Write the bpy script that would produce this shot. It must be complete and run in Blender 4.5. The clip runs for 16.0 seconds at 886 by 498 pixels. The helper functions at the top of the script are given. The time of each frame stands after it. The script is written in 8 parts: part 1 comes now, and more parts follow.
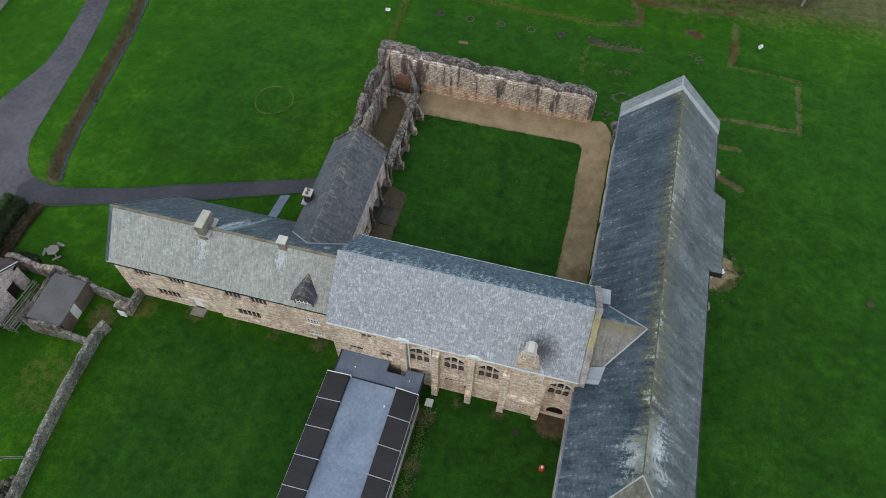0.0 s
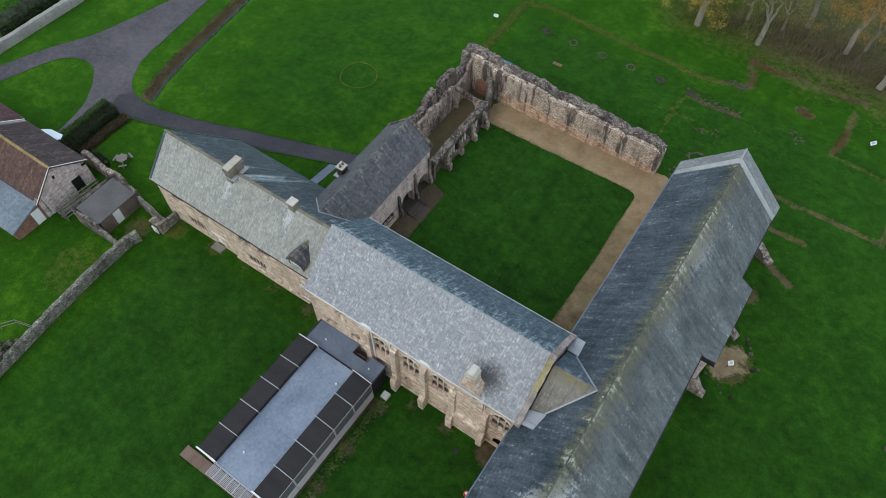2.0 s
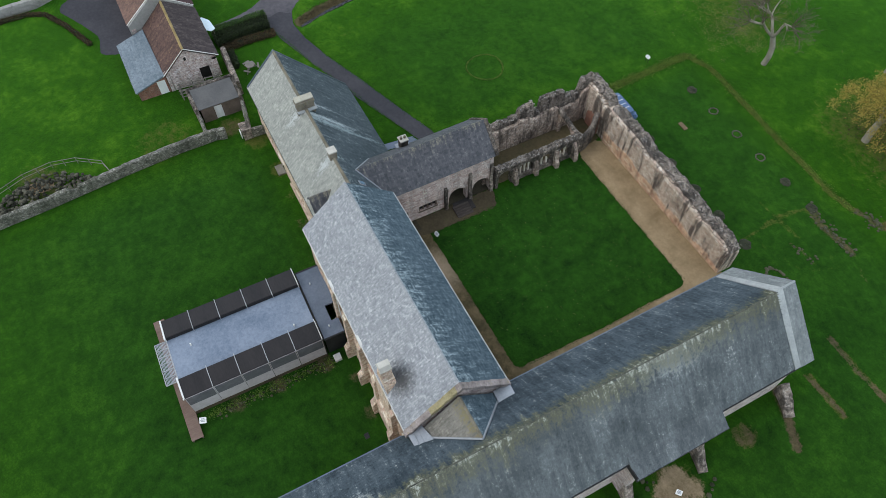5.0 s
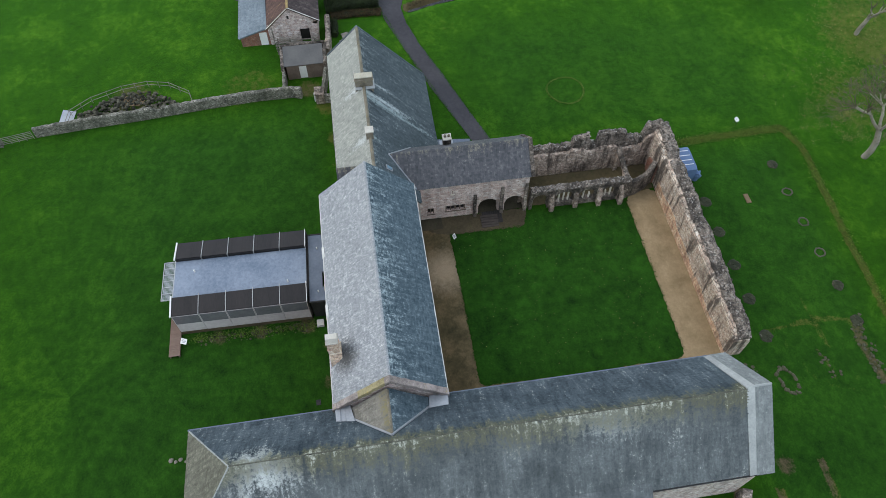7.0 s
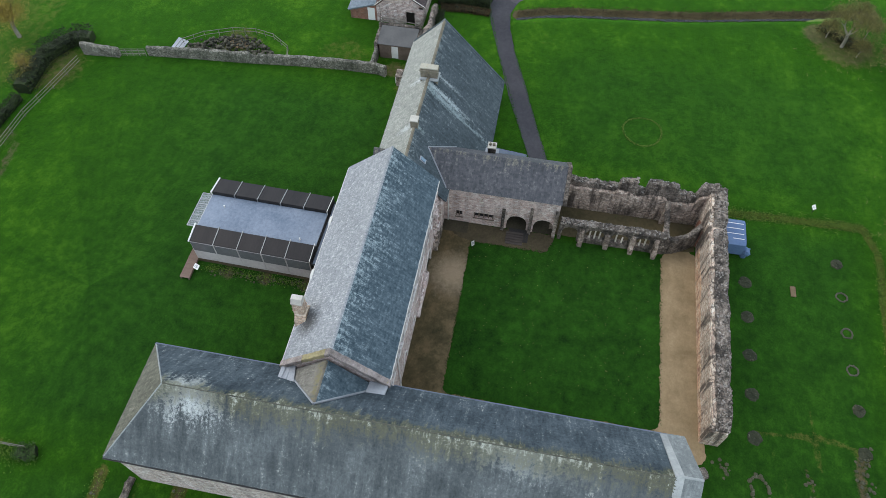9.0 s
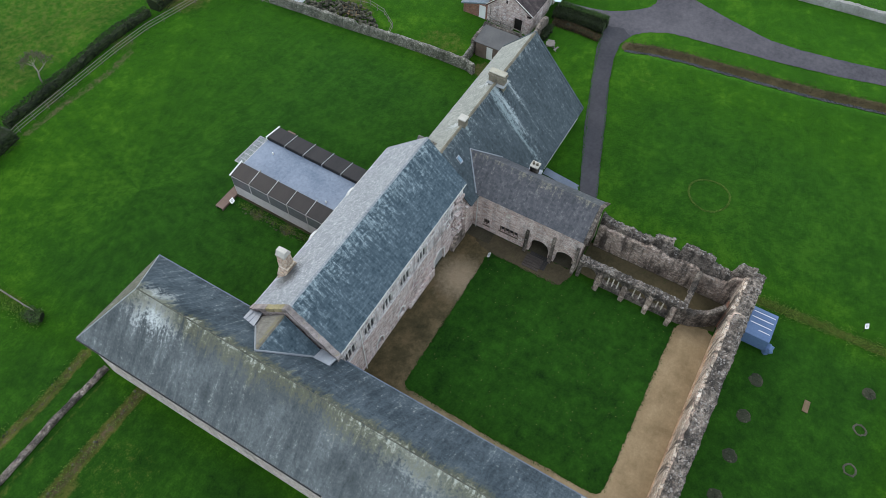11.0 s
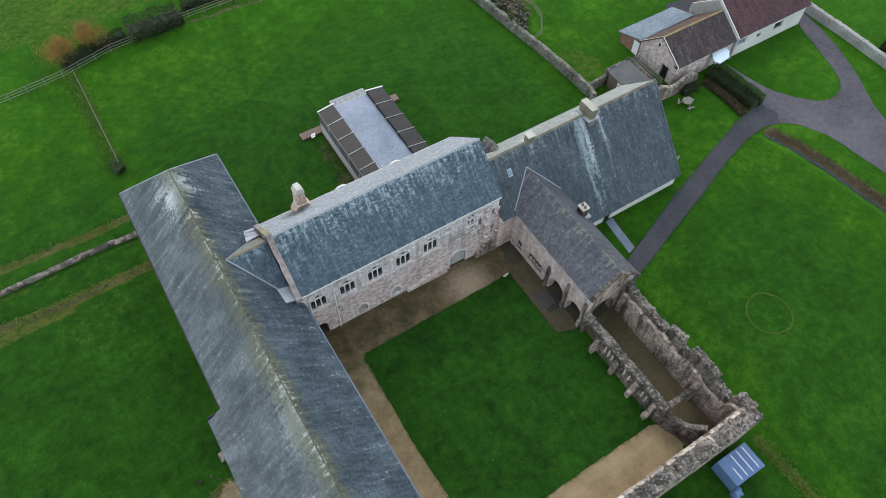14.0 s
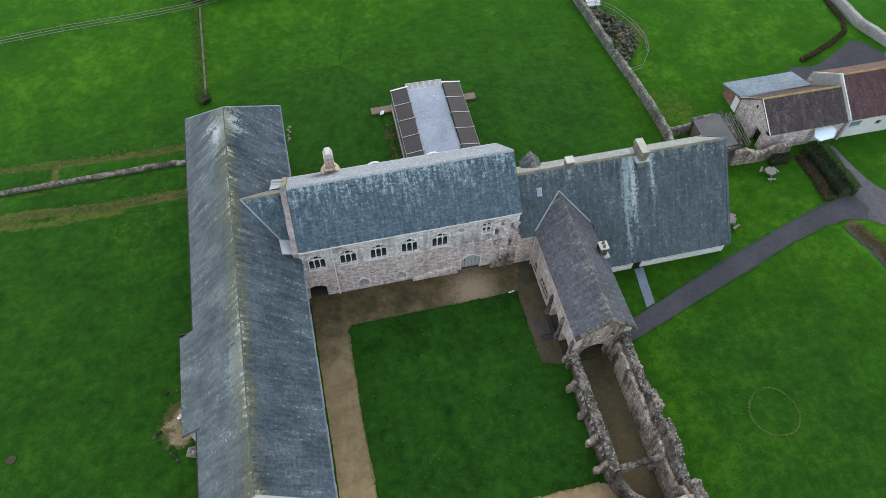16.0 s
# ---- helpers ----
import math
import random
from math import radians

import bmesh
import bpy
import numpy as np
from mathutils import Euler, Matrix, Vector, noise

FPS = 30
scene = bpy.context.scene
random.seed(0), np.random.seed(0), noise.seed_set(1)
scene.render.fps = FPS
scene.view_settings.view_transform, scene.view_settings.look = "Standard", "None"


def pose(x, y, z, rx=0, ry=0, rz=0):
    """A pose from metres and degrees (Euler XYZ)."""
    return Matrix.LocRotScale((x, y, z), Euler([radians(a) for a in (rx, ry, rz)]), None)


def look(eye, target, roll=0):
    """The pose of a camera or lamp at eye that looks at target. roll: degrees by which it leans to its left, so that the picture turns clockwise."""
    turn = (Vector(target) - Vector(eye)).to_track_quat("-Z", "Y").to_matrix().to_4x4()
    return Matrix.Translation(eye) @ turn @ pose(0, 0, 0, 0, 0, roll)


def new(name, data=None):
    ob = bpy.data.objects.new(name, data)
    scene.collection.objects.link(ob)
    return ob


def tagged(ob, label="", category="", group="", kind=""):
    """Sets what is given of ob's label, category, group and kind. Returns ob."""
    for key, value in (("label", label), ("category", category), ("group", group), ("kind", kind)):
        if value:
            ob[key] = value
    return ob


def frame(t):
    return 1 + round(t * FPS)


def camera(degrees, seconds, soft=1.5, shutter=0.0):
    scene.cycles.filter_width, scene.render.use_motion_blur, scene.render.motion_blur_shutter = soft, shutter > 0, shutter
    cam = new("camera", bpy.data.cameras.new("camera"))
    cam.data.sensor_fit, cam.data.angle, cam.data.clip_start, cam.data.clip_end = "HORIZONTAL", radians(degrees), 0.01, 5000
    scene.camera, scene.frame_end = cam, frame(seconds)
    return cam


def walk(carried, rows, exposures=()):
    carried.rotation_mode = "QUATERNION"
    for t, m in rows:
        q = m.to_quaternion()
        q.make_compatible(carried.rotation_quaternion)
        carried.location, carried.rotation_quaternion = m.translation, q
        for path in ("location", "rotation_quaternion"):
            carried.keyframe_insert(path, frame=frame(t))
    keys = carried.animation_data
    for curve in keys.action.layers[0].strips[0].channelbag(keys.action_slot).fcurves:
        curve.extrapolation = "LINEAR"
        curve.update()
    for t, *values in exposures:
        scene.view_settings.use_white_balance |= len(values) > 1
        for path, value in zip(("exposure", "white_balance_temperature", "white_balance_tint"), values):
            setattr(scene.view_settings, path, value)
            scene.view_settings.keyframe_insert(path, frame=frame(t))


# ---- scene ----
cam = camera(65.3, 16.0, soft=0.8)
PATH = [
    (0, (2.49, 2.005, 59.041), (2.219, 3.056, 57.361), 0.3),
    (0.5, (5.284, 2.95, 59.08), (4.92, 3.975, 57.401), 0.2),
    (1, (8.053, 3.985, 59.151), (7.6, 4.976, 57.475), 0.1),
    (1.5, (10.697, 5.21, 59.233), (10.159, 6.162, 57.558), 0.1),
    (2, (13.139, 6.681, 59.255), (12.522, 7.588, 57.583), -0.0),
    (2.5, (15.378, 8.364, 59.206), (14.687, 9.218, 57.534), -0.0),
    (3, (17.448, 10.18, 59.122), (16.688, 10.976, 57.451), 0.1),
    (3.5, (19.39, 12.108, 59.045), (18.567, 12.841, 57.376), -0.1),
    (4, (21.172, 14.248, 58.997), (20.292, 14.912, 57.329), -0.1),
    (4.2, (21.782, 15.19, 59.004), (20.882, 15.824, 57.334), -0.1),
    (6.3, (26.993, 25.987, 59.525), (25.934, 26.275, 57.853), 0.0),
    (6.5, (27.405, 27.058, 59.546), (26.334, 27.312, 57.876), -0.0),
    (7, (28.176, 29.847, 59.623), (27.084, 30.013, 57.956), -0.0),
    (7.5, (28.645, 32.748, 59.701), (27.541, 32.822, 58.035), -0.0),
    (8, (28.814, 35.708, 59.76), (27.705, 35.688, 58.096), -0.0),
    (8.5, (28.723, 38.611, 59.819), (27.617, 38.497, 58.156), 0.0),
    (9, (28.36, 41.443, 59.858), (27.267, 41.239, 58.195), 0.1),
    (9.2, (28.097, 42.542, 59.86), (27.013, 42.301, 58.196), 0.2),
    (11.3, (23.946, 53.73, 59.57), (22.996, 53.133, 57.914), 1.1),
    (11.5, (23.426, 54.68, 59.556), (22.495, 54.053, 57.901), 1.0),
    (12, (21.842, 56.787, 59.51), (20.963, 56.09, 57.855), 1.1),
    (12.5, (20.043, 58.729, 59.494), (19.222, 57.969, 57.837), 1.4),
    (13, (18.097, 60.568, 59.519), (17.339, 59.748, 57.859), 1.6),
    (13.5, (16.014, 62.346, 59.58), (15.325, 61.47, 57.919), 1.6),
    (14, (13.759, 64.026, 59.642), (13.143, 63.098, 57.98), 1.6),
    (14.5, (11.327, 65.582, 59.679), (10.79, 64.608, 58.018), 1.5),
    (15, (8.791, 66.968, 59.697), (8.338, 65.951, 58.035), 1.4),
    (15.5, (6.219, 68.152, 59.686), (5.851, 67.1, 58.025), 1.2),
    (16, (3.636, 69.228, 59.66), (3.356, 68.143, 58.003), 1.5),
]
walk(cam, [(t, look(eye, target, roll)) for t, eye, target, roll in PATH], exposures=[(0, -0.27), (4, -0.22), (7, -0.10), (9, -0.04), (11.5, 0.02), (16, 0.08)])

# world and light: an overcast sky, brighter to the south where a veiled sun stands
world = bpy.data.worlds.new("overcast")
scene.world = world
world.use_nodes = True
wn, wl = world.node_tree.nodes, world.node_tree.links
sky = wn.new("ShaderNodeTexSky")
sky.sky_type, sky.sun_disc = "NISHITA", False
sky.sun_elevation, sky.sun_rotation = radians(38), radians(195)
sky.air_density, sky.dust_density, sky.ozone_density = 1.0, 4.0, 1.0
cloud = wn.new("ShaderNodeMix")
cloud.data_type = "RGBA"
cloud.inputs["Factor"].default_value = 0.80
cloud.inputs["B"].default_value = (9.0, 10.2, 11.6, 1)
wl.new(sky.outputs["Color"], cloud.inputs["A"])
wl.new(cloud.outputs["Result"], wn["Background"].inputs["Color"])
wn["Background"].inputs["Strength"].default_value = 0.150
sun = new("sun", bpy.data.lights.new("sun", "SUN"))
sun.data.energy, sun.data.angle, sun.data.color = 0.6, radians(20), (1.0, 0.90, 0.78)
sun.matrix_world = look((-15, -60, 60), (0, 0, 0))


# ---- materials ----
def nodes_of(name):
    m = bpy.data.materials.new(name)
    m.use_nodes = True
    return m, m.node_tree.nodes, m.node_tree.links, m.node_tree.nodes["Principled BSDF"]


def ramp(n, stops):
    r = n.new("ShaderNodeValToRGB")
    e = r.color_ramp.elements
    while len(e) < len(stops):
        e.new(0.5)
    for s, (p, c) in zip(e, stops):
        s.position = p
        s.color = (*c, 1) if not isinstance(c, float) else (c, c, c, 1)
    return r


def tex_noise(n, l, co, scale, detail=6, rough=0.6, stretch=(1, 1, 1)):
    mp = n.new("ShaderNodeMapping")
    mp.inputs["Scale"].default_value = stretch
    l.new(co, mp.inputs["Vector"])
    t = n.new("ShaderNodeTexNoise")
    t.inputs["Scale"].default_value, t.inputs["Detail"].default_value, t.inputs["Roughness"].default_value = scale, detail, rough
    l.new(mp.outputs[0], t.inputs["Vector"])
    return t.outputs["Fac"]


def mixc(n, l, fac, a, b, mode="MIX"):
    m = n.new("ShaderNodeMix")
    m.data_type, m.blend_type = "RGBA", mode
    for sock, val in ((m.inputs["Factor"], fac), (m.inputs["A"], a), (m.inputs["B"], b)):
        if hasattr(val, "is_output"):
            l.new(val, sock)
        elif isinstance(val, (int, float)):
            sock.default_value = val
        else:
            sock.default_value = (*val, 1)
    return m.outputs["Result"]


def mathn(n, l, op, a, b=0.0, clamp=False):
    m = n.new("ShaderNodeMath")
    m.operation, m.use_clamp = op, clamp
    for sock, val in zip(m.inputs, (a, b)):
        if hasattr(val, "is_output"):
            l.new(val, sock)
        else:
            sock.default_value = val
    return m.outputs[0]


def place(n, l):
    g = n.new("ShaderNodeNewGeometry")
    return g.outputs["Position"], g


def bump(n, l, p, height, strength, distance):
    b = n.new("ShaderNodeBump")
    b.inputs["Strength"].default_value, b.inputs["Distance"].default_value = strength, distance
    l.new(height, b.inputs["Height"])
    l.new(b.outputs["Normal"], p.inputs["Normal"])


def plain(name, dark, light, scale=2.0, rough=0.8, bump_d=0.01, metal=0.0, spec=0.3, island=0.0, stretch=(1, 1, 1), spot=None):
    """Two tones mixed at two scales, with fine relief."""
    m, n, l, p = nodes_of(name)
    co, g = place(n, l)
    big = tex_noise(n, l, co, scale * 0.25, 4, 0.6, stretch)
    fine = tex_noise(n, l, co, scale * 3.0, 8, 0.7, stretch)
    f = mathn(n, l, "ADD", mathn(n, l, "MULTIPLY", big, 0.55), mathn(n, l, "MULTIPLY", fine, 0.45))
    if island:
        f = mathn(n, l, "ADD", f, mathn(n, l, "MULTIPLY", mathn(n, l, "SUBTRACT", g.outputs["Random Per Island"], 0.5), island))
    r = ramp(n, [(0.32, dark), (0.68, light)])
    l.new(f, r.inputs["Fac"])
    col = r.outputs["Color"]
    if spot:
        s = ramp(n, [(0.58, 0.0), (0.70, 1.0)])
        l.new(tex_noise(n, l, co, scale * 0.9, 8, 0.75), s.inputs["Fac"])
        col = mixc(n, l, s.outputs["Color"], col, spot)
    l.new(col, p.inputs["Base Color"])
    p.inputs["Roughness"].default_value, p.inputs["Metallic"].default_value, p.inputs["Specular IOR Level"].default_value = rough, metal, spec
    if bump_d:
        bump(n, l, p, fine, 0.6, bump_d)
    return m


def masonry(name, tones, mortar, cell=(2.6, 2.6, 5.2), stain=(0.10, 0.085, 0.07), stain_at=0.60, lichen=(0.50, 0.48, 0.42), relief=0.03, runs=0.0, mottle=0.0, course=0.0):
    """Random coursed rubble: squashed cells, each stone with its own tone, recessed joints, stains and lichen."""
    m, n, l, p = nodes_of(name)
    co, g = place(n, l)
    wob = n.new("ShaderNodeTexNoise")
    wob.inputs["Scale"].default_value = 1.7
    l.new(co, wob.inputs["Vector"])
    vm = n.new("ShaderNodeVectorMath")
    vm.operation = "MULTIPLY_ADD"
    l.new(wob.outputs["Color"], vm.inputs[0])
    vm.inputs[1].default_value = (0.5, 0.5, 0.16)
    l.new(co, vm.inputs[2])
    mp = n.new("ShaderNodeMapping")
    mp.inputs["Scale"].default_value = cell
    l.new(vm.outputs[0], mp.inputs["Vector"])
    vo = n.new("ShaderNodeTexVoronoi")
    vo.inputs["Scale"].default_value = 1.0
    ve = n.new("ShaderNodeTexVoronoi")
    ve.feature = "DISTANCE_TO_EDGE"
    ve.inputs["Scale"].default_value = 1.0
    l.new(mp.outputs[0], vo.inputs["Vector"])
    l.new(mp.outputs[0], ve.inputs["Vector"])
    sep = n.new("ShaderNodeSeparateColor")
    l.new(vo.outputs["Color"], sep.inputs["Color"])
    r = ramp(n, [(i / (len(tones) - 1), t) for i, t in enumerate(tones)])
    l.new(sep.outputs["Red"], r.inputs["Fac"])
    if course:
        sx = n.new("ShaderNodeSeparateXYZ")
        l.new(vm.outputs[0], sx.inputs[0])
        cx = n.new("ShaderNodeCombineXYZ")
        l.new(mathn(n, l, "ADD", sx.outputs["X"], sx.outputs["Y"]), cx.inputs["X"])
        l.new(sx.outputs["Z"], cx.inputs["Y"])
        bk = n.new("ShaderNodeTexBrick")
        l.new(cx.outputs[0], bk.inputs["Vector"])
        bk.inputs["Color1"].default_value, bk.inputs["Color2"].default_value = (0, 0, 0, 1), (1, 1, 1, 1)
        bk.inputs["Scale"].default_value, bk.inputs["Mortar Size"].default_value, bk.inputs["Mortar Smooth"].default_value = 1.0, 0.028, 0.6
        bk.inputs["Brick Width"].default_value, bk.inputs["Row Height"].default_value = course * 2.4, course
        l.new(bk.outputs["Color"], r.inputs["Fac"])
    fine = tex_noise(n, l, co, 9, 8, 0.7)
    col = mixc(n, l, 0.35, r.outputs["Color"], mixc(n, l, fine, (0.05, 0.04, 0.035), (0.75, 0.70, 0.64)), "OVERLAY")
    j = ramp(n, [(0.02, 1.0), (0.09, 0.0)])
    l.new(ve.outputs["Distance"], j.inputs["Fac"])
    joint = bk.outputs["Fac"] if course else j.outputs["Color"]
    col = mixc(n, l, mathn(n, l, "MULTIPLY", joint, 0.7), col, mortar)
    if mottle:
        col = mixc(n, l, mottle, col, mixc(n, l, ramp_of(n, l, tex_noise(n, l, co, 3.2, 9, 0.8), 0.36, 0.64), (0.0, 0.0, 0.0), (0.95, 0.93, 0.9)), "OVERLAY")
    big = tex_noise(n, l, co, 0.55, 7, 0.65, (1, 1, 0.5))
    s = ramp(n, [(stain_at - 0.08, 0.0), (stain_at + 0.12, 0.75)])
    l.new(big, s.inputs["Fac"])
    col = mixc(n, l, s.outputs["Color"], col, stain)
    if runs:
        s3 = ramp(n, [(0.50, 0.0), (0.62, runs)])
        l.new(tex_noise(n, l, co, 1.6, 5, 0.6, (1, 1, 0.10)), s3.inputs["Fac"])
        col = mixc(n, l, s3.outputs["Color"], col, stain)
    s2 = ramp(n, [(0.60, 0.0), (0.72, 0.7)])
    l.new(tex_noise(n, l, co, 1.6, 8, 0.75), s2.inputs["Fac"])
    col = mixc(n, l, s2.outputs["Color"], col, lichen)
    l.new(col, p.inputs["Base Color"])
    p.inputs["Roughness"].default_value, p.inputs["Specular IOR Level"].default_value = 0.93, 0.2
    h = mathn(n, l, "ADD", mathn(n, l, "MULTIPLY", mathn(n, l, "SUBTRACT", 1.0, joint), 0.14) if course else mathn(n, l, "MINIMUM", ve.outputs["Distance"], 0.16), mathn(n, l, "MULTIPLY", fine, 0.12))
    bump(n, l, p, h, 0.9, relief * 4)
    return m


def slate(name, dark, light, lichen, lichen_amount, top=None, moss=None, rough=0.55, fall="x", runs=(), grain=2.4, patch=0.40, spread=0.13, spec=0.4, soot=None):
    """Slates that differ one from the next, with streaks down the slope, lichen, a pale bloom along the ridge and moss below it.
    fall: the axis down which the slope runs; top: colour and heights of the bloom; moss: colour and heights of the moss band."""
    m, n, l, p = nodes_of(name)
    co, g = place(n, l)
    st = (0.16, 1, 0.16) if fall == "x" else (1, 0.16, 0.16)
    big = tex_noise(n, l, co, 0.28, 6, 0.65)
    streak = tex_noise(n, l, co, grain, 7, 0.72, st)
    grit = tex_noise(n, l, co, 5.0, 6, 0.7)
    fine = tex_noise(n, l, co, 16, 6, 0.75)
    isl = mathn(n, l, "SUBTRACT", g.outputs["Random Per Island"], 0.5)
    f = mathn(n, l, "MULTIPLY", isl, spread)
    f = mathn(n, l, "ADD", f, mathn(n, l, "MULTIPLY", streak, 0.42))
    f = mathn(n, l, "ADD", f, mathn(n, l, "MULTIPLY", fine, 0.34))
    f = mathn(n, l, "ADD", f, mathn(n, l, "MULTIPLY", grit, 0.24))
    r = ramp(n, [(0.38, dark), (0.62, light)])
    l.new(f, r.inputs["Fac"])
    wash = ramp(n, [(0.42, 0.0), (0.66, patch)])
    l.new(big, wash.inputs["Fac"])
    col = mixc(n, l, wash.outputs["Color"], r.outputs["Color"], tuple(c * 0.8 for c in dark))
    speck = mathn(n, l, "ADD", mathn(n, l, "MULTIPLY", streak, 0.35), mathn(n, l, "ADD", mathn(n, l, "MULTIPLY", fine, 0.4), mathn(n, l, "MULTIPLY", grit, 0.25)))
    sp = ramp(n, [(0.62 - 0.3 * lichen_amount, 0.0), (0.74 - 0.3 * lichen_amount, 0.75)])
    l.new(mathn(n, l, "ADD", speck, mathn(n, l, "MULTIPLY", isl, 0.07)), sp.inputs["Fac"])
    col = mixc(n, l, sp.outputs["Color"], col, lichen)
    xyz = n.new("ShaderNodeSeparateXYZ")
    l.new(co, xyz.inputs[0])

    def band(lo, hi, wobble):
        mr = n.new("ShaderNodeMapRange")
        mr.interpolation_type = "SMOOTHSTEP"
        mr.inputs["From Min"].default_value, mr.inputs["From Max"].default_value = lo, hi
        wob = mathn(n, l, "ADD", mathn(n, l, "MULTIPLY", tex_noise(n, l, co, 0.35, 6, 0.7), 0.6), mathn(n, l, "MULTIPLY", streak, 0.4))
        l.new(mathn(n, l, "ADD", xyz.outputs["Z"], mathn(n, l, "MULTIPLY", mathn(n, l, "SUBTRACT", wob, 0.5), wobble)), mr.inputs["Value"])
        return mr.outputs["Result"]

    def flecks(k, reach):
        """Many small flecks, the denser the higher k."""
        f = mathn(n, l, "ADD", speck, mathn(n, l, "MULTIPLY", isl, 0.05))
        return ramp_of(n, l, mathn(n, l, "ADD", f, mathn(n, l, "MULTIPLY", k, reach)), 0.575, 0.675)

    for across, half, lo, hi, tone in runs:
        side = xyz.outputs["Y" if fall == "x" else "X"]
        off = mathn(n, l, "ABSOLUTE", mathn(n, l, "SUBTRACT", mathn(n, l, "ADD", side, mathn(n, l, "MULTIPLY", mathn(n, l, "SUBTRACT", grit, 0.5), 0.5)), across))
        k = mathn(n, l, "SUBTRACT", 1.0, mathn(n, l, "DIVIDE", off, half), True)
        k = mathn(n, l, "MULTIPLY", k, band(lo, hi, 1.0))
        col = mixc(n, l, mathn(n, l, "MULTIPLY", flecks(k, 0.19), 0.9), col, tone)
    if moss:
        mcol, lo, hi = moss
        col = mixc(n, l, mathn(n, l, "MULTIPLY", flecks(band(lo, hi, 3.5), 0.18), 0.8), col, mcol)
    if top:
        tcol, lo, hi = top
        col = mixc(n, l, mathn(n, l, "MULTIPLY", flecks(band(lo, hi, 5.0), 0.12), 0.9), col, tcol)
    if soot:
        d = n.new("ShaderNodeVectorMath")
        d.operation = "DISTANCE"
        l.new(co, d.inputs[0])
        d.inputs[1].default_value = soot[:3]
        k = mathn(n, l, "SUBTRACT", mathn(n, l, "SUBTRACT", 1.35, mathn(n, l, "DIVIDE", d.outputs["Value"], soot[3])), mathn(n, l, "MULTIPLY", mathn(n, l, "SUBTRACT", grit, 0.5), 1.5), True)
        col = mixc(n, l, mathn(n, l, "MULTIPLY", k, 0.9, True), col, (0.05, 0.05, 0.05))
    l.new(col, p.inputs["Base Color"])
    p.inputs["Roughness"].default_value, p.inputs["Specular IOR Level"].default_value = rough, spec
    bump(n, l, p, mathn(n, l, "ADD", fine, grit), 0.6, 0.02)
    return m


def ramp_of(n, l, fac, lo, hi):
    r = ramp(n, [(lo, 0.0), (hi, 1.0)])
    l.new(fac, r.inputs["Fac"])
    return r.outputs["Color"]


def lawn():
    """Mown grass: three greens at several scales, with soil, dry grass and moss where the ground carries them, and a
    darker green that paints in shade.
    """
    m, n, l, p = nodes_of("lawn")
    co, g = place(n, l)
    far = tex_noise(n, l, co, 0.045, 5, 0.6)
    big = tex_noise(n, l, co, 0.22, 6, 0.65)
    mid = tex_noise(n, l, co, 1.3, 7, 0.7)
    blot = tex_noise(n, l, co, 0.62, 5, 0.62)
    fine = tex_noise(n, l, co, 6, 7, 0.74)
    f = mathn(n, l, "ADD", mathn(n, l, "MULTIPLY", far, 0.35), mathn(n, l, "MULTIPLY", big, 0.40))
    f = mathn(n, l, "ADD", f, mathn(n, l, "MULTIPLY", mid, 0.32))
    f = mathn(n, l, "ADD", f, mathn(n, l, "MULTIPLY", blot, 0.24))
    f = mathn(n, l, "ADD", f, mathn(n, l, "MULTIPLY", fine, 0.35))
    r = ramp(n, [(0.34, GRASS[0]), (0.55, GRASS[1]), (0.78, GRASS[2])])
    l.new(mathn(n, l, "SUBTRACT", f, 0.30), r.inputs["Fac"])
    col = r.outputs["Color"]
    for attr, tones in (("dimmed", ((0.0045, 0.018, 0.003), (0.022, 0.080, 0.008))), ("dry", ((0.032, 0.044, 0.009), (0.105, 0.100, 0.024))), ("soil", ((0.035, 0.028, 0.018), (0.13, 0.095, 0.055))), ("sand", ((0.12, 0.088, 0.050), (0.33, 0.25, 0.165)))):
        a = n.new("ShaderNodeAttribute")
        a.attribute_name = attr
        k = mathn(n, l, "ADD", a.outputs["Fac"], mathn(n, l, "MULTIPLY", mathn(n, l, "SUBTRACT", mathn(n, l, "ADD", mathn(n, l, "MULTIPLY", mid, 0.6), mathn(n, l, "MULTIPLY", fine, 0.4)), 0.5), 1.4))
        tone = ramp(n, [(0.40, tones[0]), (0.62, tones[1])])
        l.new(mathn(n, l, "ADD", mathn(n, l, "MULTIPLY", fine, 0.25), mathn(n, l, "ADD", mathn(n, l, "MULTIPLY", mid, 0.30), mathn(n, l, "ADD", mathn(n, l, "MULTIPLY", blot, 0.22), mathn(n, l, "MULTIPLY", big, 0.23)))), tone.inputs["Fac"])
        mask = ramp_of(n, l, k, 0.38, 0.62)
        mask = mathn(n, l, "MULTIPLY", mask, mathn(n, l, "MULTIPLY", a.outputs["Fac"], 4.0, True))
        if attr == "dimmed":
            mask = a.outputs["Fac"]
        col = mixc(n, l, mask, col, tone.outputs["Color"])
    l.new(col, p.inputs["Base Color"])
    p.inputs["Roughness"].default_value, p.inputs["Specular IOR Level"].default_value = 0.9, 0.06
    p.inputs["Sheen Weight"].default_value, p.inputs["Sheen Roughness"].default_value = 0.42, 0.45
    p.inputs["Sheen Tint"].default_value = (0.20, 0.75, 0.06, 1)
    bump(n, l, p, mathn(n, l, "ADD", fine, mid), 0.8, 0.06)
    return m


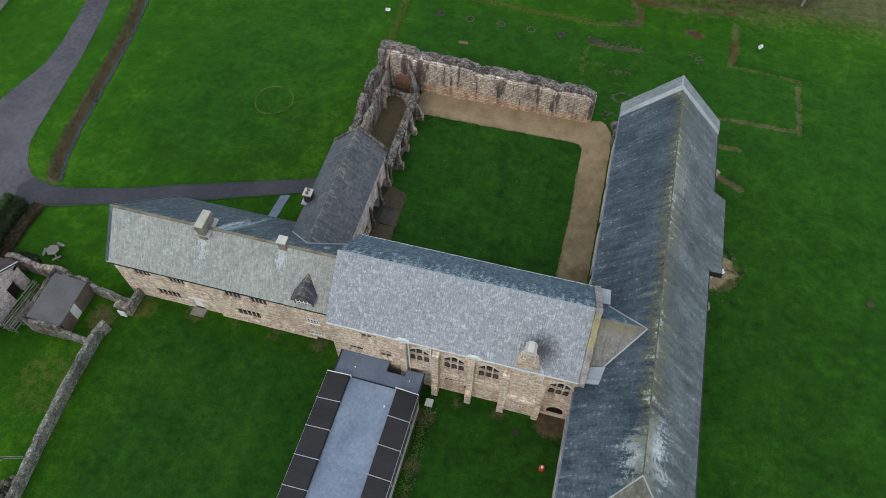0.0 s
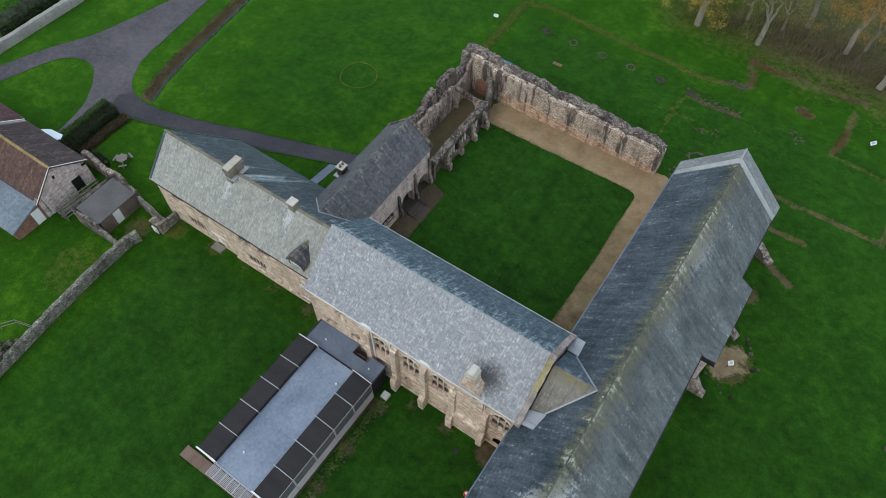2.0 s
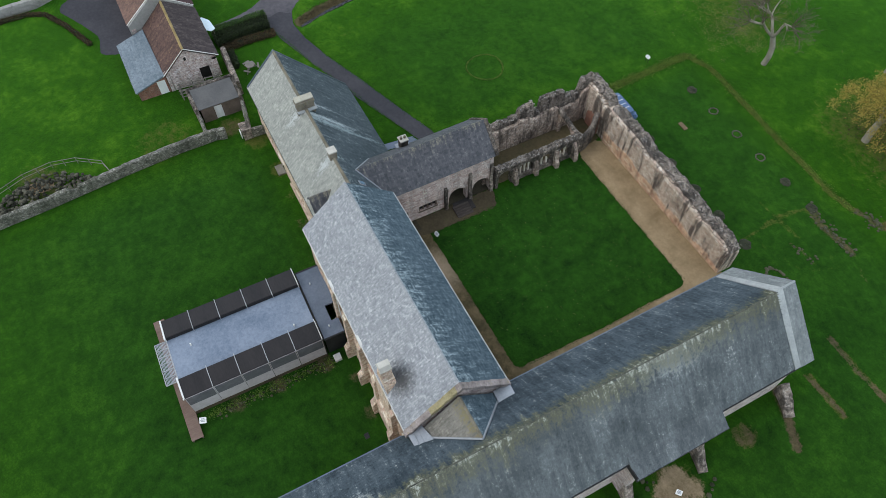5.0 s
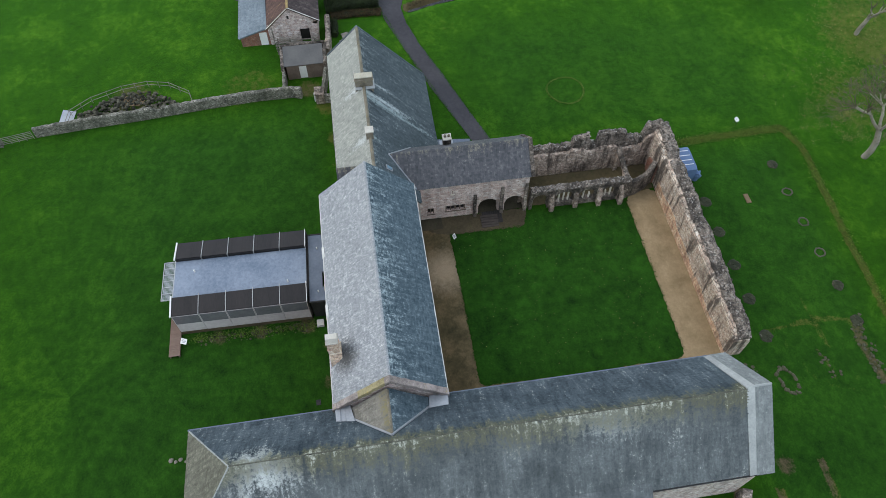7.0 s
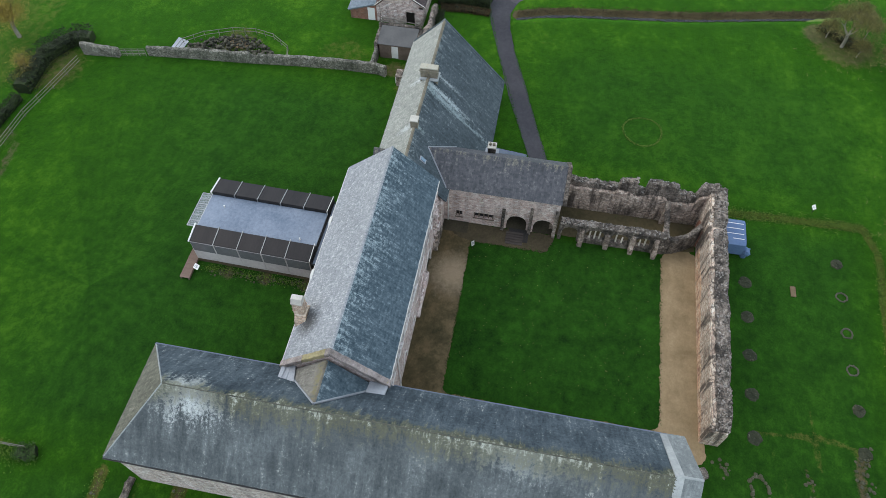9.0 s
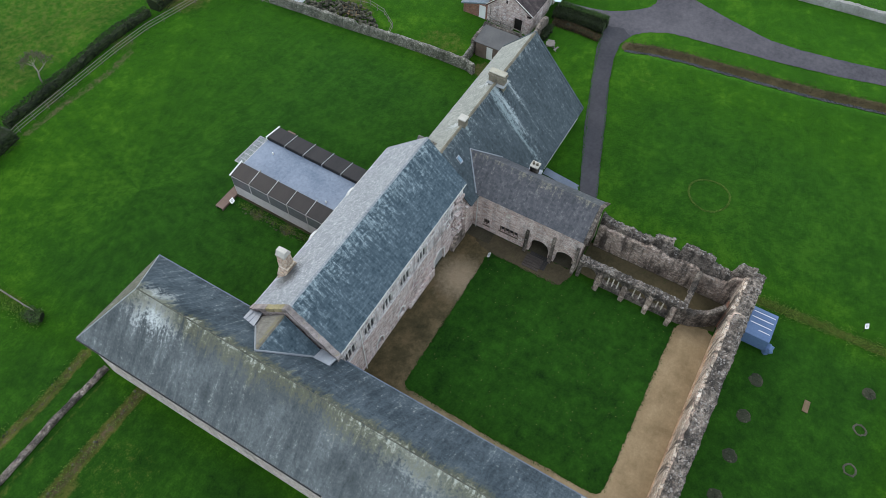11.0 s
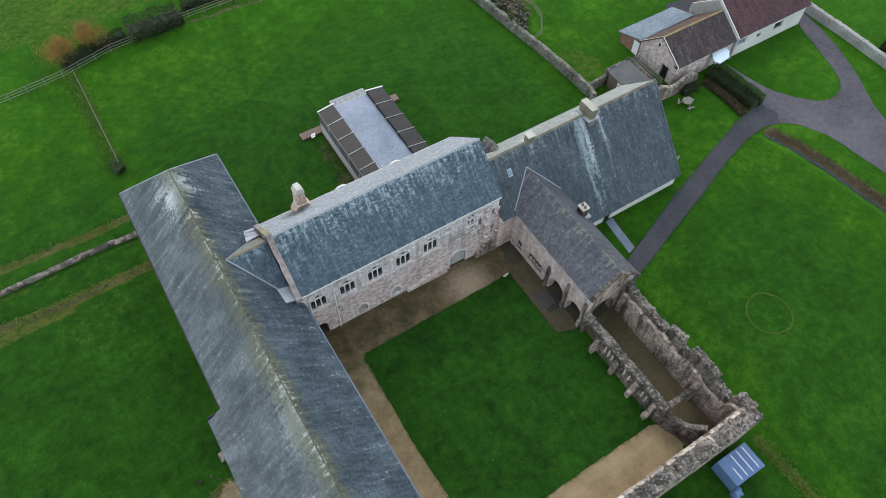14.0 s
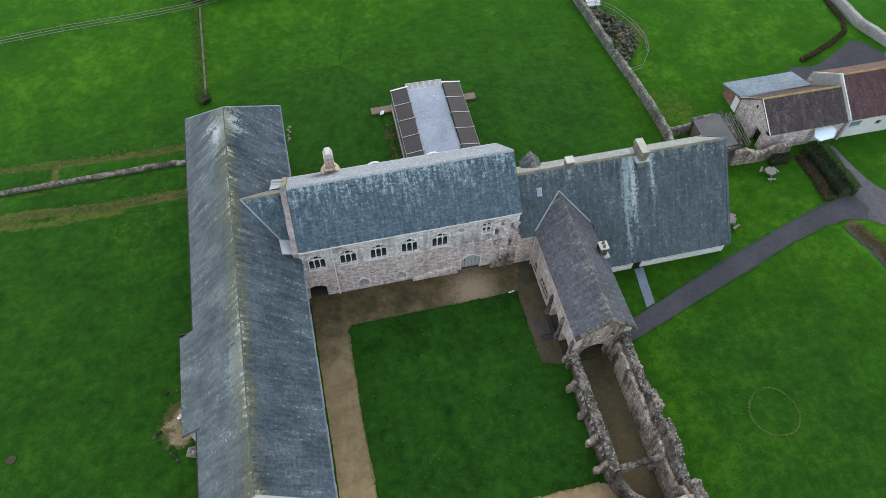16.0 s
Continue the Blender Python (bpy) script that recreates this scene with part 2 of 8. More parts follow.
GRASS = ((0.005, 0.021, 0.002), (0.018, 0.065, 0.003), (0.074, 0.170, 0.010))
GRASS_MAT = lawn()
STONE = masonry("limestone_rubble", [(0.54, 0.43, 0.34), (0.78, 0.67, 0.56), (0.62, 0.47, 0.38), (0.86, 0.79, 0.69)], (0.50, 0.42, 0.34), stain=(0.15, 0.12, 0.095), stain_at=0.65, relief=0.06, runs=0.3, mottle=0.55, course=0.21)
LODGE = masonry("pale_pink_rubble", [(0.58, 0.475, 0.445), (0.80, 0.695, 0.665), (0.66, 0.53, 0.49), (0.86, 0.79, 0.76)], (0.44, 0.365, 0.34), stain=(0.12, 0.095, 0.09), stain_at=0.62, relief=0.07, runs=0.25, mottle=0.45, course=0.20)
STONE_PINK = masonry("pinkish_rubble", [(0.50, 0.42, 0.405), (0.74, 0.665, 0.65), (0.60, 0.495, 0.47), (0.83, 0.775, 0.77)], (0.46, 0.405, 0.39), stain=(0.11, 0.092, 0.09), stain_at=0.65, relief=0.07, runs=0.25, mottle=0.6, course=0.20)
RUBBLE = masonry("weathered_rubble", [(0.17, 0.15, 0.135), (0.37, 0.33, 0.29), (0.26, 0.21, 0.18), (0.50, 0.46, 0.42)], (0.13, 0.12, 0.11), (6.5, 6.5, 11.0), (0.028, 0.026, 0.024), 0.50, (0.66, 0.63, 0.60), 0.09, 0.7, 0.75)
NAVE = masonry("bleached_sandstone_courses", [(0.50, 0.415, 0.345), (0.72, 0.64, 0.565), (0.57, 0.455, 0.375), (0.80, 0.73, 0.66)], (0.12, 0.10, 0.085), (2.6, 2.6, 9.0), (0.055, 0.047, 0.042), 0.57, (0.64, 0.59, 0.53), 0.08, 0.85, 0.55, 0.20)
NAVE_LOW = masonry("ochre_sandstone_courses", [(0.58, 0.41, 0.28), (0.76, 0.59, 0.44), (0.62, 0.40, 0.28), (0.80, 0.68, 0.54)], (0.26, 0.185, 0.125), (2.2, 2.2, 8.0), (0.075, 0.058, 0.045), 0.60, (0.66, 0.58, 0.48), 0.08, 0.4, 0.55, 0.24)
ASHLAR = plain("pale_dressed_stone", (0.48, 0.43, 0.36), (0.76, 0.71, 0.63), 3.0, 0.9, 0.012, spot=(0.24, 0.21, 0.17))
PALE = masonry("pale_upper_masonry", [(0.56, 0.535, 0.54), (0.76, 0.74, 0.75), (0.66, 0.59, 0.57), (0.84, 0.83, 0.84)], (0.48, 0.45, 0.44), (1.8, 1.8, 3.6), stain=(0.13, 0.11, 0.105), stain_at=0.60, relief=0.06, runs=0.4, mottle=0.5)
COPING = plain("lichened_coping", (0.07, 0.06, 0.045), (0.30, 0.27, 0.21), 4.0, 0.95, 0.05, spot=(0.34, 0.27, 0.06))
# Pale lichened south slates; the slope's brighter light is also put into their tone.
SLATE_S = slate("pale_lit_refectory_slate", (0.140, 0.155, 0.176), (0.445, 0.456, 0.468), (0.70, 0.705, 0.71), 0.30, fall="y", grain=11.0, patch=0.2, spread=0.05, rough=0.65, spec=0.3, soot=(4.30, 25.80, 9.58, 1.25))
ASHLAR_N = plain("white_weathered_dressings", (0.56, 0.54, 0.52), (0.84, 0.82, 0.79), 3.0, 0.9, 0.012, spot=(0.34, 0.31, 0.28))
# North slates: the turned-away slope's shade and sky blue are put into the colour.
SLATE_N = slate("blue_shaded_refectory_slate", (0.036, 0.060, 0.076), (0.135, 0.178, 0.208), (0.34, 0.42, 0.45), 0.13, top=((0.37, 0.45, 0.47), 9.0, 13.6), fall="y", grain=4.0, patch=0.15, spread=0.10, rough=0.8, spec=0.08)
# Ochre south slates of the house, with the sunward slope's light in their tone.
SLATE_W = slate("ochre_lit_house_slate", (0.165, 0.176, 0.162), (0.45, 0.455, 0.41), (0.46, 0.45, 0.39), 0.34, fall="y", grain=8.0, patch=0.25, spread=0.05, rough=0.7, spec=0.25, runs=((-26.0, 1.1, 6.4, 9.4, (0.50, 0.52, 0.52)), (-18.7, 0.9, 6.4, 9.4, (0.50, 0.52, 0.52))))
# Rear slates of the house: the north side's shade is mixed into this darker tone.
SLATE_WN = slate("grey_green_shaded_house_slate", (0.036, 0.050, 0.058), (0.112, 0.138, 0.152), (0.25, 0.30, 0.32), 0.12, top=((0.24, 0.28, 0.29), 8.2, 10.6), fall="y", patch=0.3, spread=0.08, rough=0.75, spec=0.12, runs=((-27.0, 0.6, 4.5, 9.0, (0.36, 0.41, 0.42)), (-24.9, 0.9, 1.2, 9.0, (0.40, 0.46, 0.47)), (-24.2, 0.7, -2.0, 6.5, (0.26, 0.32, 0.33)), (-18.7, 0.5, 7.5, 9.8, (0.26, 0.32, 0.32))))
SLATE_B = slate("dark_lodging_slate", (0.037, 0.041, 0.050), (0.120, 0.120, 0.132), (0.31, 0.305, 0.30), 0.20, top=((0.29, 0.265, 0.185), 7.0, 8.8), grain=3.0, patch=0.3)
SLATE_D = slate("dormitory_west_slate", (0.020, 0.032, 0.042), (0.130, 0.162, 0.186), (0.34, 0.39, 0.40), 0.12, top=((0.44, 0.46, 0.40), 11.4, 12.6), moss=((0.105, 0.105, 0.058), 10.6, 12.1), grain=2.0, patch=0.6, spread=0.05, rough=0.75, spec=0.12, runs=((18.8, 2.8, 9.6, 11.8, (0.58, 0.63, 0.62)), (24.0, 6.5, 11.2, 12.6, (0.46, 0.50, 0.50))))
SLATE_E = slate("dormitory_east_slate", (0.043, 0.054, 0.060), (0.196, 0.217, 0.225), (0.42, 0.45, 0.44), 0.10, top=((0.52, 0.54, 0.48), 11.2, 12.6), moss=((0.120, 0.118, 0.070), 9.8, 12.0), grain=1.5, patch=0.55, spread=0.04, spec=0.25, rough=0.65, runs=((19.6, 4.6, 8.6, 11.4, (0.66, 0.70, 0.70)), (27.0, 6.0, 10.6, 12.8, (0.46, 0.49, 0.48)), (44.0, 9.0, 9.2, 12.4, (0.46, 0.50, 0.50))))
SLATE_H = slate("lichened_hip_slate", (0.075, 0.076, 0.060), (0.215, 0.210, 0.170), (0.36, 0.35, 0.28), 0.28, fall="y", grain=4.0, patch=0.3, spread=0.06, rough=0.8, spec=0.12)
SLATE_V = slate("pale_verge_slate", (0.13, 0.145, 0.15), (0.30, 0.325, 0.325), (0.44, 0.46, 0.44), 0.25, grain=3.0, patch=0.35, spread=0.06, rough=0.75, spec=0.15)
SLATE_L = slate("thin_blue_slate", (0.10, 0.135, 0.165), (0.22, 0.265, 0.30), (0.38, 0.40, 0.40), 0.1)
TILE = slate("red_clay_tile", (0.050, 0.029, 0.026), (0.150, 0.084, 0.066), (0.28, 0.20, 0.12), 0.10, top=((0.40, 0.28, 0.08), 4.7, 6.0), rough=0.85, fall="y")
TILE_W = slate("faded_pink_tile", (0.10, 0.062, 0.052), (0.235, 0.135, 0.10), (0.36, 0.28, 0.20), 0.16, top=((0.42, 0.30, 0.09), 5.2, 6.9), rough=0.85, fall="y")
PALE_SHEET = plain("pale_blue_sheet", (0.42, 0.55, 0.62), (0.72, 0.80, 0.84), 1.2, 0.4, 0.0)
TILE_M = slate("maroon_tile", (0.036, 0.018, 0.021), (0.105, 0.052, 0.054), (0.22, 0.16, 0.14), 0.10, rough=0.85, fall="y")
TILE_N = slate("grey_brown_tile", (0.024, 0.018, 0.019), (0.088, 0.066, 0.064), (0.32, 0.30, 0.28), 0.20, rough=0.85, fall="y")
LEAD_OLD = plain("weathered_lead", (0.22, 0.235, 0.24), (0.43, 0.45, 0.45), 2.0, 0.7, 0.01, 0.0, spot=(0.20, 0.21, 0.20))
RIDGE = plain("mossy_ridge_stone", (0.03, 0.03, 0.024), (0.16, 0.16, 0.13), 5.0, 0.9, 0.02, spot=(0.30, 0.30, 0.25))
COPE_LICHEN = plain("yellow_lichened_coping", (0.13, 0.11, 0.05), (0.46, 0.40, 0.24), 3.5, 0.92, 0.05, spot=(0.50, 0.41, 0.045))
COPE = plain("pinkish_coping_stone", (0.06, 0.05, 0.045), (0.50, 0.43, 0.405), 3.5, 0.92, 0.05, spot=(0.33, 0.27, 0.08))
LEAD = plain("sheet_lead", (0.24, 0.26, 0.29), (0.40, 0.42, 0.45), 2.0, 0.5, 0.01, 0.3)
FELT = plain("grey_roof_membrane", (0.085, 0.120, 0.175), (0.265, 0.310, 0.385), 1.0, 0.38, 0.006, spot=(0.15, 0.19, 0.25))
FELT_DARK = plain("dark_roof_membrane", (0.085, 0.108, 0.145), (0.165, 0.195, 0.25), 1.5, 0.55, 0.004)
PANEL = plain("dark_ribbed_sheet", (0.007, 0.006, 0.007), (0.026, 0.0215, 0.0215), 3.0, 0.40, 0.01, stretch=(0.15, 1, 1))
# Dark tone for the reflection painted across the upper half of the wall panels.
REFLECTION = plain("dark_panel_reflection", (0.085, 0.085, 0.10), (0.17, 0.165, 0.185), 0.8, 0.25, 0.0, spec=0.6)
WALL_PANEL = plain("grey_composite_panel", (0.34, 0.30, 0.31), (0.56, 0.52, 0.53), 0.9, 0.6, 0.002)
WHITE = plain("white_paint", (0.70, 0.70, 0.68), (0.84, 0.84, 0.82), 2.0, 0.5, 0.0)
LIME = plain("limewashed_render", (0.50, 0.49, 0.46), (0.70, 0.69, 0.66), 1.2, 0.9, 0.01, spot=(0.42, 0.40, 0.36))
LIME_GREY = plain("grey_weathered_render", (0.20, 0.195, 0.18), (0.38, 0.37, 0.35), 1.2, 0.9, 0.02, spot=(0.15, 0.14, 0.12))
GRAVEL = plain("trodden_gravel", (0.15, 0.105, 0.06), (0.31, 0.23, 0.14), 1.2, 0.95, 0.015, spot=(0.17, 0.14, 0.08))
EARTH = plain("brown_bare_earth", (0.10, 0.072, 0.042), (0.22, 0.16, 0.095), 1.0, 0.95, 0.02, spot=(0.10, 0.09, 0.04))


def mud():
    """Trodden ground: wet mossy earth along the refectory that dries by degrees into sandy gravel; the east walk's
    shade is put into the browner tone.
    """
    m, n, l, p = nodes_of("muddy_ground")
    co, g = place(n, l)
    big, mid, fine = tex_noise(n, l, co, 0.5, 6, 0.65), tex_noise(n, l, co, 2.2, 7, 0.7), tex_noise(n, l, co, 10, 8, 0.75)
    f = mathn(n, l, "ADD", mathn(n, l, "MULTIPLY", big, 0.5), mathn(n, l, "ADD", mathn(n, l, "MULTIPLY", mid, 0.25), mathn(n, l, "MULTIPLY", fine, 0.25)))
    r = ramp(n, [(0.36, (0.025, 0.024, 0.010)), (0.48, (0.066, 0.052, 0.024)), (0.60, (0.120, 0.085, 0.043)), (0.66, (0.195, 0.140, 0.078))])
    l.new(f, r.inputs["Fac"])
    d = n.new("ShaderNodeVectorMath")
    d.operation = "DISTANCE"
    l.new(co, d.inputs[0])
    d.inputs[1].default_value = (-8.2, 35.7, 0.0)
    k = mathn(n, l, "SUBTRACT", 1.25, mathn(n, l, "ADD", mathn(n, l, "DIVIDE", d.outputs["Value"], 2.6), mathn(n, l, "MULTIPLY", mathn(n, l, "SUBTRACT", mid, 0.5), 1.6)), True)
    col = mixc(n, l, mathn(n, l, "MULTIPLY", k, 0.85, True), r.outputs["Color"], mixc(n, l, fine, (0.20, 0.15, 0.10), (0.42, 0.32, 0.215)))
    # Browner gravel, which also carries the shade of the east walk in its colour.
    dry = ramp(n, [(0.36, (0.120, 0.088, 0.046)), (0.52, (0.190, 0.146, 0.081)), (0.66, (0.265, 0.205, 0.121))])
    l.new(f, dry.inputs["Fac"])
    xyz = n.new("ShaderNodeSeparateXYZ")
    l.new(co, xyz.inputs[0])
    mr = n.new("ShaderNodeMapRange")
    mr.interpolation_type = "SMOOTHSTEP"
    mr.inputs["From Min"].default_value, mr.inputs["From Max"].default_value = 34.8, 42.0
    l.new(mathn(n, l, "ADD", xyz.outputs["Y"], mathn(n, l, "MULTIPLY", mathn(n, l, "SUBTRACT", big, 0.5), 6.0)), mr.inputs["Value"])
    sandy = ramp(n, [(0.36, (0.178, 0.126, 0.068)), (0.52, (0.275, 0.200, 0.114)), (0.66, (0.37, 0.275, 0.168))])
    l.new(f, sandy.inputs["Fac"])
    mr2 = n.new("ShaderNodeMapRange")
    mr2.interpolation_type = "SMOOTHSTEP"
    mr2.inputs["From Min"].default_value, mr2.inputs["From Max"].default_value = 46.0, 57.0
    l.new(mathn(n, l, "ADD", xyz.outputs["Y"], mathn(n, l, "MULTIPLY", mathn(n, l, "SUBTRACT", big, 0.5), 6.0)), mr2.inputs["Value"])
    col = mixc(n, l, mr.outputs["Result"], col, mixc(n, l, mr2.outputs["Result"], dry.outputs["Color"], sandy.outputs["Color"]))
    l.new(col, p.inputs["Base Color"])
    p.inputs["Roughness"].default_value, p.inputs["Specular IOR Level"].default_value = 0.85, 0.2
    bump(n, l, p, mathn(n, l, "ADD", fine, mid), 0.7, 0.03)
    return m


MUD = mud()
RUIN_EARTH = plain("mossy_trodden_earth", (0.042, 0.037, 0.017), (0.128, 0.098, 0.052), 0.8, 0.92, 0.03, spot=(0.036, 0.060, 0.012))
STRIP = plain("brown_leaf_mould", (0.030, 0.025, 0.014), (0.100, 0.078, 0.044), 1.1, 0.92, 0.03, spot=(0.060, 0.066, 0.018))
PAVING = plain("mossy_paving", (0.016, 0.017, 0.010), (0.075, 0.062, 0.040), 2.0, 0.9, 0.03, spot=(0.040, 0.060, 0.018))
ASPHALT = plain("worn_asphalt", (0.032, 0.031, 0.039), (0.116, 0.108, 0.118), 0.6, 0.85, 0.01)
ASPHALT_NEW = plain("dark_asphalt", (0.022, 0.023, 0.029), (0.060, 0.058, 0.066), 0.9, 0.85, 0.01)
TIMBER = plain("weathered_timber", (0.09, 0.065, 0.05), (0.20, 0.155, 0.125), 4.0, 0.85, 0.01)
DECK = plain("brown_boarding", (0.13, 0.085, 0.065), (0.22, 0.155, 0.125), 4.0, 0.8, 0.01, stretch=(1, 0.2, 1))
OAK = plain("silvered_oak", (0.11, 0.10, 0.09), (0.24, 0.22, 0.19), 5.0, 0.85, 0.01)
DARK = plain("dark_interior", (0.012, 0.011, 0.010), (0.03, 0.027, 0.024), 2.0, 0.95, 0.0)
IRON = plain("dark_iron", (0.02, 0.02, 0.022), (0.05, 0.05, 0.05), 6.0, 0.6, 0.0, 0.5)
DUCKWEED = plain("green_duckweed", (0.10, 0.17, 0.03), (0.20, 0.29, 0.06), 2.0, 0.6, 0.0)
GALV = plain("galvanised_steel", (0.32, 0.33, 0.34), (0.5, 0.51, 0.52), 5.0, 0.45, 0.0, 0.6)
TARP = plain("blue_tarpaulin", (0.07, 0.12, 0.24), (0.13, 0.20, 0.34), 1.5, 0.5, 0.02)
BRICK = masonry("red_brick", [(0.28, 0.11, 0.075), (0.36, 0.16, 0.11), (0.24, 0.10, 0.07), (0.40, 0.22, 0.16)], (0.32, 0.25, 0.21), (4.5, 4.5, 12.0))
RED = plain("red_plastic", (0.42, 0.03, 0.025), (0.60, 0.06, 0.05), 5.0, 0.4, 0.0)
BARK = plain("grey_bark", (0.14, 0.13, 0.10), (0.38, 0.35, 0.29), 6.0, 0.9, 0.02, stretch=(1, 1, 0.3))
TWIG = plain("brown_twig_bark", (0.055, 0.048, 0.034), (0.15, 0.13, 0.095), 4.0, 0.9, 0.0)
LEAF_V = plain("olive_autumn_leaf", (0.075, 0.078, 0.022), (0.215, 0.190, 0.062), 1.0, 0.7, 0.0, island=0.7)
LEAF_Y = plain("yellow_autumn_leaf", (0.17, 0.125, 0.024), (0.42, 0.32, 0.070), 1.0, 0.7, 0.0, island=0.7)
LEAF_O = plain("orange_autumn_leaf", (0.16, 0.090, 0.020), (0.40, 0.23, 0.05), 1.0, 0.7, 0.0, island=0.7)
LEAF_H = plain("dark_hedge_leaf", (0.007, 0.013, 0.004), (0.027, 0.044, 0.012), 1.5, 0.7, 0.0, island=0.6)
LEAF_B = plain("brown_bramble_leaf", (0.022, 0.017, 0.008), (0.085, 0.060, 0.026), 1.5, 0.8, 0.0, island=0.6)
LEAF_G = plain("clipped_hedge_leaf", (0.022, 0.055, 0.010), (0.06, 0.12, 0.022), 1.5, 0.7, 0.0, island=0.6)
LITTER = plain("fallen_leaves", (0.035, 0.032, 0.012), (0.10, 0.075, 0.028), 4.0, 0.9, 0.0, island=0.7)
STRAW = plain("dry_stalks", (0.10, 0.10, 0.03), (0.24, 0.22, 0.08), 4.0, 0.9, 0.0, island=0.7)
ROCK = plain("grey_fieldstone", (0.028, 0.029, 0.020), (0.105, 0.10, 0.072), 3.0, 0.92, 0.03, island=0.6, spot=(0.16, 0.155, 0.125))


def glass():
    m, n, l, p = nodes_of("leaded_glass")
    co, g = place(n, l)
    w = ramp(n, [(0.4, (0.010, 0.012, 0.015)), (0.6, (0.03, 0.034, 0.04))])
    l.new(tex_noise(n, l, co, 6, 3), w.inputs["Fac"])
    l.new(w.outputs["Color"], p.inputs["Base Color"])
    p.inputs["Roughness"].default_value, p.inputs["Specular IOR Level"].default_value = 0.12, 0.5
    return m


GLASS = glass()
CAP = plain("pale_cap_stone", (0.34, 0.32, 0.28), (0.58, 0.56, 0.50), 4.0, 0.9, 0.01)
FACING = masonry("patchy_facing", [(0.26, 0.22, 0.195), (0.46, 0.40, 0.36), (0.35, 0.285, 0.24), (0.58, 0.52, 0.475)], (0.22, 0.19, 0.165), (3.4, 3.4, 7.0), (0.05, 0.045, 0.04), 0.55, (0.66, 0.62, 0.58), 0.08, 0.75, 0.7)
WATER = plain("dark_ditch_water", (0.012, 0.014, 0.016), (0.03, 0.032, 0.036), 1.0, 0.12, 0.0, spec=0.5)
FACE_PALE = masonry("worn_pinkish_facing", [(0.37, 0.30, 0.255), (0.60, 0.51, 0.45), (0.46, 0.355, 0.29), (0.70, 0.62, 0.56)], (0.24, 0.20, 0.17), (3.0, 3.0, 6.5), (0.045, 0.038, 0.032), 0.56, (0.70, 0.66, 0.62), 0.07, 0.8, 0.65)
MATWOOD = plain("wet_brown_timber", (0.030, 0.024, 0.022), (0.095, 0.078, 0.068), 4.0, 0.7, 0.01, stretch=(1, 0.2, 1))
TARP_GLASS = plain("blue_rooflight_glass", (0.10, 0.17, 0.24), (0.20, 0.30, 0.38), 2.0, 0.15, 0.0, spec=0.5)
GATE = plain("silvered_planks", (0.30, 0.30, 0.29), (0.52, 0.52, 0.51), 3.0, 0.85, 0.008, stretch=(1, 1, 0.2))
RAMP = plain("wet_dark_boards", (0.013, 0.012, 0.012), (0.040, 0.036, 0.034), 3.0, 0.7, 0.01, island=0.5)
STEP = plain("worn_step_stone", (0.10, 0.095, 0.08), (0.27, 0.25, 0.21), 4.0, 0.95, 0.02)
CAP_MOSSY = plain("mossy_cap_stone", (0.22, 0.20, 0.15), (0.50, 0.48, 0.40), 4.0, 0.95, 0.02, spot=(0.30, 0.26, 0.07))
RINGED = plain("pale_ring_grass", (0.085, 0.150, 0.020), (0.185, 0.255, 0.052), 3.0, 0.9, 0.0, island=0.7)
TUSSOCK = plain("olive_tussock", (0.052, 0.112, 0.012), (0.145, 0.220, 0.034), 3.0, 0.9, 0.0, island=0.7)
SUNKEN = plain("dark_sunken_stone", (0.010, 0.016, 0.007), (0.055, 0.058, 0.034), 4.0, 0.95, 0.03, spot=(0.10, 0.10, 0.075))
TOPSTONE = plain("lichened_top_stone", (0.05, 0.045, 0.04), (0.30, 0.275, 0.25), 3.0, 0.95, 0.04, island=0.8, spot=(0.46, 0.44, 0.41))
PIER = plain("pale_pier_stone", (0.024, 0.034, 0.015), (0.090, 0.088, 0.064), 4.0, 0.95, 0.03, island=0.5, spot=(0.06, 0.09, 0.03))
RUST = plain("rust_red_bracken", (0.085, 0.040, 0.016), (0.22, 0.095, 0.042), 3.0, 0.9, 0.0, island=0.7)
MOSSROCK = plain("mossy_footing_stone", (0.016, 0.022, 0.009), (0.085, 0.085, 0.050), 3.0, 0.95, 0.03, island=0.5, spot=(0.15, 0.15, 0.115))
DRYSTONE = masonry("grey_olive_drystone", [(0.15, 0.15, 0.125), (0.33, 0.325, 0.29), (0.24, 0.235, 0.205), (0.46, 0.455, 0.42)], (0.08, 0.082, 0.068), (5.0, 5.0, 8.0), (0.05, 0.055, 0.04), 0.55, (0.60, 0.60, 0.57), 0.07, 0.3, 0.65)
SLATE_K = slate("brown_link_slate", (0.12, 0.115, 0.10), (0.30, 0.285, 0.25), (0.42, 0.40, 0.33), 0.30, moss=((0.19, 0.165, 0.075), 10.4, 11.8), fall="y", grain=6.0, spread=0.06, rough=0.8, spec=0.2)
OCHRE = plain("ochre_lichened_tile", (0.14, 0.095, 0.045), (0.40, 0.30, 0.13), 4.0, 0.9, 0.02)


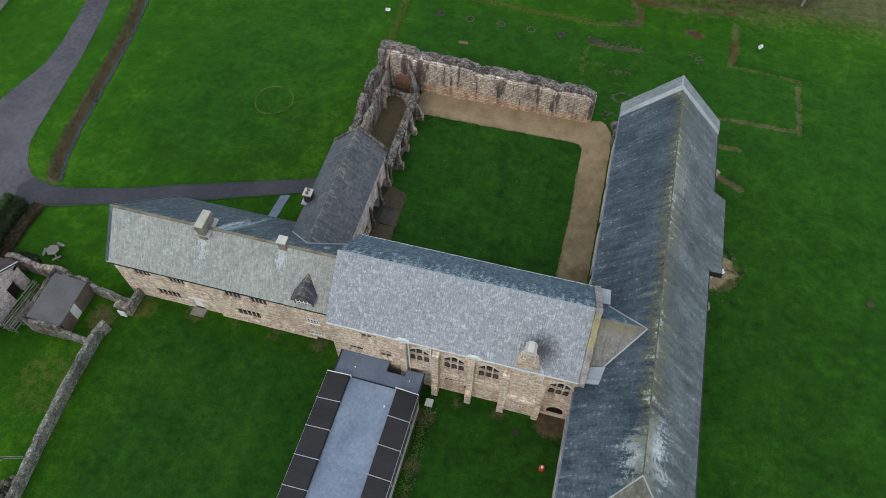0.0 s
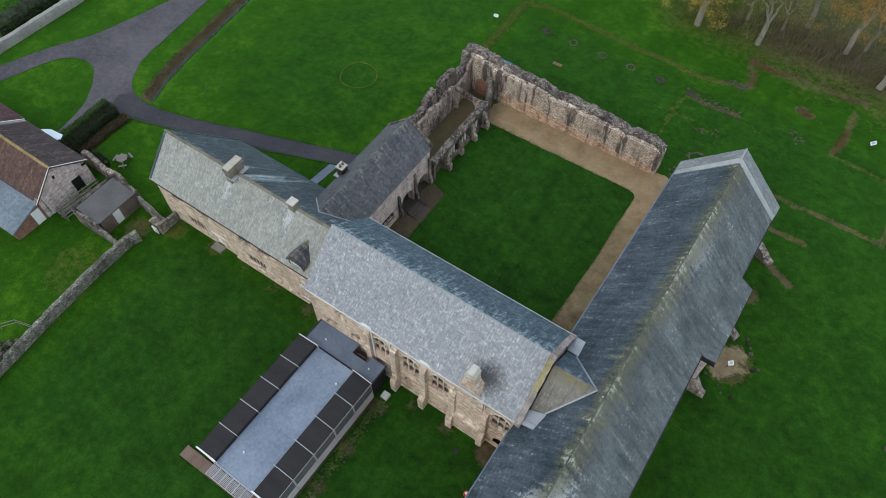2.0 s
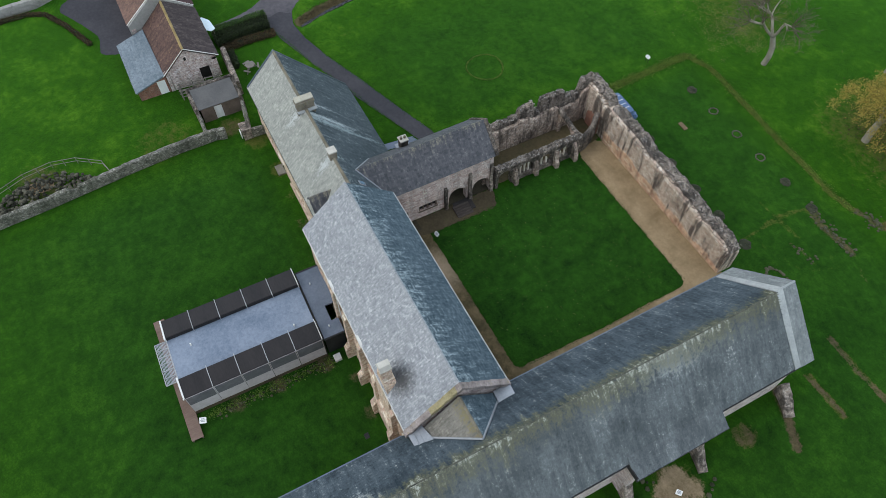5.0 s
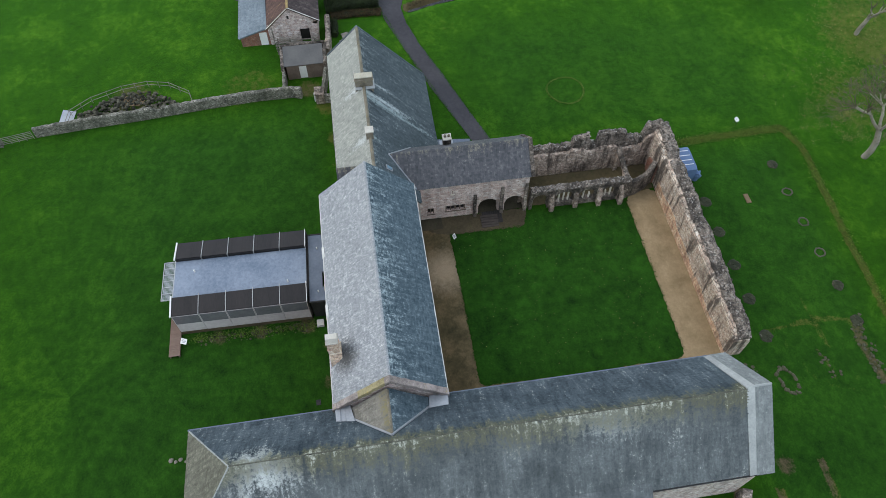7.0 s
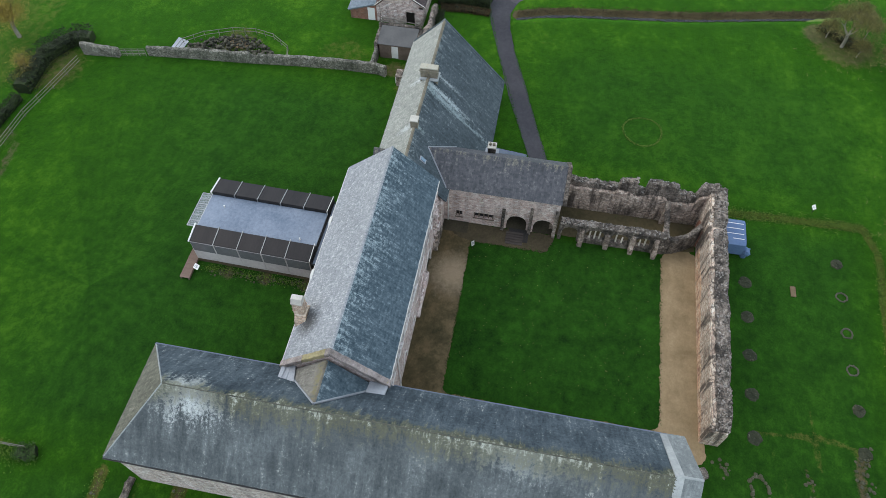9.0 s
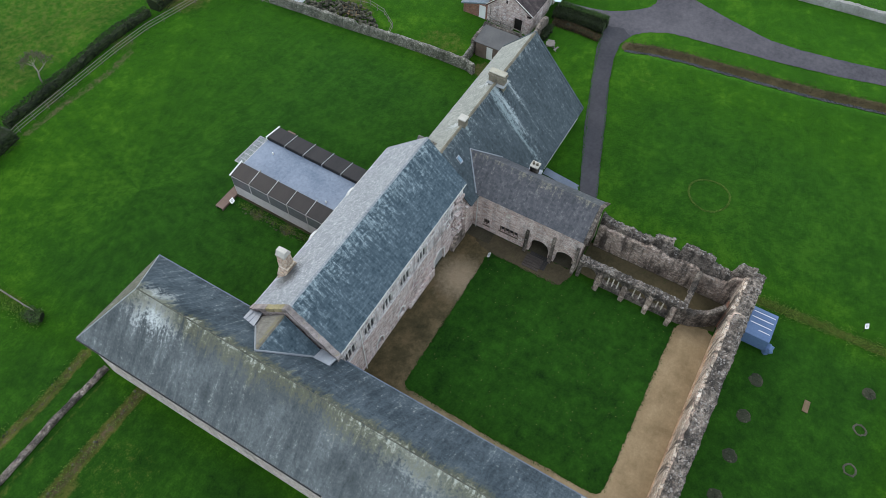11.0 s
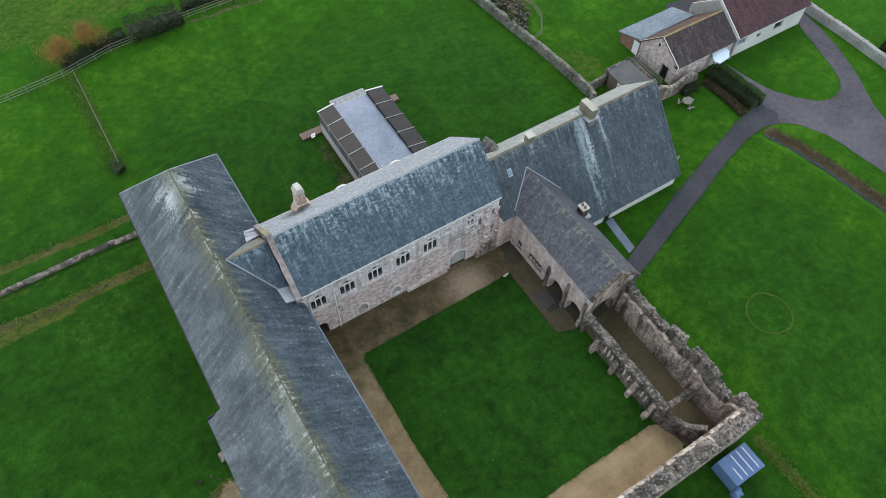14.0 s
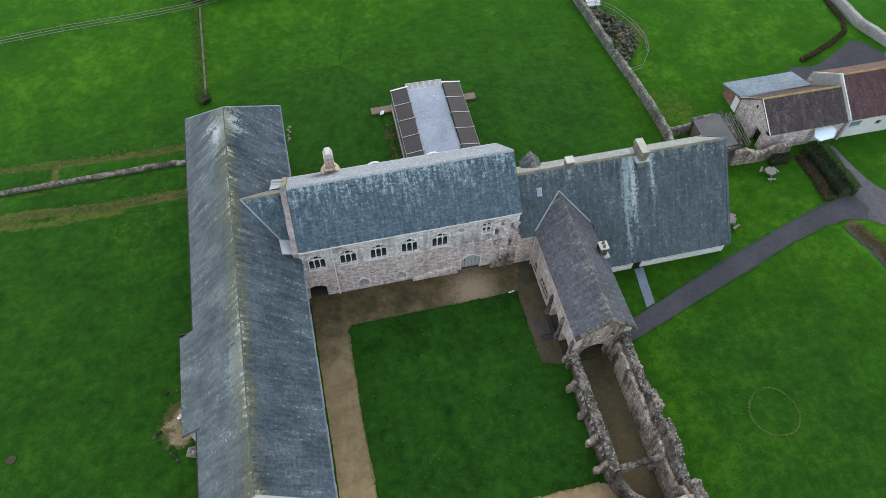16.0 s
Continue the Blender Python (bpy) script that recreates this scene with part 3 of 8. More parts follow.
# ---- geometry helpers ----
class Shape:
    """Collects corners and faces in world metres."""

    def __init__(self):
        self.v, self.f = [], []

    def face(self, *pts):
        k = len(self.v)
        self.v += [tuple(p) for p in pts]
        self.f.append(tuple(range(k, k + len(pts))))

    def box(self, x0, y0, z0, x1, y1, z1):
        k = len(self.v)
        self.v += [(x, y, z) for z in (z0, z1) for x, y in ((x0, y0), (x1, y0), (x1, y1), (x0, y1))]
        self.f += [tuple(k + i for i in q) for q in ((3, 2, 1, 0), (4, 5, 6, 7), (0, 1, 5, 4), (1, 2, 6, 5), (2, 3, 7, 6), (3, 0, 4, 7))]
        return self

    def prism(self, poly, vec):
        k, n = len(self.v), len(poly)
        vec = Vector(vec)
        self.v += [tuple(p) for p in poly] + [tuple(Vector(p) + vec) for p in poly]
        self.f.append(tuple(range(k + n - 1, k - 1, -1)))
        self.f.append(tuple(range(k + n, k + 2 * n)))
        self.f += [(k + i, k + (i + 1) % n, k + n + (i + 1) % n, k + n + i) for i in range(n)]
        return self

    def tube(self, a, b, ra, rb=None, n=6, cap=True):
        a, b = Vector(a), Vector(b)
        rb = ra if rb is None else rb
        d = (b - a).normalized()
        s = d.orthogonal().normalized()
        t = d.cross(s)
        k = len(self.v)
        for c, r in ((a, ra), (b, rb)):
            self.v += [tuple(c + (s * math.cos(i * math.tau / n) + t * math.sin(i * math.tau / n)) * r) for i in range(n)]
        self.f += [(k + i, k + (i + 1) % n, k + n + (i + 1) % n, k + n + i) for i in range(n)]
        if cap:
            self.f += [tuple(range(k + n - 1, k - 1, -1)), tuple(range(k + n, k + 2 * n))]
        return self

    def lump(self, c, r, seed=0, squash=0.7, n=7):
        """A rough stone: a jittered low ball."""
        rnd = random.Random(seed)
        k = len(self.v)
        rows = 3
        self.v.append((c[0], c[1], c[2] + r * squash))
        for j in range(rows):
            a = math.pi * (j + 1) / (rows + 1.2)
            for i in range(n):
                q = r * rnd.uniform(0.78, 1.18)
                b = math.tau * (i + 0.5 * (j % 2)) / n
                self.v.append((c[0] + q * math.sin(a) * math.cos(b), c[1] + q * math.sin(a) * math.sin(b), c[2] + q * squash * math.cos(a)))
        self.f += [(k, k + 1 + i, k + 1 + (i + 1) % n) for i in range(n)]
        for j in range(rows - 1):
            o = k + 1 + j * n
            self.f += [(o + i, o + n + i, o + n + (i + 1) % n, o + (i + 1) % n) for i in range(n)]
        o = k + 1 + (rows - 1) * n
        self.f.append(tuple(o + i for i in range(n - 1, -1, -1)))
        return self


def origin_of(ob):
    p = Vector((0, 0, 0))
    while ob is not None:
        p = p + ob.location
        ob = ob.parent
    return p


def part(name, shape, material, parent, label="", kind="", smooth=False, tidy=True):
    """Links a shape as one mesh object under a thing or a part (or at top level, with its corners about its own base)."""
    me = bpy.data.meshes.new(name)
    at = origin_of(parent)
    verts = np.array(shape.v, dtype=float) - np.array(at)
    me.from_pydata(verts.tolist(), [], shape.f)
    if tidy:
        bm = bmesh.new()
        bm.from_mesh(me)
        bmesh.ops.remove_doubles(bm, verts=bm.verts, dist=0.0005)
        bmesh.ops.recalc_face_normals(bm, faces=bm.faces)
        bm.to_mesh(me)
        bm.free()
    me.update()
    if smooth:
        me.polygons.foreach_set("use_smooth", [True] * len(me.polygons))
    me.materials.append(material)
    ob = new(name, me)
    if parent is not None:
        ob.parent = parent
    return tagged(ob, label=label, kind=kind)


def thing(name, x, y, z, label, category, group="", kind=""):
    e = new(name)
    e.location = (x, y, z)
    e.empty_display_size = 0.3
    return tagged(e, label, category, group, kind)


def solid(name, shape, material, label, category, group="", kind="", smooth=False, tidy=True):
    """A thing of one mesh, with its origin at its base."""
    a = np.array(shape.v)
    lo, hi = a.min(0), a.max(0)
    base = Vector(((lo[0] + hi[0]) / 2, (lo[1] + hi[1]) / 2, lo[2]))
    shape.v = [tuple(Vector(p) - base) for p in shape.v]
    ob = part(name, shape, material, None, smooth=smooth, tidy=tidy)
    ob.location = base
    return tagged(ob, label, category, group, kind)


def piece(name, mesh, m, parent):
    """One of many alike pieces that share a mesh."""
    ob = new(name, mesh)
    ob.parent = parent
    ob.matrix_local = Matrix.Translation(-origin_of(parent)) @ m
    return ob


class Wall:
    """A frame on a wall: u along it, v up, d outwards."""

    def __init__(self, o, u, out):
        self.o, self.u, self.n = Vector(o), Vector(u).normalized(), Vector(out).normalized()

    def p(self, u, v, d=0.0):
        return tuple(self.o + self.u * u + self.n * d + Vector((0, 0, v)))

    def block(self, s, u0, u1, v0, v1, d0, d1):
        s.prism([self.p(u0, v0, d0), self.p(u1, v0, d0), self.p(u1, v1, d0), self.p(u0, v1, d0)], self.n * (d1 - d0))

    def slab(self, s, length, height, thick, holes):
        """The wall itself, with holes (u0, u1, v0, v1) that go right through."""
        us = sorted({0.0, length, *[h for q in holes for h in q[:2]]})
        vs = sorted({0.0, height, *[h for q in holes for h in q[2:4]]})

        def void(i, j):
            if i < 0 or j < 0 or i >= len(us) - 1 or j >= len(vs) - 1:
                return True
            cu, cv = (us[i] + us[i + 1]) / 2, (vs[j] + vs[j + 1]) / 2
            return any(q[0] < cu < q[1] and q[2] < cv < q[3] for q in holes)

        for i in range(len(us) - 1):
            for j in range(len(vs) - 1):
                if void(i, j):
                    continue
                a, b, c, e = us[i], us[i + 1], vs[j], vs[j + 1]
                for d in (0, -thick):
                    s.face(self.p(a, c, d), self.p(b, c, d), self.p(b, e, d), self.p(a, e, d))
                for di, dj, q in ((-1, 0, (a, c, a, e)), (1, 0, (b, c, b, e)), (0, -1, (a, c, b, c)), (0, 1, (a, e, b, e))):
                    if void(i + di, j + dj):
                        s.face(self.p(q[0], q[1]), self.p(q[2], q[3]), self.p(q[2], q[3], -thick), self.p(q[0], q[1], -thick))

    def arch(self, s, u0, u1, spring, top, d0, d1, pointed=False, n=10):
        """Fills the corners of a square opening above an arch."""
        r, c = (u1 - u0) / 2, (u0 + u1) / 2
        rise = top - spring - 0.02
        pts = []
        for i in range(n + 1):
            x = -1 + 2 * i / n
            y = (1 - abs(x) ** 1.35) if pointed else math.sqrt(max(0, 1 - x * x))
            pts.append((c + x * r, spring + rise * y))
        for (a, b), (e, f) in zip(pts, pts[1:]):
            s.prism([self.p(a, b, d0), self.p(e, f, d0), self.p(e, top + 0.003, d0), self.p(a, top + 0.003, d0)], self.n * (d1 - d0))


def roof_slope(parent, e0, e1, r1, r0, material, name="roof", course=0.22, width=0.27, thick=0.14, seed=1):
    """A roof slope: a slab, and slates on it in lapped courses, from the eave e0-e1 up to the ridge r0-r1."""
    e0, e1, r0, r1 = map(Vector, (e0, e1, r0, r1))
    u = (e1 - e0).normalized()
    nrm = u.cross(r0 - e0).normalized()
    if nrm.z < 0:
        nrm = -nrm
    up = nrm.cross(u)
    if up.z < 0:
        up = -up
    s = Shape()
    s.prism([e0, e1, r1, r0] if (r1 - r0).length > 0.01 else [e0, e1, r0], -nrm * thick)
    slab = part(name, s, material, parent)
    length = (r0 - e0).dot(up)
    a0, a1 = 0.0, (e1 - e0).length
    b0, b1 = (r0 - e0).dot(u), (r1 - e0).dot(u)
    rows = max(1, round(length / course))
    step = length / rows
    rnd = np.random.RandomState(seed)
    verts, faces = [], []
    for i in range(rows):
        v0, v1 = i * step - (0.05 if i == 0 else 0.0), min(length, (i + 1) * step + 0.02)
        t0, t1 = max(0, v0) / length, v1 / length
        lo0, hi0 = a0 + (b0 - a0) * t0, a1 + (b1 - a1) * t0
        lo1, hi1 = a0 + (b0 - a0) * t1, a1 + (b1 - a1) * t1
        x = min(lo0, lo1) - rnd.rand() * width - (width / 2 if i % 2 else 0)
        end = max(hi0, hi1)
        while x < end:
            w = width * rnd.uniform(0.75, 1.3)
            q = x + w - 0.012
            p0, p1 = min(max(x, lo0), hi0), min(max(q, lo0), hi0)
            p3, p2 = min(max(x, lo1), hi1), min(max(q, lo1), hi1)
            x += w
            if p1 - p0 < 0.03 and p2 - p3 < 0.03:
                continue
            h = 0.035 + rnd.rand() * 0.02
            j = rnd.uniform(-0.015, 0.015)
            k = len(verts)
            for uu, vv, hh in ((p0, v0 + j, h), (p1, v0 + j, h + rnd.uniform(-0.008, 0.008)), (p2, v1, 0.006), (p3, v1, 0.006), (p0, v0 + j, 0.001), (p1, v0 + j, 0.001)):
                verts.append(tuple(e0 + u * uu + up * vv + nrm * hh))
            faces += [(k, k + 1, k + 2, k + 3), (k + 4, k + 5, k + 1, k)]
    sl = Shape()
    sl.v, sl.f = verts, faces
    part("slating", sl, material, slab, kind="stuff", tidy=False)
    return slab


def cap_mesh(length=0.5, half=0.16, drop=0.13):
    s = Shape()
    prof = [(-half, -drop), (-half * 0.5, -drop * 0.2), (0, 0.02), (half * 0.5, -drop * 0.2), (half, -drop)]
    for (a, b), (c, d) in zip(prof, prof[1:]):
        s.face((0, a, b), (0, c, d), (length, c, d), (length, a, b))
    s.face(*[(0, a, b) for a, b in prof])
    s.face(*[(length, a, b) for a, b in reversed(prof)])
    me = bpy.data.meshes.new("ridge_tile")
    me.from_pydata(s.v, [], s.f)
    return me


def ridge_tiles(parent, a, b, material, half=0.17, drop=0.15):
    """Ridge or hip tiles laid end to end."""
    a, b = Vector(a), Vector(b)
    n = max(1, round((b - a).length / 0.5))
    me = cap_mesh((b - a).length / n - 0.012, half, drop)
    me.materials.append(material)
    d = (b - a).normalized()
    side = Vector((0, 0, 1)).cross(d).normalized()
    rot = Matrix((d, side, d.cross(side))).transposed().to_4x4()
    rnd = random.Random(5)
    for i in range(n):
        piece("ridge_tile", me, Matrix.Translation(a + (b - a) * i / n + Vector((0, 0, 0.05 + rnd.uniform(-0.012, 0.012)))) @ rot, parent)


def mullion_window(parent, w, u0, u1, v0, v1, lights, material, head="arch", transom=None, depth=0.22, name="window", glass_mat=None, bar=None):
    """A stone window in an opening: jambs, sill, mullions, arched heads, and a pane to each light."""
    s = Shape()
    t = bar or (0.12 if u1 - u0 > 1.0 and depth > 0.2 else 0.08)
    w.block(s, u0, u0 + t, v0, v1, -depth - 0.12, -0.06)
    w.block(s, u1 - t, u1, v0, v1, -depth - 0.12, -0.06)
    w.block(s, u0 + t, u1 - t, v1 - t, v1, -depth - 0.12, -0.06)
    step = (u1 - u0 - t) / lights
    for i in range(1, lights):
        c = u0 + t / 2 + i * step
        w.block(s, c - t / 2, c + t / 2, v0, v1 - t, -depth - 0.1, -0.08)
    if transom:
        for i in range(lights):
            a = u0 + t + i * step
            w.block(s, a, a + step - t, transom - 0.05, transom + 0.05, -depth - 0.1, -0.08)
    win = part(name, s, material, parent)
    sill = Shape()
    w.block(sill, u0 - 0.08, u1 + 0.08, v0 - 0.12, v0 - 0.003, -depth, 0.07)
    part("sill", sill, material, win)
    if head != "square":
        levels = [v1 - t] + ([transom - 0.05] if transom else [])
        for i in range(lights):
            a = u0 + t + i * step
            for lv in levels:
                hs = Shape()
                w.arch(hs, a, a + step - t, lv - (step - t) * 0.55, lv, -depth - 0.08, -0.10, n=6)
                part("tracery", hs, material, win)
    for i in range(lights):
        a = u0 + t + i * step
        g = Shape()
        w.block(g, a - 0.01, a + step - t + 0.01, v0, v1 - t, -depth - 0.07, -depth - 0.05)
        part("pane", g, glass_mat or GLASS, win)
    return win


def hood(parent, w, u0, u1, spring, top, material):
    """A pointed hood mould over a window, standing proud of the wall."""
    s = Shape()
    c, r = (u0 + u1) / 2, (u1 - u0) / 2
    ring = []
    for q in (0.0, 0.14):
        ring.append([(c + x * (r + q), spring + (top - spring + q) * (1 - abs(x) ** 1.7)) for x in [-1 + 2 * i / 12 for i in range(13)]])
    for i in range(12):
        a, b, e, f = ring[0][i], ring[0][i + 1], ring[1][i + 1], ring[1][i]
        s.prism([w.p(*a, 0.002), w.p(*b, 0.002), w.p(*e, 0.002), w.p(*f, 0.002)], w.n * 0.07)
    return part("hood_mould", s, material, parent)


def buttress(parent, w, u, width, base, top, foot, material=None):
    """A stepped buttress: a deep foot and a shallower shaft with sloped offsets."""
    s = Shape()
    h = width / 2
    prof = [(0, 0), (foot, 0), (foot, base), (foot * 0.55, base + foot * 0.6), (foot * 0.5, top - 0.45), (0.02, top), (0, top)]
    s.prism([w.p(u - h, v, d) for d, v in prof], w.u * width)
    return part("buttress", s, material or STONE, parent)


def rubble_wall(name, path, thick, height, material, seed=1, step=0.22, rough=0.09, batter=0.0, rise=0.25):
    """A broken masonry wall along a path, with an uneven face and a ragged top. height: its height at a share of its length."""
    pts = [Vector((x, y, 0)) for x, y in path]
    seg = [(b - a).length for a, b in zip(pts, pts[1:])]
    total = sum(seg)
    n = max(2, int(total / step))
    s = Shape()
    s.crest = []
    rings = []
    for i in range(n + 1):
        t = total * i / n
        k, acc = 0, 0.0
        while k < len(seg) - 1 and acc + seg[k] < t:
            acc += seg[k]
            k += 1
        a, b = pts[k], pts[k + 1]
        c = a + (b - a) * ((t - acc) / seg[k])
        side = Vector((0, 0, 1)).cross((b - a).normalized())
        if k + 1 < len(seg) and acc + seg[k] - t < step:
            side = (side + Vector((0, 0, 1)).cross((pts[k + 2] - b).normalized())).normalized()
        h = height(i / n) + rise * noise.noise((t * 1.1, seed * 7.3, 0)) + rise * 0.5 * noise.noise((t * 3.7, seed * 3.1, 5))
        m = max(3, int(h / 0.28))
        ring = []
        for half, order in ((thick / 2, range(m + 1)), (-thick / 2, range(m, -1, -1))):
            for j in order:
                z = h * j / m
                q = half * (1 - batter * j / m)
                p = c + side * q + Vector((0, 0, z))
                d = rough * noise.noise((p.x * 1.9 + seed, p.y * 1.9, p.z * 2.6)) + rough * 0.7 * noise.noise((p.x * 5, p.y * 5, p.z * 7 + seed))
                d += rough * 0.7 * noise.noise((p.x * 1.3, p.y * 1.3, round(p.z / 0.3) * 3.7 + seed))
                p += side * math.copysign(d, half) if j else side * 0
                if j == m:
                    p -= side * math.copysign(0.10 * thick, half)
                ring.append(p)
            if half > 0:
                ring.append(c + Vector((0, 0, h + 0.10 + 0.16 * noise.noise((t * 2.9, seed, 9)))))
        rings.append((m, ring))
        s.crest.append((c.x, c.y, h, side.x * thick, side.y * thick))
    for (ma, ra), (mb, rb) in zip(rings, rings[1:]):
        m = max(ma, mb)

        def resample(mm, r):
            left, mid, right = r[: mm + 1], r[mm + 1], r[mm + 2:]
            pick = lambda q, f: q[min(len(q) - 2, int(f * (len(q) - 1)))].lerp(q[min(len(q) - 2, int(f * (len(q) - 1))) + 1], f * (len(q) - 1) - min(len(q) - 2, int(f * (len(q) - 1))))
            return [pick(left, j / m) for j in range(m + 1)] + [mid] + [pick(right, j / m) for j in range(m + 1)]
        A, B = (resample(ma, ra), resample(mb, rb)) if ma != mb else (ra, rb)
        for j in range(len(A) - 1):
            s.face(A[j], B[j], B[j + 1], A[j + 1])
    for _, r in (rings[0], rings[-1]):
        s.face(*r)
    return s


def crown_stones(crest, count, seed, lift=0.0, r=(0.05, 0.12)):
    """Loose stones bedded along a broken wall's top."""
    rnd = random.Random(seed)
    s = Shape()
    for i in range(count):
        x, y, h, sx, sy = crest[rnd.randrange(len(crest))]
        o, q = rnd.uniform(-0.46, 0.46), rnd.uniform(*r)
        s.lump((x + sx * o + rnd.gauss(0, 0.04), y + sy * o + rnd.gauss(0, 0.04), h + lift + 0.03 - 0.12 * abs(o)), q, seed * 977 + i, rnd.uniform(0.35, 0.7), 6)
    return s


def sheet(pts, z, jitter=0.12, seed=1, gap=0.15, smooth=2):
    """A flat patch of ground with a slightly wavering edge."""
    q = [Vector((x, y)) for x, y in pts]
    for _ in range(smooth):
        q = [r for a, b in zip(q, q[1:] + q[:1]) for k in (min(0.24, 0.55 / max(0.01, (b - a).length)),) for r in (a.lerp(b, k), a.lerp(b, 1 - k))]
    out = []
    for a, b in zip(q, q[1:] + q[:1]):
        k = max(1, int((b - a).length / gap))
        nn = Vector((b.y - a.y, a.x - b.x)).normalized() if (b - a).length > 0 else Vector((0, 0))
        for i in range(k):
            p = a.lerp(b, i / k)
            out.append(p + nn * jitter * (noise.noise((p.x * 0.8, p.y * 0.8, seed)) + 0.8 * noise.noise((p.x * 2.6, p.y * 2.6, seed + 4)) + 0.9 * noise.noise((p.x * 6, p.y * 6, seed + 8))))
    bm = bmesh.new()
    vs = [bm.verts.new((p.x, p.y, z)) for p in out]
    f = bm.faces.new(vs)
    f.normal_update()
    if f.normal.z < 0:
        f.normal_flip()
    bmesh.ops.triangulate(bm, faces=[f], ngon_method="EAR_CLIP")
    s = Shape()
    bm.verts.index_update()
    s.v = [tuple(v.co) for v in bm.verts]
    s.f = [tuple(v.index for v in f.verts) for f in bm.faces]
    bm.free()
    return s


# ---- ground ----
DITCH = [(-49.6, 36.9), (-50.7, 40.2), (-51.6, 44.6), (-52.2, 50.0), (-53.0, 56.0), (-53.7, 61.0), (-55.0, 67.0), (-56.6, 75.0), (-58.5, 84.0)]
FOOTINGS = [  # grassed or bare lines of lost walls: path, half width, soil, dry
    ([(15.6, 64.7), (18.9, 64.5), (23.0, 64.7), (28.3, 64.5), (28.3, 69.0), (28.3, 73.2)], 0.42, 0.58, 0.5),
    ([(28.3, 73.2), (24.0, 73.6), (20.3, 74.0)], 0.35, 0.40, 0.55),
    ([(17.5, 60.1), (21.7, 60.3)], 0.4, 0.58, 0.6),
    ([(8.9, 79.3), (8.0, 82.0), (7.5, 84.0), (10.3, 83.4), (13.1, 83.7), (17.0, 83.9), (21.2, 84.0)], 0.55, 0.62, 0.6), ([(20.9, 81.4), (20.8, 76.4), (20.3, 74.0)], 0.45, 0.62, 0.6), ([(15.0, 78.9), (16.4, 78.4)], 0.7, 0.65, 0.5), ([(11.0, 73.0), (13.0, 72.4)], 0.3, 0.4, 0.4),
    ([(-21.8, 77.4), (-18.6, 78.5), (-15.0, 78.4), (-5.5, 77.8), (2.9, 77.4), (5.8, 78.0)], 0.34, 0.25, 0.75),
    ([(-21.8, 77.4), (-21.6, 70.0), (-21.2, 62.5)], 0.42, 0.15, 0.72),
    ([(3.1, 64.8), (2.6, 71.0), (3.3, 74.0)], 0.3, 0.15, 0.5),
    ([(0.3, 69.8), (5.5, 70.2)], 0.3, 0.3, 0.45),
    ([(4.2, 66.2), (8.6, 67.6), (10.4, 71.6)], 0.3, 0.15, 0.34), ([(4.6, 71.4), (7.6, 71.8), (9.8, 71.2)], 0.3, 0.15, 0.34),
    ([(3.3, 74.2), (5.0, 73.4), (9.5, 73.8)], 0.55, 0.62, 0.4), ([(5.8, 78.2), (8.8, 78.9)], 0.45, 0.6, 0.4), ([(5.6, 69.0), (8.6, 69.6)], 0.3, 0.45, 0.4),
    ([(17.0, 56.7), (19.2, 55.9), (22.0, 54.6)], 0.5, 0.8, 0.4),
    ([(16.4, 3.0), (16.4, -15.0)], 0.45, 0.0, 0.45),
    ([(26, 17.6), (32, 18.0), (40, 17.4)], 0.5, 0.1, 0.6),
    ([(16.9, 9.6), (22.0, 10.0), (32.0, 9.6), (46.0, 9.0)], 0.45, 0.5, 0.8),
    ([(17.0, 16.8), (27.7, 16.9), (36.0, 16.2), (46.0, 16.4)], 0.5, 0.6, 0.9),
    ([(33.3, 9.8), (33.5, 12.4)], 0.4, 0.5, 0.7), ([(0.4, -17.4), (-5.5, -17.2), (-11.6, -16.8), (-16.0, -17.2)], 0.75, 0.5, 0.3),
    ([(17.5, 13.1), (30.0, 13.3), (46.0, 13.6)], 0.3, 0.3, 0.45),
]
SPOTS = [(19.1, 51.3, 1.2, 0.55, 0.6), (-4.15, 17.0, 0.9, 0.6, 0.4), (-28.0, 26.0, 1.3, 0.3, 0.6), (-33.2, 25.2, 1.5, 0.35, 0.6), (20.2, 43.2, 2.2, 0.6, 0.7),
         (-36.5, 23.0, 1.6, 0.5, 0.6), (14.0, 88.0, 8.0, 0.42, 0.5), (24.0, 89.0, 9.0, 0.42, 0.5), (6.0, 91.0, 6.5, 0.38, 0.5), (-25.0, 90.0, 8.0, 0.12, 0.46), (-36, 97, 9, 0.25, 0.55), (-51.5, 79.5, 4.2, 0.55, 0.7), (-53.5, 76.5, 2.2, 0.7, 0.5),
         (-20, 26.0, 1.2, 0.45, 0.4), (-24, 25.9, 1.0, 0.4, 0.4), (-15.5, 25.6, 1.2, 0.5, 0.3), (2.0, 23.4, 0.9, 0.5, 0.3), (-1.5, 23.6, 0.9, 0.45, 0.3), (-4.1, 21.5, 1.0, 0.6, 0.4), (-4.1, 13.0, 0.9, 0.6, 0.4), (-38.0, 2.0, 3.4, 0.45, 0.5), (-29, -20, 5, 0.45, 0.6), (-17, -19.5, 2.2, 0.45, 0.3), (-5, -19.5, 2.2, 0.45, 0.3), (24, 20.5, 4.5, 0.0, 0.35), (6.6, 24.0, 1.5, 0.85, 0.2),
         (15.5, 61.5, 0.9, 0.6, 0.3), (-45.5, 41.5, 1.6, 0, 0.36), (-38, 16, 4, 0, 0.45), (-33, 97, 6, 0.35, 0.6)]


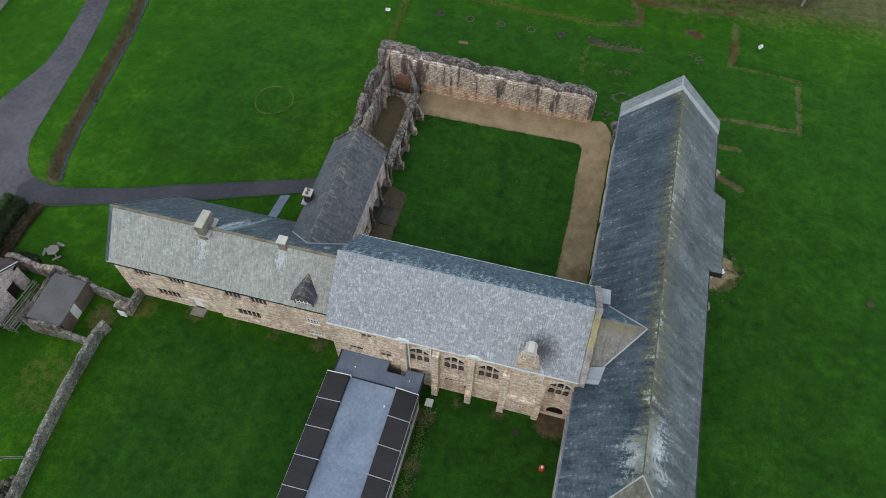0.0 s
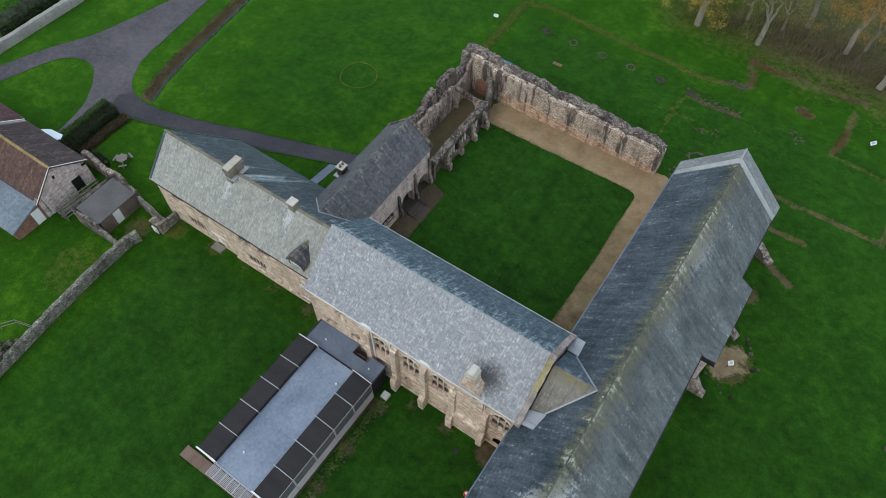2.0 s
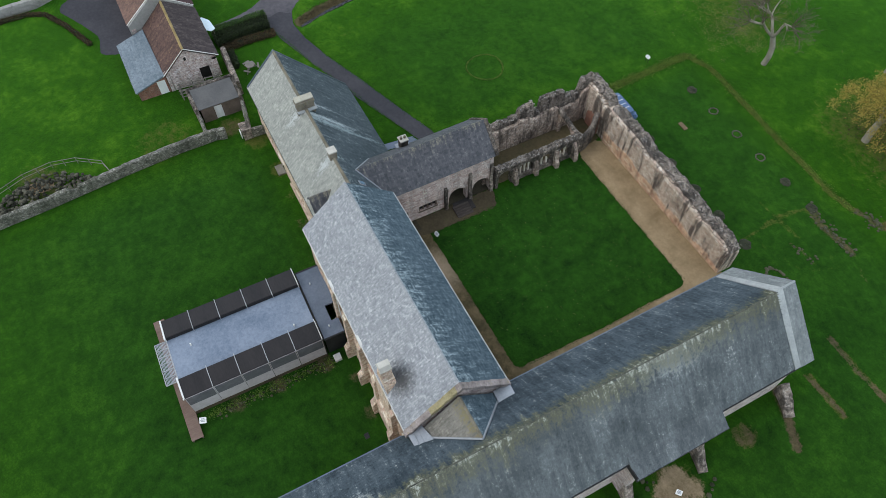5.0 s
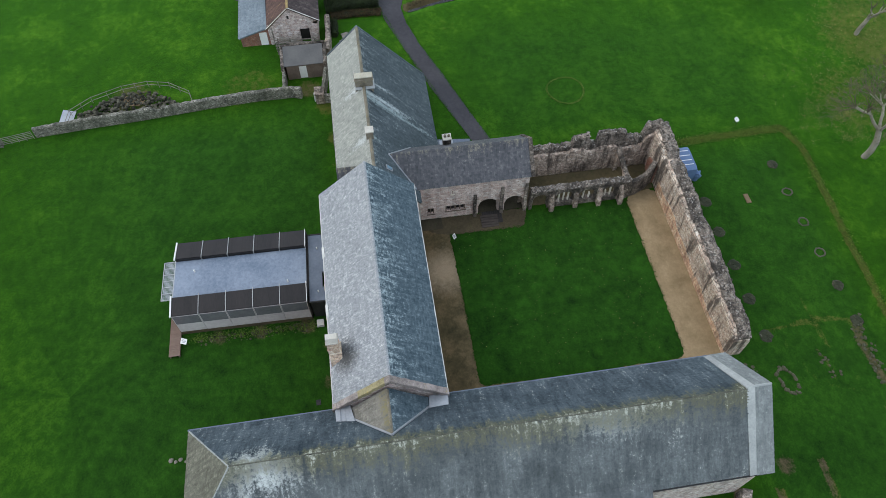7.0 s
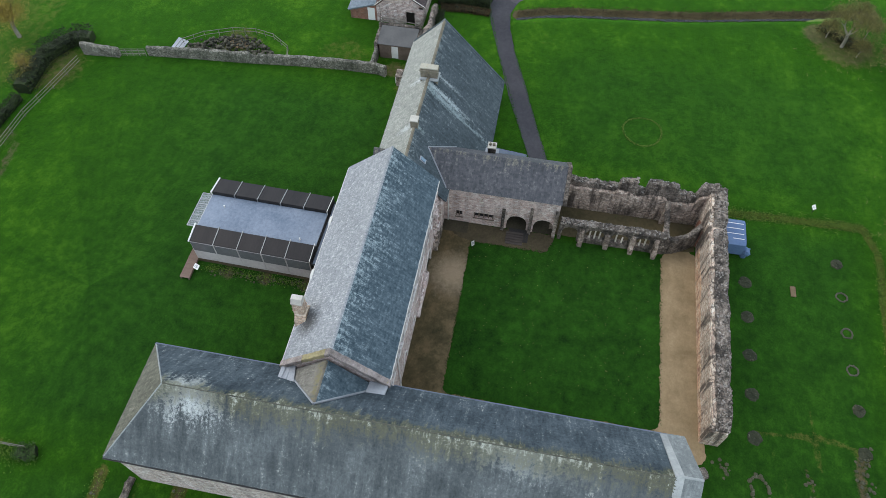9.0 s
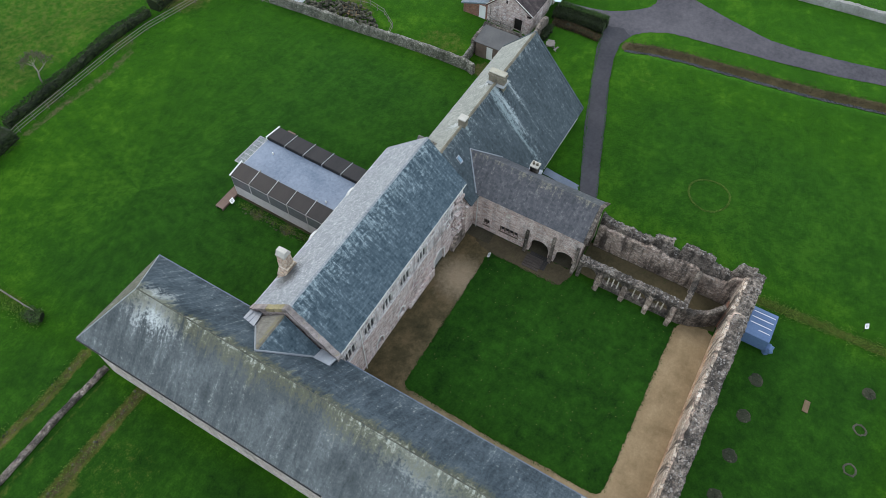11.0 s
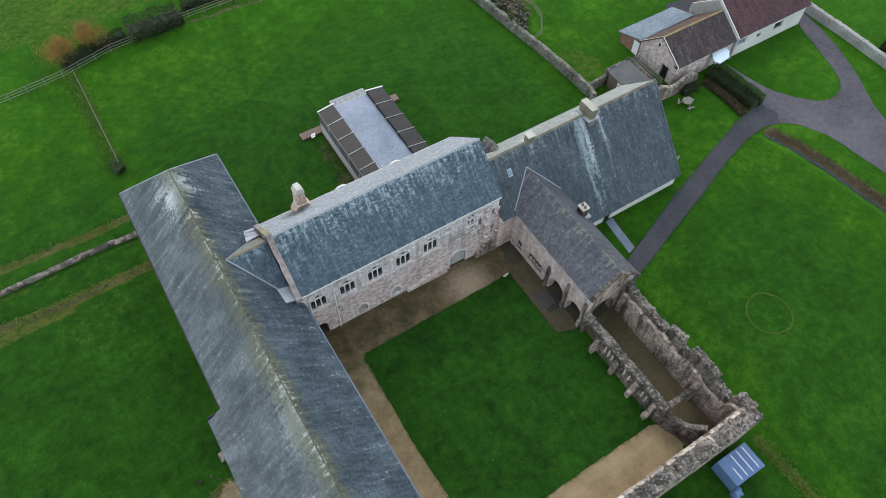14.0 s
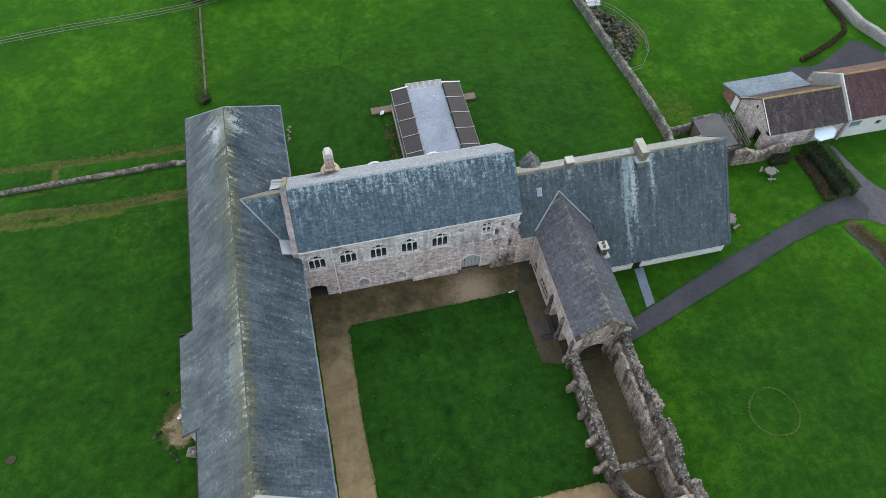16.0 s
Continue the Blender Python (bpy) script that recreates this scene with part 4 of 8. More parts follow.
def seg_dist(px, py, path):
    best = np.full(px.shape, 1e9)
    for (ax, ay), (bx, by) in zip(path, path[1:]):
        dx, dy = bx - ax, by - ay
        t = np.clip(((px - ax) * dx + (py - ay) * dy) / (dx * dx + dy * dy), 0, 1)
        best = np.minimum(best, np.hypot(px - ax - t * dx, py - ay - t * dy))
    return best


def build_ground():
    x0, x1, y0, y1, st = -92.0, 52.0, -44.0, 118.0, 0.45
    xs, ys = np.arange(x0, x1 + 0.01, st), np.arange(y0, y1 + 0.01, st)
    gx, gy = np.meshgrid(xs, ys)
    z = np.zeros_like(gx)
    rnd = np.random.RandomState(3)
    for k in range(14):
        wl_, an, ph = rnd.uniform(4, 18), rnd.uniform(0, math.tau), rnd.uniform(0, math.tau)
        z += 0.012 * np.sin((gx * math.cos(an) + gy * math.sin(an)) * math.tau / wl_ + ph)
    near = np.clip(np.minimum(np.minimum(gx - x0, x1 - gx), np.minimum(gy - y0, y1 - gy)) / 6, 0, 1)
    flat = np.clip((np.maximum(np.abs(gx + 8) - 30, np.abs(gy - 38) - 30)) / 8, 0, 1) * 0.2 + 0.1
    soil, dry, dimmed = np.zeros_like(gx), np.zeros_like(gx), np.zeros_like(gx)
    d = seg_dist(gx, gy, DITCH)
    z = z * flat - 0.42 * np.exp(-(d / 0.6) ** 2)
    d2 = seg_dist(gx, gy, [(a - 0.75, c) for a, c in DITCH])
    soil = np.maximum(soil, 0.85 * np.clip(1.8 - d2 / 0.6, 0, 1))
    for path, half, so, dr in FOOTINGS:
        d = seg_dist(gx, gy, path)
        k = np.clip(1.5 - d / half, 0, 1)
        z -= 0.10 * k * so
        soil, dry = np.maximum(soil, so * k), np.maximum(dry, dr * np.clip(1.8 - d / half, 0, 1))
    for sx, sy, r, so, dr in SPOTS:
        k = np.clip(1.6 - np.hypot(gx - sx, gy - sy) / r, 0, 1)
        soil, dry = np.maximum(soil, so * k), np.maximum(dry, dr * k)
    dry = np.maximum(dry, 0.16 * np.clip(2.6 - np.hypot(gx + 31.6, gy - 54.05), 0, 1))
    far = np.clip((gy - 76) / 10, 0, 1) * np.clip((gx + 16) / 12, 0, 1)
    dry = np.maximum(dry, 0.55 * far)
    # Field beyond the south fence: its sunlit yellow-green is painted with the dry tone.
    dry = np.maximum(dry, 0.46 * np.clip((-20.5 - gy) / 4, 0, 1))
    soil = np.maximum(soil, 0.62 * np.clip((gy - 80) / 8, 0, 1) * np.clip((gx - 2) / 6, 0, 1))
    # Darker mossy cloister turf; shade and steep-view dimming are also put into this green.
    dimmed = np.maximum(dimmed, np.clip((np.minimum(np.minimum(gx + 14.8, 5.2 - gx), np.minimum(gy - 36.2, 57.2 - gy))) / 0.8, 0, 1))
    dimmed = np.maximum(dimmed, 0.9 * np.clip((gx + 36) / 7, 0, 1) * np.clip((17 - gx) / 6, 0, 1) * np.clip((26 - gy) / 3, 0, 1) * np.clip((gy + 12) / 18, 0, 1))
    dimmed = np.maximum(dimmed, 0.75 * np.clip((gx - 17) / 2, 0, 1) * np.clip((44 - np.abs(gy - 40)) / 14, 0, 1))
    dimmed = np.maximum(dimmed, 0.80 * np.clip(np.minimum(gx + 22, 78 - gy) / 4, 0, 1) * np.clip((gy - 58) / 3, 0, 1))
    dimmed = np.maximum(dimmed, 0.66 * np.clip(np.minimum(gx + 48, -20 - gx) / 8, 0, 1) * np.clip(np.minimum(gy - 38, 84 - gy) / 10, 0, 1))
    sand = np.clip(1.25 - np.hypot((gx - 19.9) / 2.0, (gy - 43.4) / 2.3) + 0.16 * np.sin(1.9 * gx + 1.1 * gy) + 0.14 * np.sin(2.6 * gy - 1.3 * gx), 0, 0.85)
    z *= near
    soil, dry = soil * near, dry * near
    n, m = len(ys), len(xs)
    verts = np.stack([gx.ravel(), gy.ravel(), z.ravel()], 1)
    idx = np.arange(n * m).reshape(n, m)
    faces = np.stack([idx[:-1, :-1].ravel(), idx[:-1, 1:].ravel(), idx[1:, 1:].ravel(), idx[1:, :-1].ravel()], 1).tolist()
    big = 1500.0
    k = n * m
    X1, Y1 = xs[-1], ys[-1]
    outer = [(-big, -big), (X1, -big), (big, -big), (big, Y1), (big, big), (X1, big), (-big, big), (-big, Y1), (-big, y0), (x0, -big), (big, y0), (x0, big)]
    verts = np.concatenate([verts, [(a, b, 0) for a, b in outer]])
    c00, c10, c11, c01 = int(idx[0, 0]), int(idx[0, -1]), int(idx[-1, -1]), int(idx[-1, 0])
    o = lambda i: k + i
    faces += [(o(0), o(9), c00, o(8)), (o(9), o(1), c10, c00), (o(1), o(2), o(10), c10), (c10, o(10), o(3), c11), (c11, o(3), o(4), o(5)), (c01, c11, o(5), o(11)), (o(7), c01, o(11), o(6)), (o(8), c00, c01, o(7))]
    me = bpy.data.meshes.new("ground")
    me.from_pydata(verts.tolist(), [], faces)
    for nm, arr in (("soil", soil), ("dry", dry), ("dimmed", dimmed), ("sand", sand)):
        at = me.attributes.new(nm, "FLOAT", "POINT")
        at.data.foreach_set("value", np.concatenate([np.clip(arr.ravel(), 0, 1), np.zeros(len(outer))]).astype(np.float32))
    me.polygons.foreach_set("use_smooth", [True] * len(me.polygons))
    me.materials.append(GRASS_MAT)
    tagged(new("ground", me), "mown green lawns with bare trenches and a muddy ditch", "ground", kind="structure")


build_ground()


def pave(name, pts, z, mat, label, category, jitter=0.12, smooth=2, seed=1):
    s = sheet(pts, z, jitter, seed, smooth=smooth)
    ob = part(name, s, mat, None, tidy=False)
    return tagged(ob, label, category, kind="structure")


w = [(a + 0.22, c) for a, c in DITCH] + [(a - 0.25, c) for a, c in reversed(DITCH)]
pave("water_ditch", w, -0.28, WATER, "narrow dark water in a muddy ditch", "water", 0.12, 1, 17)
pave("water_duckweed", [(-55.3, 75.0), (-56.2, 74.9), (-57.4, 77.6), (-58.4, 80.4), (-57.3, 80.6), (-56.0, 77.8)], -0.27, DUCKWEED, "bright green duckweed on the ditch water", "water", 0.15, 1, 21)
pave("gravel_walk", [(-14.5, 56.35), (4.0, 56.5), (4.55, 56.0), (4.72, 47.0), (4.55, 37.2), (4.2, 36.9), (-11.7, 36.8), (-12.3, 34.0), (-13.6, 33.2), (-12, 32.9), (7.7, 32.9), (7.7, 58.6), (6.6, 60.6), (5.3, 60.4), (-14.6, 60.2), (-15.6, 58.8)], 0.030, MUD,
     "brown trodden gravel walks round the cloister lawn", "gravel path", 0.10, 1, 3)
pave("muddy_walk", [(-13.9, 32.4), (7.8, 32.4), (7.8, 34.0), (6.4, 35.2), (4.0, 36.6), (0.0, 36.8), (-8.0, 36.8), (-11.8, 36.8), (-13.5, 36.5), (-14.4, 35.0)], 0.036, MUD, "wet muddy earth walk along the refectory wall", "dirt path", 0.2, 2, 7)
pave("earth_strip", [(-14.8, 34.2), (-13.2, 34.4), (-12.5, 36.7), (-12.4, 44.6), (-13.6, 45.2), (-14.8, 45.3)], 0.042, STRIP, "dark leafy earth beside the lodging arches", "dirt path", 0.12, 1, 9)
pave("ruin_floor", [(-19.1, 45.4), (-15.0, 45.4), (-14.9, 56.2), (-15.4, 59.8), (-19.1, 60.0)], 0.036, RUIN_EARTH, "mossy earth floor between the ruined walls", "floor", 0.05, 0, 2)
pave("entrance_mud", [(5.6, 22.8), (7.6, 22.6), (7.7, 24.5), (5.4, 24.5)], 0.030, MUD, "bare reddish earth before a low arched doorway", "dirt path", 0.2, 2, 5)
pave("road", [(-21.0, 44.7), (-24.2, 43.6), (-30.4, 41.5), (-36.6, 39.5), (-42.8, 37.3), (-46.9, 36.2), (-50.0, 35.8), (-52.6, 36.6), (-54.2, 38.2), (-55.6, 40.8), (-56.2, 45.0), (-56.8, 50.0), (-57.4, 55.2), (-58.6, 62.0), (-62.0, 76.0), (-67.0, 96.0), (-69.6, 95.2), (-64.8, 75.6), (-62.0, 62.0), (-61.2, 56.5), (-61.1, 52.5), (-62.0, 49.0), (-62.7, 46.2), (-63.6, 43.2), (-64.4, 40.7), (-65.8, 38.2), (-67.4, 35.4), (-69.2, 31.0), (-70.3, 27.5), (-71.0, 23.5), (-70.9, 12.6), (-69.5, 12.6), (-69.4, 24.2), (-68.2, 25.2), (-66.9, 29.2), (-65.8, 32.2), (-64.8, 34.8), (-63.6, 36.2), (-62.2, 36.9), (-60.0, 37.0), (-57.9, 35.3), (-55.6, 32.1), (-54.8, 29.1), (-54.5, 26.0), (-53.8, 26.0), (-53.9, 29.2), (-53.8, 31.6), (-52.8, 33.2), (-51.0, 33.5), (-48.0, 33.8), (-42.0, 35.7), (-34.3, 38.1), (-29.3, 40.0), (-23.2, 42.3), (-21.0, 42.8)], 0.045, ASPHALT,
     "worn grey asphalt drive that forks on the lawn", "road", 0.08, 1, 4)
pave("road_patch", [(-20.8, 44.9), (-24.2, 43.8), (-30.4, 41.7), (-36.6, 39.7), (-42.5, 37.6), (-46.9, 36.4), (-50.2, 36.0), (-52.2, 36.6), (-53.3, 35.2), (-52.6, 32.9), (-51.2, 33.1), (-48.0, 33.6), (-43.5, 35.0), (-40.0, 36.1), (-34.3, 37.9), (-29.3, 39.8), (-23.2, 42.1), (-20.8, 42.6)], 0.052, ASPHALT_NEW, "darker relaid asphalt on the drive", "road", 0.05, 0, 8)
pave("yard", [(-54.6, 18.2), (-54.9, 14.6), (-55.7, 12.5), (-59.2, 13.2), (-62.5, 11.8), (-67.0, 9.4), (-68.4, 10.5), (-69.6, 12.6), (-69.6, 18.2)], 0.040, ASPHALT_NEW, "dark asphalt yard behind the barn", "road", 0.1, 1, 12)
pave("slab_path", [(-26.0, 36.9), (-25.0, 36.9), (-24.5, 41.4), (-25.5, 41.1)], 0.050, FELT_DARK, "grey paved path from the house door to the drive", "path", 0.03, 0, 13)


def profile(stops):
    """A height that runs straight from stop to stop."""
    def h(t):
        for (a, x), (c, y) in zip(stops, stops[1:]):
            if t <= c:
                return x + (y - x) * (t - a) / max(1e-6, c - a)
        return stops[-1][1]
    return h


# ---- the dormitory range ----
def dormitory():
    b = thing("dormitory_range", 12.25, 35, 0, "long stone dormitory range under a steep slate roof", "building")
    s = Shape()
    w = Wall((7.85, 13.3, 0), (0, 1, 0), (-1, 0, 0))
    # west wall with narrow lancets and a low arch
    holes = [(20.3, 21.7, 0.0, 2.3)] + [(24.0 + 3.1 * i, 24.5 + 3.1 * i, 4.2, 5.6) for i in range(6)] + [(25.0, 26.3, 0, 2.3), (31.4, 33.0, 0, 2.5), (37.0, 38.2, 0, 2.3)]
    w.slab(s, 43.0, 7.05, 0.9, holes)
    part("wall", s, STONE_PINK, b)
    for h in holes[1:7]:
        g = Shape()
        w.block(g, h[0], h[1], h[2], h[3], -0.5, -0.45)
        part("pane", g, GLASS, b)
    for h in (holes[0], *holes[7:]):
        g = Shape()
        w.arch(g, h[0], h[1], h[3] - 0.6, h[3], -0.5, -0.01)
        a = part("arch", g, ASHLAR, b)
        g = Shape()
        w.block(g, h[0], h[1], 0, h[3], -0.88, -0.8)
        part("door", g, DARK, b)
    s = Shape()
    w = Wall((16.95, 56.3, 0), (0, -1, 0), (1, 0, 0))
    w.slab(s, 43.0, 7.05, 0.9, [])
    part("wall", s, STONE_PINK, b)
    s = Shape()
    Wall((8.75, 13.3, 0), (1, 0, 0), (0, -1, 0)).slab(s, 7.3, 7.05, 0.9, [])
    part("wall", s, STONE_PINK, b)
    s = Shape()
    s.prism([(8.75, 56.3, 0), (16.05, 56.3, 0), (16.05, 56.3, 7.6), (12.25, 56.3, 11.6), (8.75, 56.3, 7.6)], (0, -0.9, 0))
    part("gable", s, STONE_PINK, b)
    e, r, hip, rx = 7.03, 12.02, 17.4, 12.42
    roof_slope(b, (7.57, 13.02, e), (7.57, 54.8, e), (rx, 54.8, r), (rx, hip, r), SLATE_D, seed=2)
    roof_slope(b, (17.24, 54.8, e), (17.24, 12.92, e), (rx, hip, r), (rx, 54.8, r), SLATE_E, seed=3)
    roof_slope(b, (17.24, 12.92, e), (7.57, 13.02, e), (rx, hip, r), (rx, hip, r), SLATE_H, seed=4)
    # raised north verge: a strip of lead and a narrow slated slope beyond it
    for x, m in ((7.57, SLATE_D), (17.30, SLATE_E)):
        ed = math.copysign(0.15, x - 12.4)
        roof_slope(b, (x + ed * 0.4, 55.25, e + 0.10), (x + ed * 0.4, 56.68, e + 0.10), (rx - 0.1, 56.5, r + 0.2), (rx - 0.1, 55.2, r + 0.2), SLATE_V, "verge", seed=5)
        s = Shape()
        s.prism([(x + ed * 0.4, 54.78, e + 0.03), (x + ed * 0.4, 55.25, e + 0.14), (rx - 0.1, 55.2, r + 0.25), (rx - 0.1, 54.6, r + 0.12)], (0, 0, -0.13))
        part("verge_flashing", s, LEAD_OLD, b)
    ridge_tiles(b, (rx, hip, r), (rx, 54.7, r), RIDGE, 0.05, 0.03)
    ridge_tiles(b, (rx - 0.1, 55.2, r + 0.2), (rx - 0.1, 56.5, r + 0.2), LEAD_OLD, 0.09, 0.08)
    ridge_tiles(b, (7.6, 13.05, e + 0.03), (rx, hip, r), LEAD_OLD, 0.07, 0.06)
    ridge_tiles(b, (17.21, 12.97, e + 0.03), (rx, hip, r), LEAD_OLD, 0.07, 0.06)
    for x, y0, y1 in ((17.34, 12.9, 38.2), (17.34, 47.2, 56.6), (7.46, 33.5, 56.6), (7.46, 12.9, 24.2)):
        s = Shape()
        s.prism([(x - 0.07, y0, e - 0.06), (x + 0.07, y0, e - 0.06), (x + 0.06, y0, e - 0.17), (x - 0.06, y0, e - 0.17)], (0, y1 - y0, 0))
        part("gutter", s, IRON if x > 12 else FELT_DARK, b)
    # catslide over the chapter house stump
    s = Shape()
    s.box(16.95, 46.2, 0, 18.1, 46.9, 6.2)
    s.box(16.95, 38.75, 0, 18.05, 39.45, 6.2)
    s.box(17.4, 39.45, 4.6, 18.0, 46.2, 6.2)
    part("porch_wall", s, STONE_PINK, b)
    roof_slope(b, (18.5, 47.15, 6.42), (18.5, 38.35, 6.42), (16.84, 38.35, 7.50), (16.84, 47.15, 7.50), SLATE_E, "porch_roof", seed=6)
    s = Shape()
    s.box(18.46, 38.3, 6.26, 18.6, 47.2, 6.38)
    part("gutter", s, IRON, b)
    s = Shape()
    s.box(16.9, 38.30, 6.3, 18.5, 38.40, 6.9)
    part("fascia", s, IRON, b)
    return b


dormitory()


# ---- the refectory range ----
def refectory():
    b = thing("refectory_range", -2.6, 28.8, 0, "two-storey stone refectory with traceried windows and a pale slate roof", "building")
    e, r, yr = 8.40, 12.30, 28.95
    x0, x1 = -13.2, 8.06
    S = Wall((x0 + 0.1, 24.62, 0), (1, 0, 0), (0, -1, 0))
    N = Wall((x0 + 0.1, 33.05, 0), (1, 0, 0), (0, 1, 0))
    ou = -(x0 + 0.1)
    big = [(-5.35, 1.9), (-2.35, 1.9), (0.6, 1.9), (6.5, 1.9)]
    south = [(c + ou - w / 2, c + ou + w / 2, 4.15, 7.05) for c, w in big]
    small = [(-9.9, 0.95, 6.4, 7.3, 2), (-11.05, 1.3, 3.5, 4.4, 2), (-8.4, 1.1, 3.4, 5.0, 2), (-2.8, 0.8, 1.5, 2.35, 2), (-1.25, 0.4, 0.6, 1.5, 1), (1.55, 0.6, 1.45, 1.95, 1), (4.35, 0.5, 1.2, 1.6, 1)]
    ssm = [(c + ou - w / 2, c + ou + w / 2, a, z) for c, w, a, z, n in small]
    arch = (6.75 + ou - 0.75, 6.75 + ou + 0.75, 0.0, 1.75)
    s = Shape()
    S.slab(s, x1 - x0 - 0.2, 8.30, 0.9, south + ssm + [arch])
    part("wall", s, STONE, b)
    s = Shape()
    S.arch(s, arch[0], arch[1], 0.95, 1.75, -0.6, -0.004)
    part("arch", s, ASHLAR, b)
    s = Shape()
    S.block(s, arch[0], arch[1], 0, 1.75, -0.86, -0.8)
    part("door", s, DARK, b)
    for q in south:
        win = mullion_window(b, S, *q, 3, STONE, "arch", transom=5.55, depth=0.22, bar=0.10)
        s = Shape()
        S.arch(s, q[0], q[1], 6.5, 7.05, -0.18, 0.004)
        part("window_head", s, STONE, win)
        hood(b, S, q[0] - 0.08, q[1] + 0.08, 6.3, 7.16, ASHLAR)
    for q, k in zip(ssm, small):
        mullion_window(b, S, *q, k[4], STONE, "arch" if k[2] > 3 else "square", depth=0.2, bar=0.06, transom=4.3 if k[0] == -8.4 else None)
    # north wall: five three-light windows over round doorways
    nb = [6.25, 3.35, 0.5, -2.45, -5.4]
    north = [(c + ou - 0.82, c + ou + 0.82, 4.95, 7.1) for c in nb]
    nsm = [(-9.95, 0.95, 5.85, 7.35, 2), (-8.5, 0.42, 4.62, 5.05, 1), (-10.3, 0.46, 4.62, 5.1, 1), (-7.4, 0.75, 6.75, 7.2, 1)]
    nhs = [(c + ou - w / 2, c + ou + w / 2, a, z) for c, w, a, z, n in nsm]
    doors = [(2.25, 1.0, 0.40, 1.85), (-1.45, 1.0, 0.40, 1.80), (-8.6, 1.9, 0.0, 2.35), (6.75, 1.7, 0.0, 2.15)]
    nds = [(c + ou - w / 2, c + ou + w / 2, a, z) for c, w, a, z in doors]
    s = Shape()
    cut = 4.68
    N.slab(s, x1 - x0 - 0.2, cut, 0.9, [(0.22, 0.85, 0.0, 1.3), (0.5, 0.9, 2.6, 3.9), (1.8, 2.2, 3.3, 4.2)] + nds + [(q[0], q[1], q[2], min(q[3], cut)) for q in nhs if q[2] < cut])
    part("wall", s, STONE_PINK, b)
    s = Shape()
    up = Wall((x0 + 0.1, 33.05, cut), (1, 0, 0), (0, 1, 0))
    sockets = [(0.3, 0.75, 5.7, 6.7), (1.9, 2.3, 5.1, 6.2), (1.5, 1.75, 6.6, 7.1), (2.7, 3.0, 4.75, 5.2)]
    up.slab(s, x1 - x0 - 0.2, 8.30 - cut, 0.9, [(q[0], q[1], max(0.0, q[2] - cut), q[3] - cut) for q in north + nhs + sockets])
    part("wall", s, PALE, b)
    for q in north:
        win = mullion_window(b, N, *q, 3, ASHLAR_N, "arch", depth=0.15, transom=6.40, bar=0.085)
        s = Shape()
        N.arch(s, q[0], q[1], 6.62, 7.1, -0.16, 0.004)
        part("window_head", s, ASHLAR_N, win)
        hood(b, N, q[0] - 0.06, q[1] + 0.06, 6.35, 7.18, PALE)
    for q, k in zip(nhs, nsm):
        mullion_window(b, N, *q, k[4], ASHLAR_N, "arch" if k[4] == 2 else "square", depth=0.25, transom=6.65 if k[4] == 2 else None)
    for q, d in zip(nds, doors):
        s = Shape()
        N.arch(s, q[0], q[1], q[3] - 0.6, q[3], -0.4, 0.03)
        part("arch", s, STONE_PINK, b)
        if d[0] < 5:
            hood(b, N, q[0] - 0.10, q[1] + 0.10, q[3] - 0.62, q[3] + 0.10, ASHLAR_N)
            for u in (q[0] - 0.14, q[1] + 0.02):
                s = Shape()
                N.block(s, u, u + 0.12, q[2], q[3] - 0.55, 0.002, 0.05)
                part("jamb", s, ASHLAR_N, b)
        s = Shape()
        if d[0] > 5:
            N.block(s, q[0], q[1], 0, q[3], -0.88, -0.8)
            part("door", s, DARK, b)
        else:
            k = 5 if d[1] > 1.5 else 4
            for i in range(k):
                a0 = q[0] + (q[1] - q[0]) * i / k
                N.block(s, a0 + 0.025, a0 + (q[1] - q[0]) / k - 0.025, q[2], q[3], -0.26, -0.20)
            door = part("door", s, GATE, b)
            s = Shape()
            for z in (q[2] + 0.25, q[3] - 0.75):
                N.block(s, q[0], q[1], z, z + 0.09, -0.30, -0.262)
            part("ledge", s, GATE, door)
            s = Shape()
            N.block(s, q[0], q[1], q[2], q[3], -0.6, -0.55)
            part("backing", s, DARK, b)
    # a low relieving arch of edge-set stones, and the dark hollow where a range met the wall
    rnd = random.Random(18)
    for i in range(26):
        a = (i + 0.5) / 26
        x, z = -0.6 - 6.3 * a, 1.40 + 0.85 * math.sin(math.pi * (a * 0.92 + 0.04)) + 0.25 * math.sin(math.pi * a * 2)
        s = Shape()
        N.block(s, x + ou - 0.11, x + ou + 0.11, z - 0.05, z + rnd.uniform(0.05, 0.11), 0.002, rnd.uniform(0.03, 0.08))
        part("arch_stone", s, STONE_PINK, b)
    for wl_, z0 in ((N, 4.62), (N, 2.35)):
        s = Shape()
        wl_.block(s, ou - 6.8 if z0 > 3 else ou - 8.0, ou + 5.0 if z0 > 3 else ou - 3.0, z0, z0 + 0.08, 0.002, 0.07)
        part("string_course", s, STONE_PINK, b)
    # broken masonry where a range was torn away
    rnd = random.Random(8)
    z = 0.0
    while z < 7.3:
        h = rnd.uniform(0.22, 0.42)
        for u0, u1, d in ((0.95, 1.65, 0.42), (1.65, 2.15, 0.22), (0.0, 0.45, 0.3)):
            if rnd.random() < (0.92 if u0 == 0.95 else 0.45):
                a, c = u0 + rnd.uniform(-0.15, 0.2), u1 + rnd.uniform(-0.25, 0.2)
                torn = Shape()
                N.block(torn, a, c, z, z + h - 0.02, 0.0, d * rnd.uniform(0.45, 1.3) * (1.35 - z / 9))
                part("broken_stone", torn, STONE_PINK, b)
        z += h
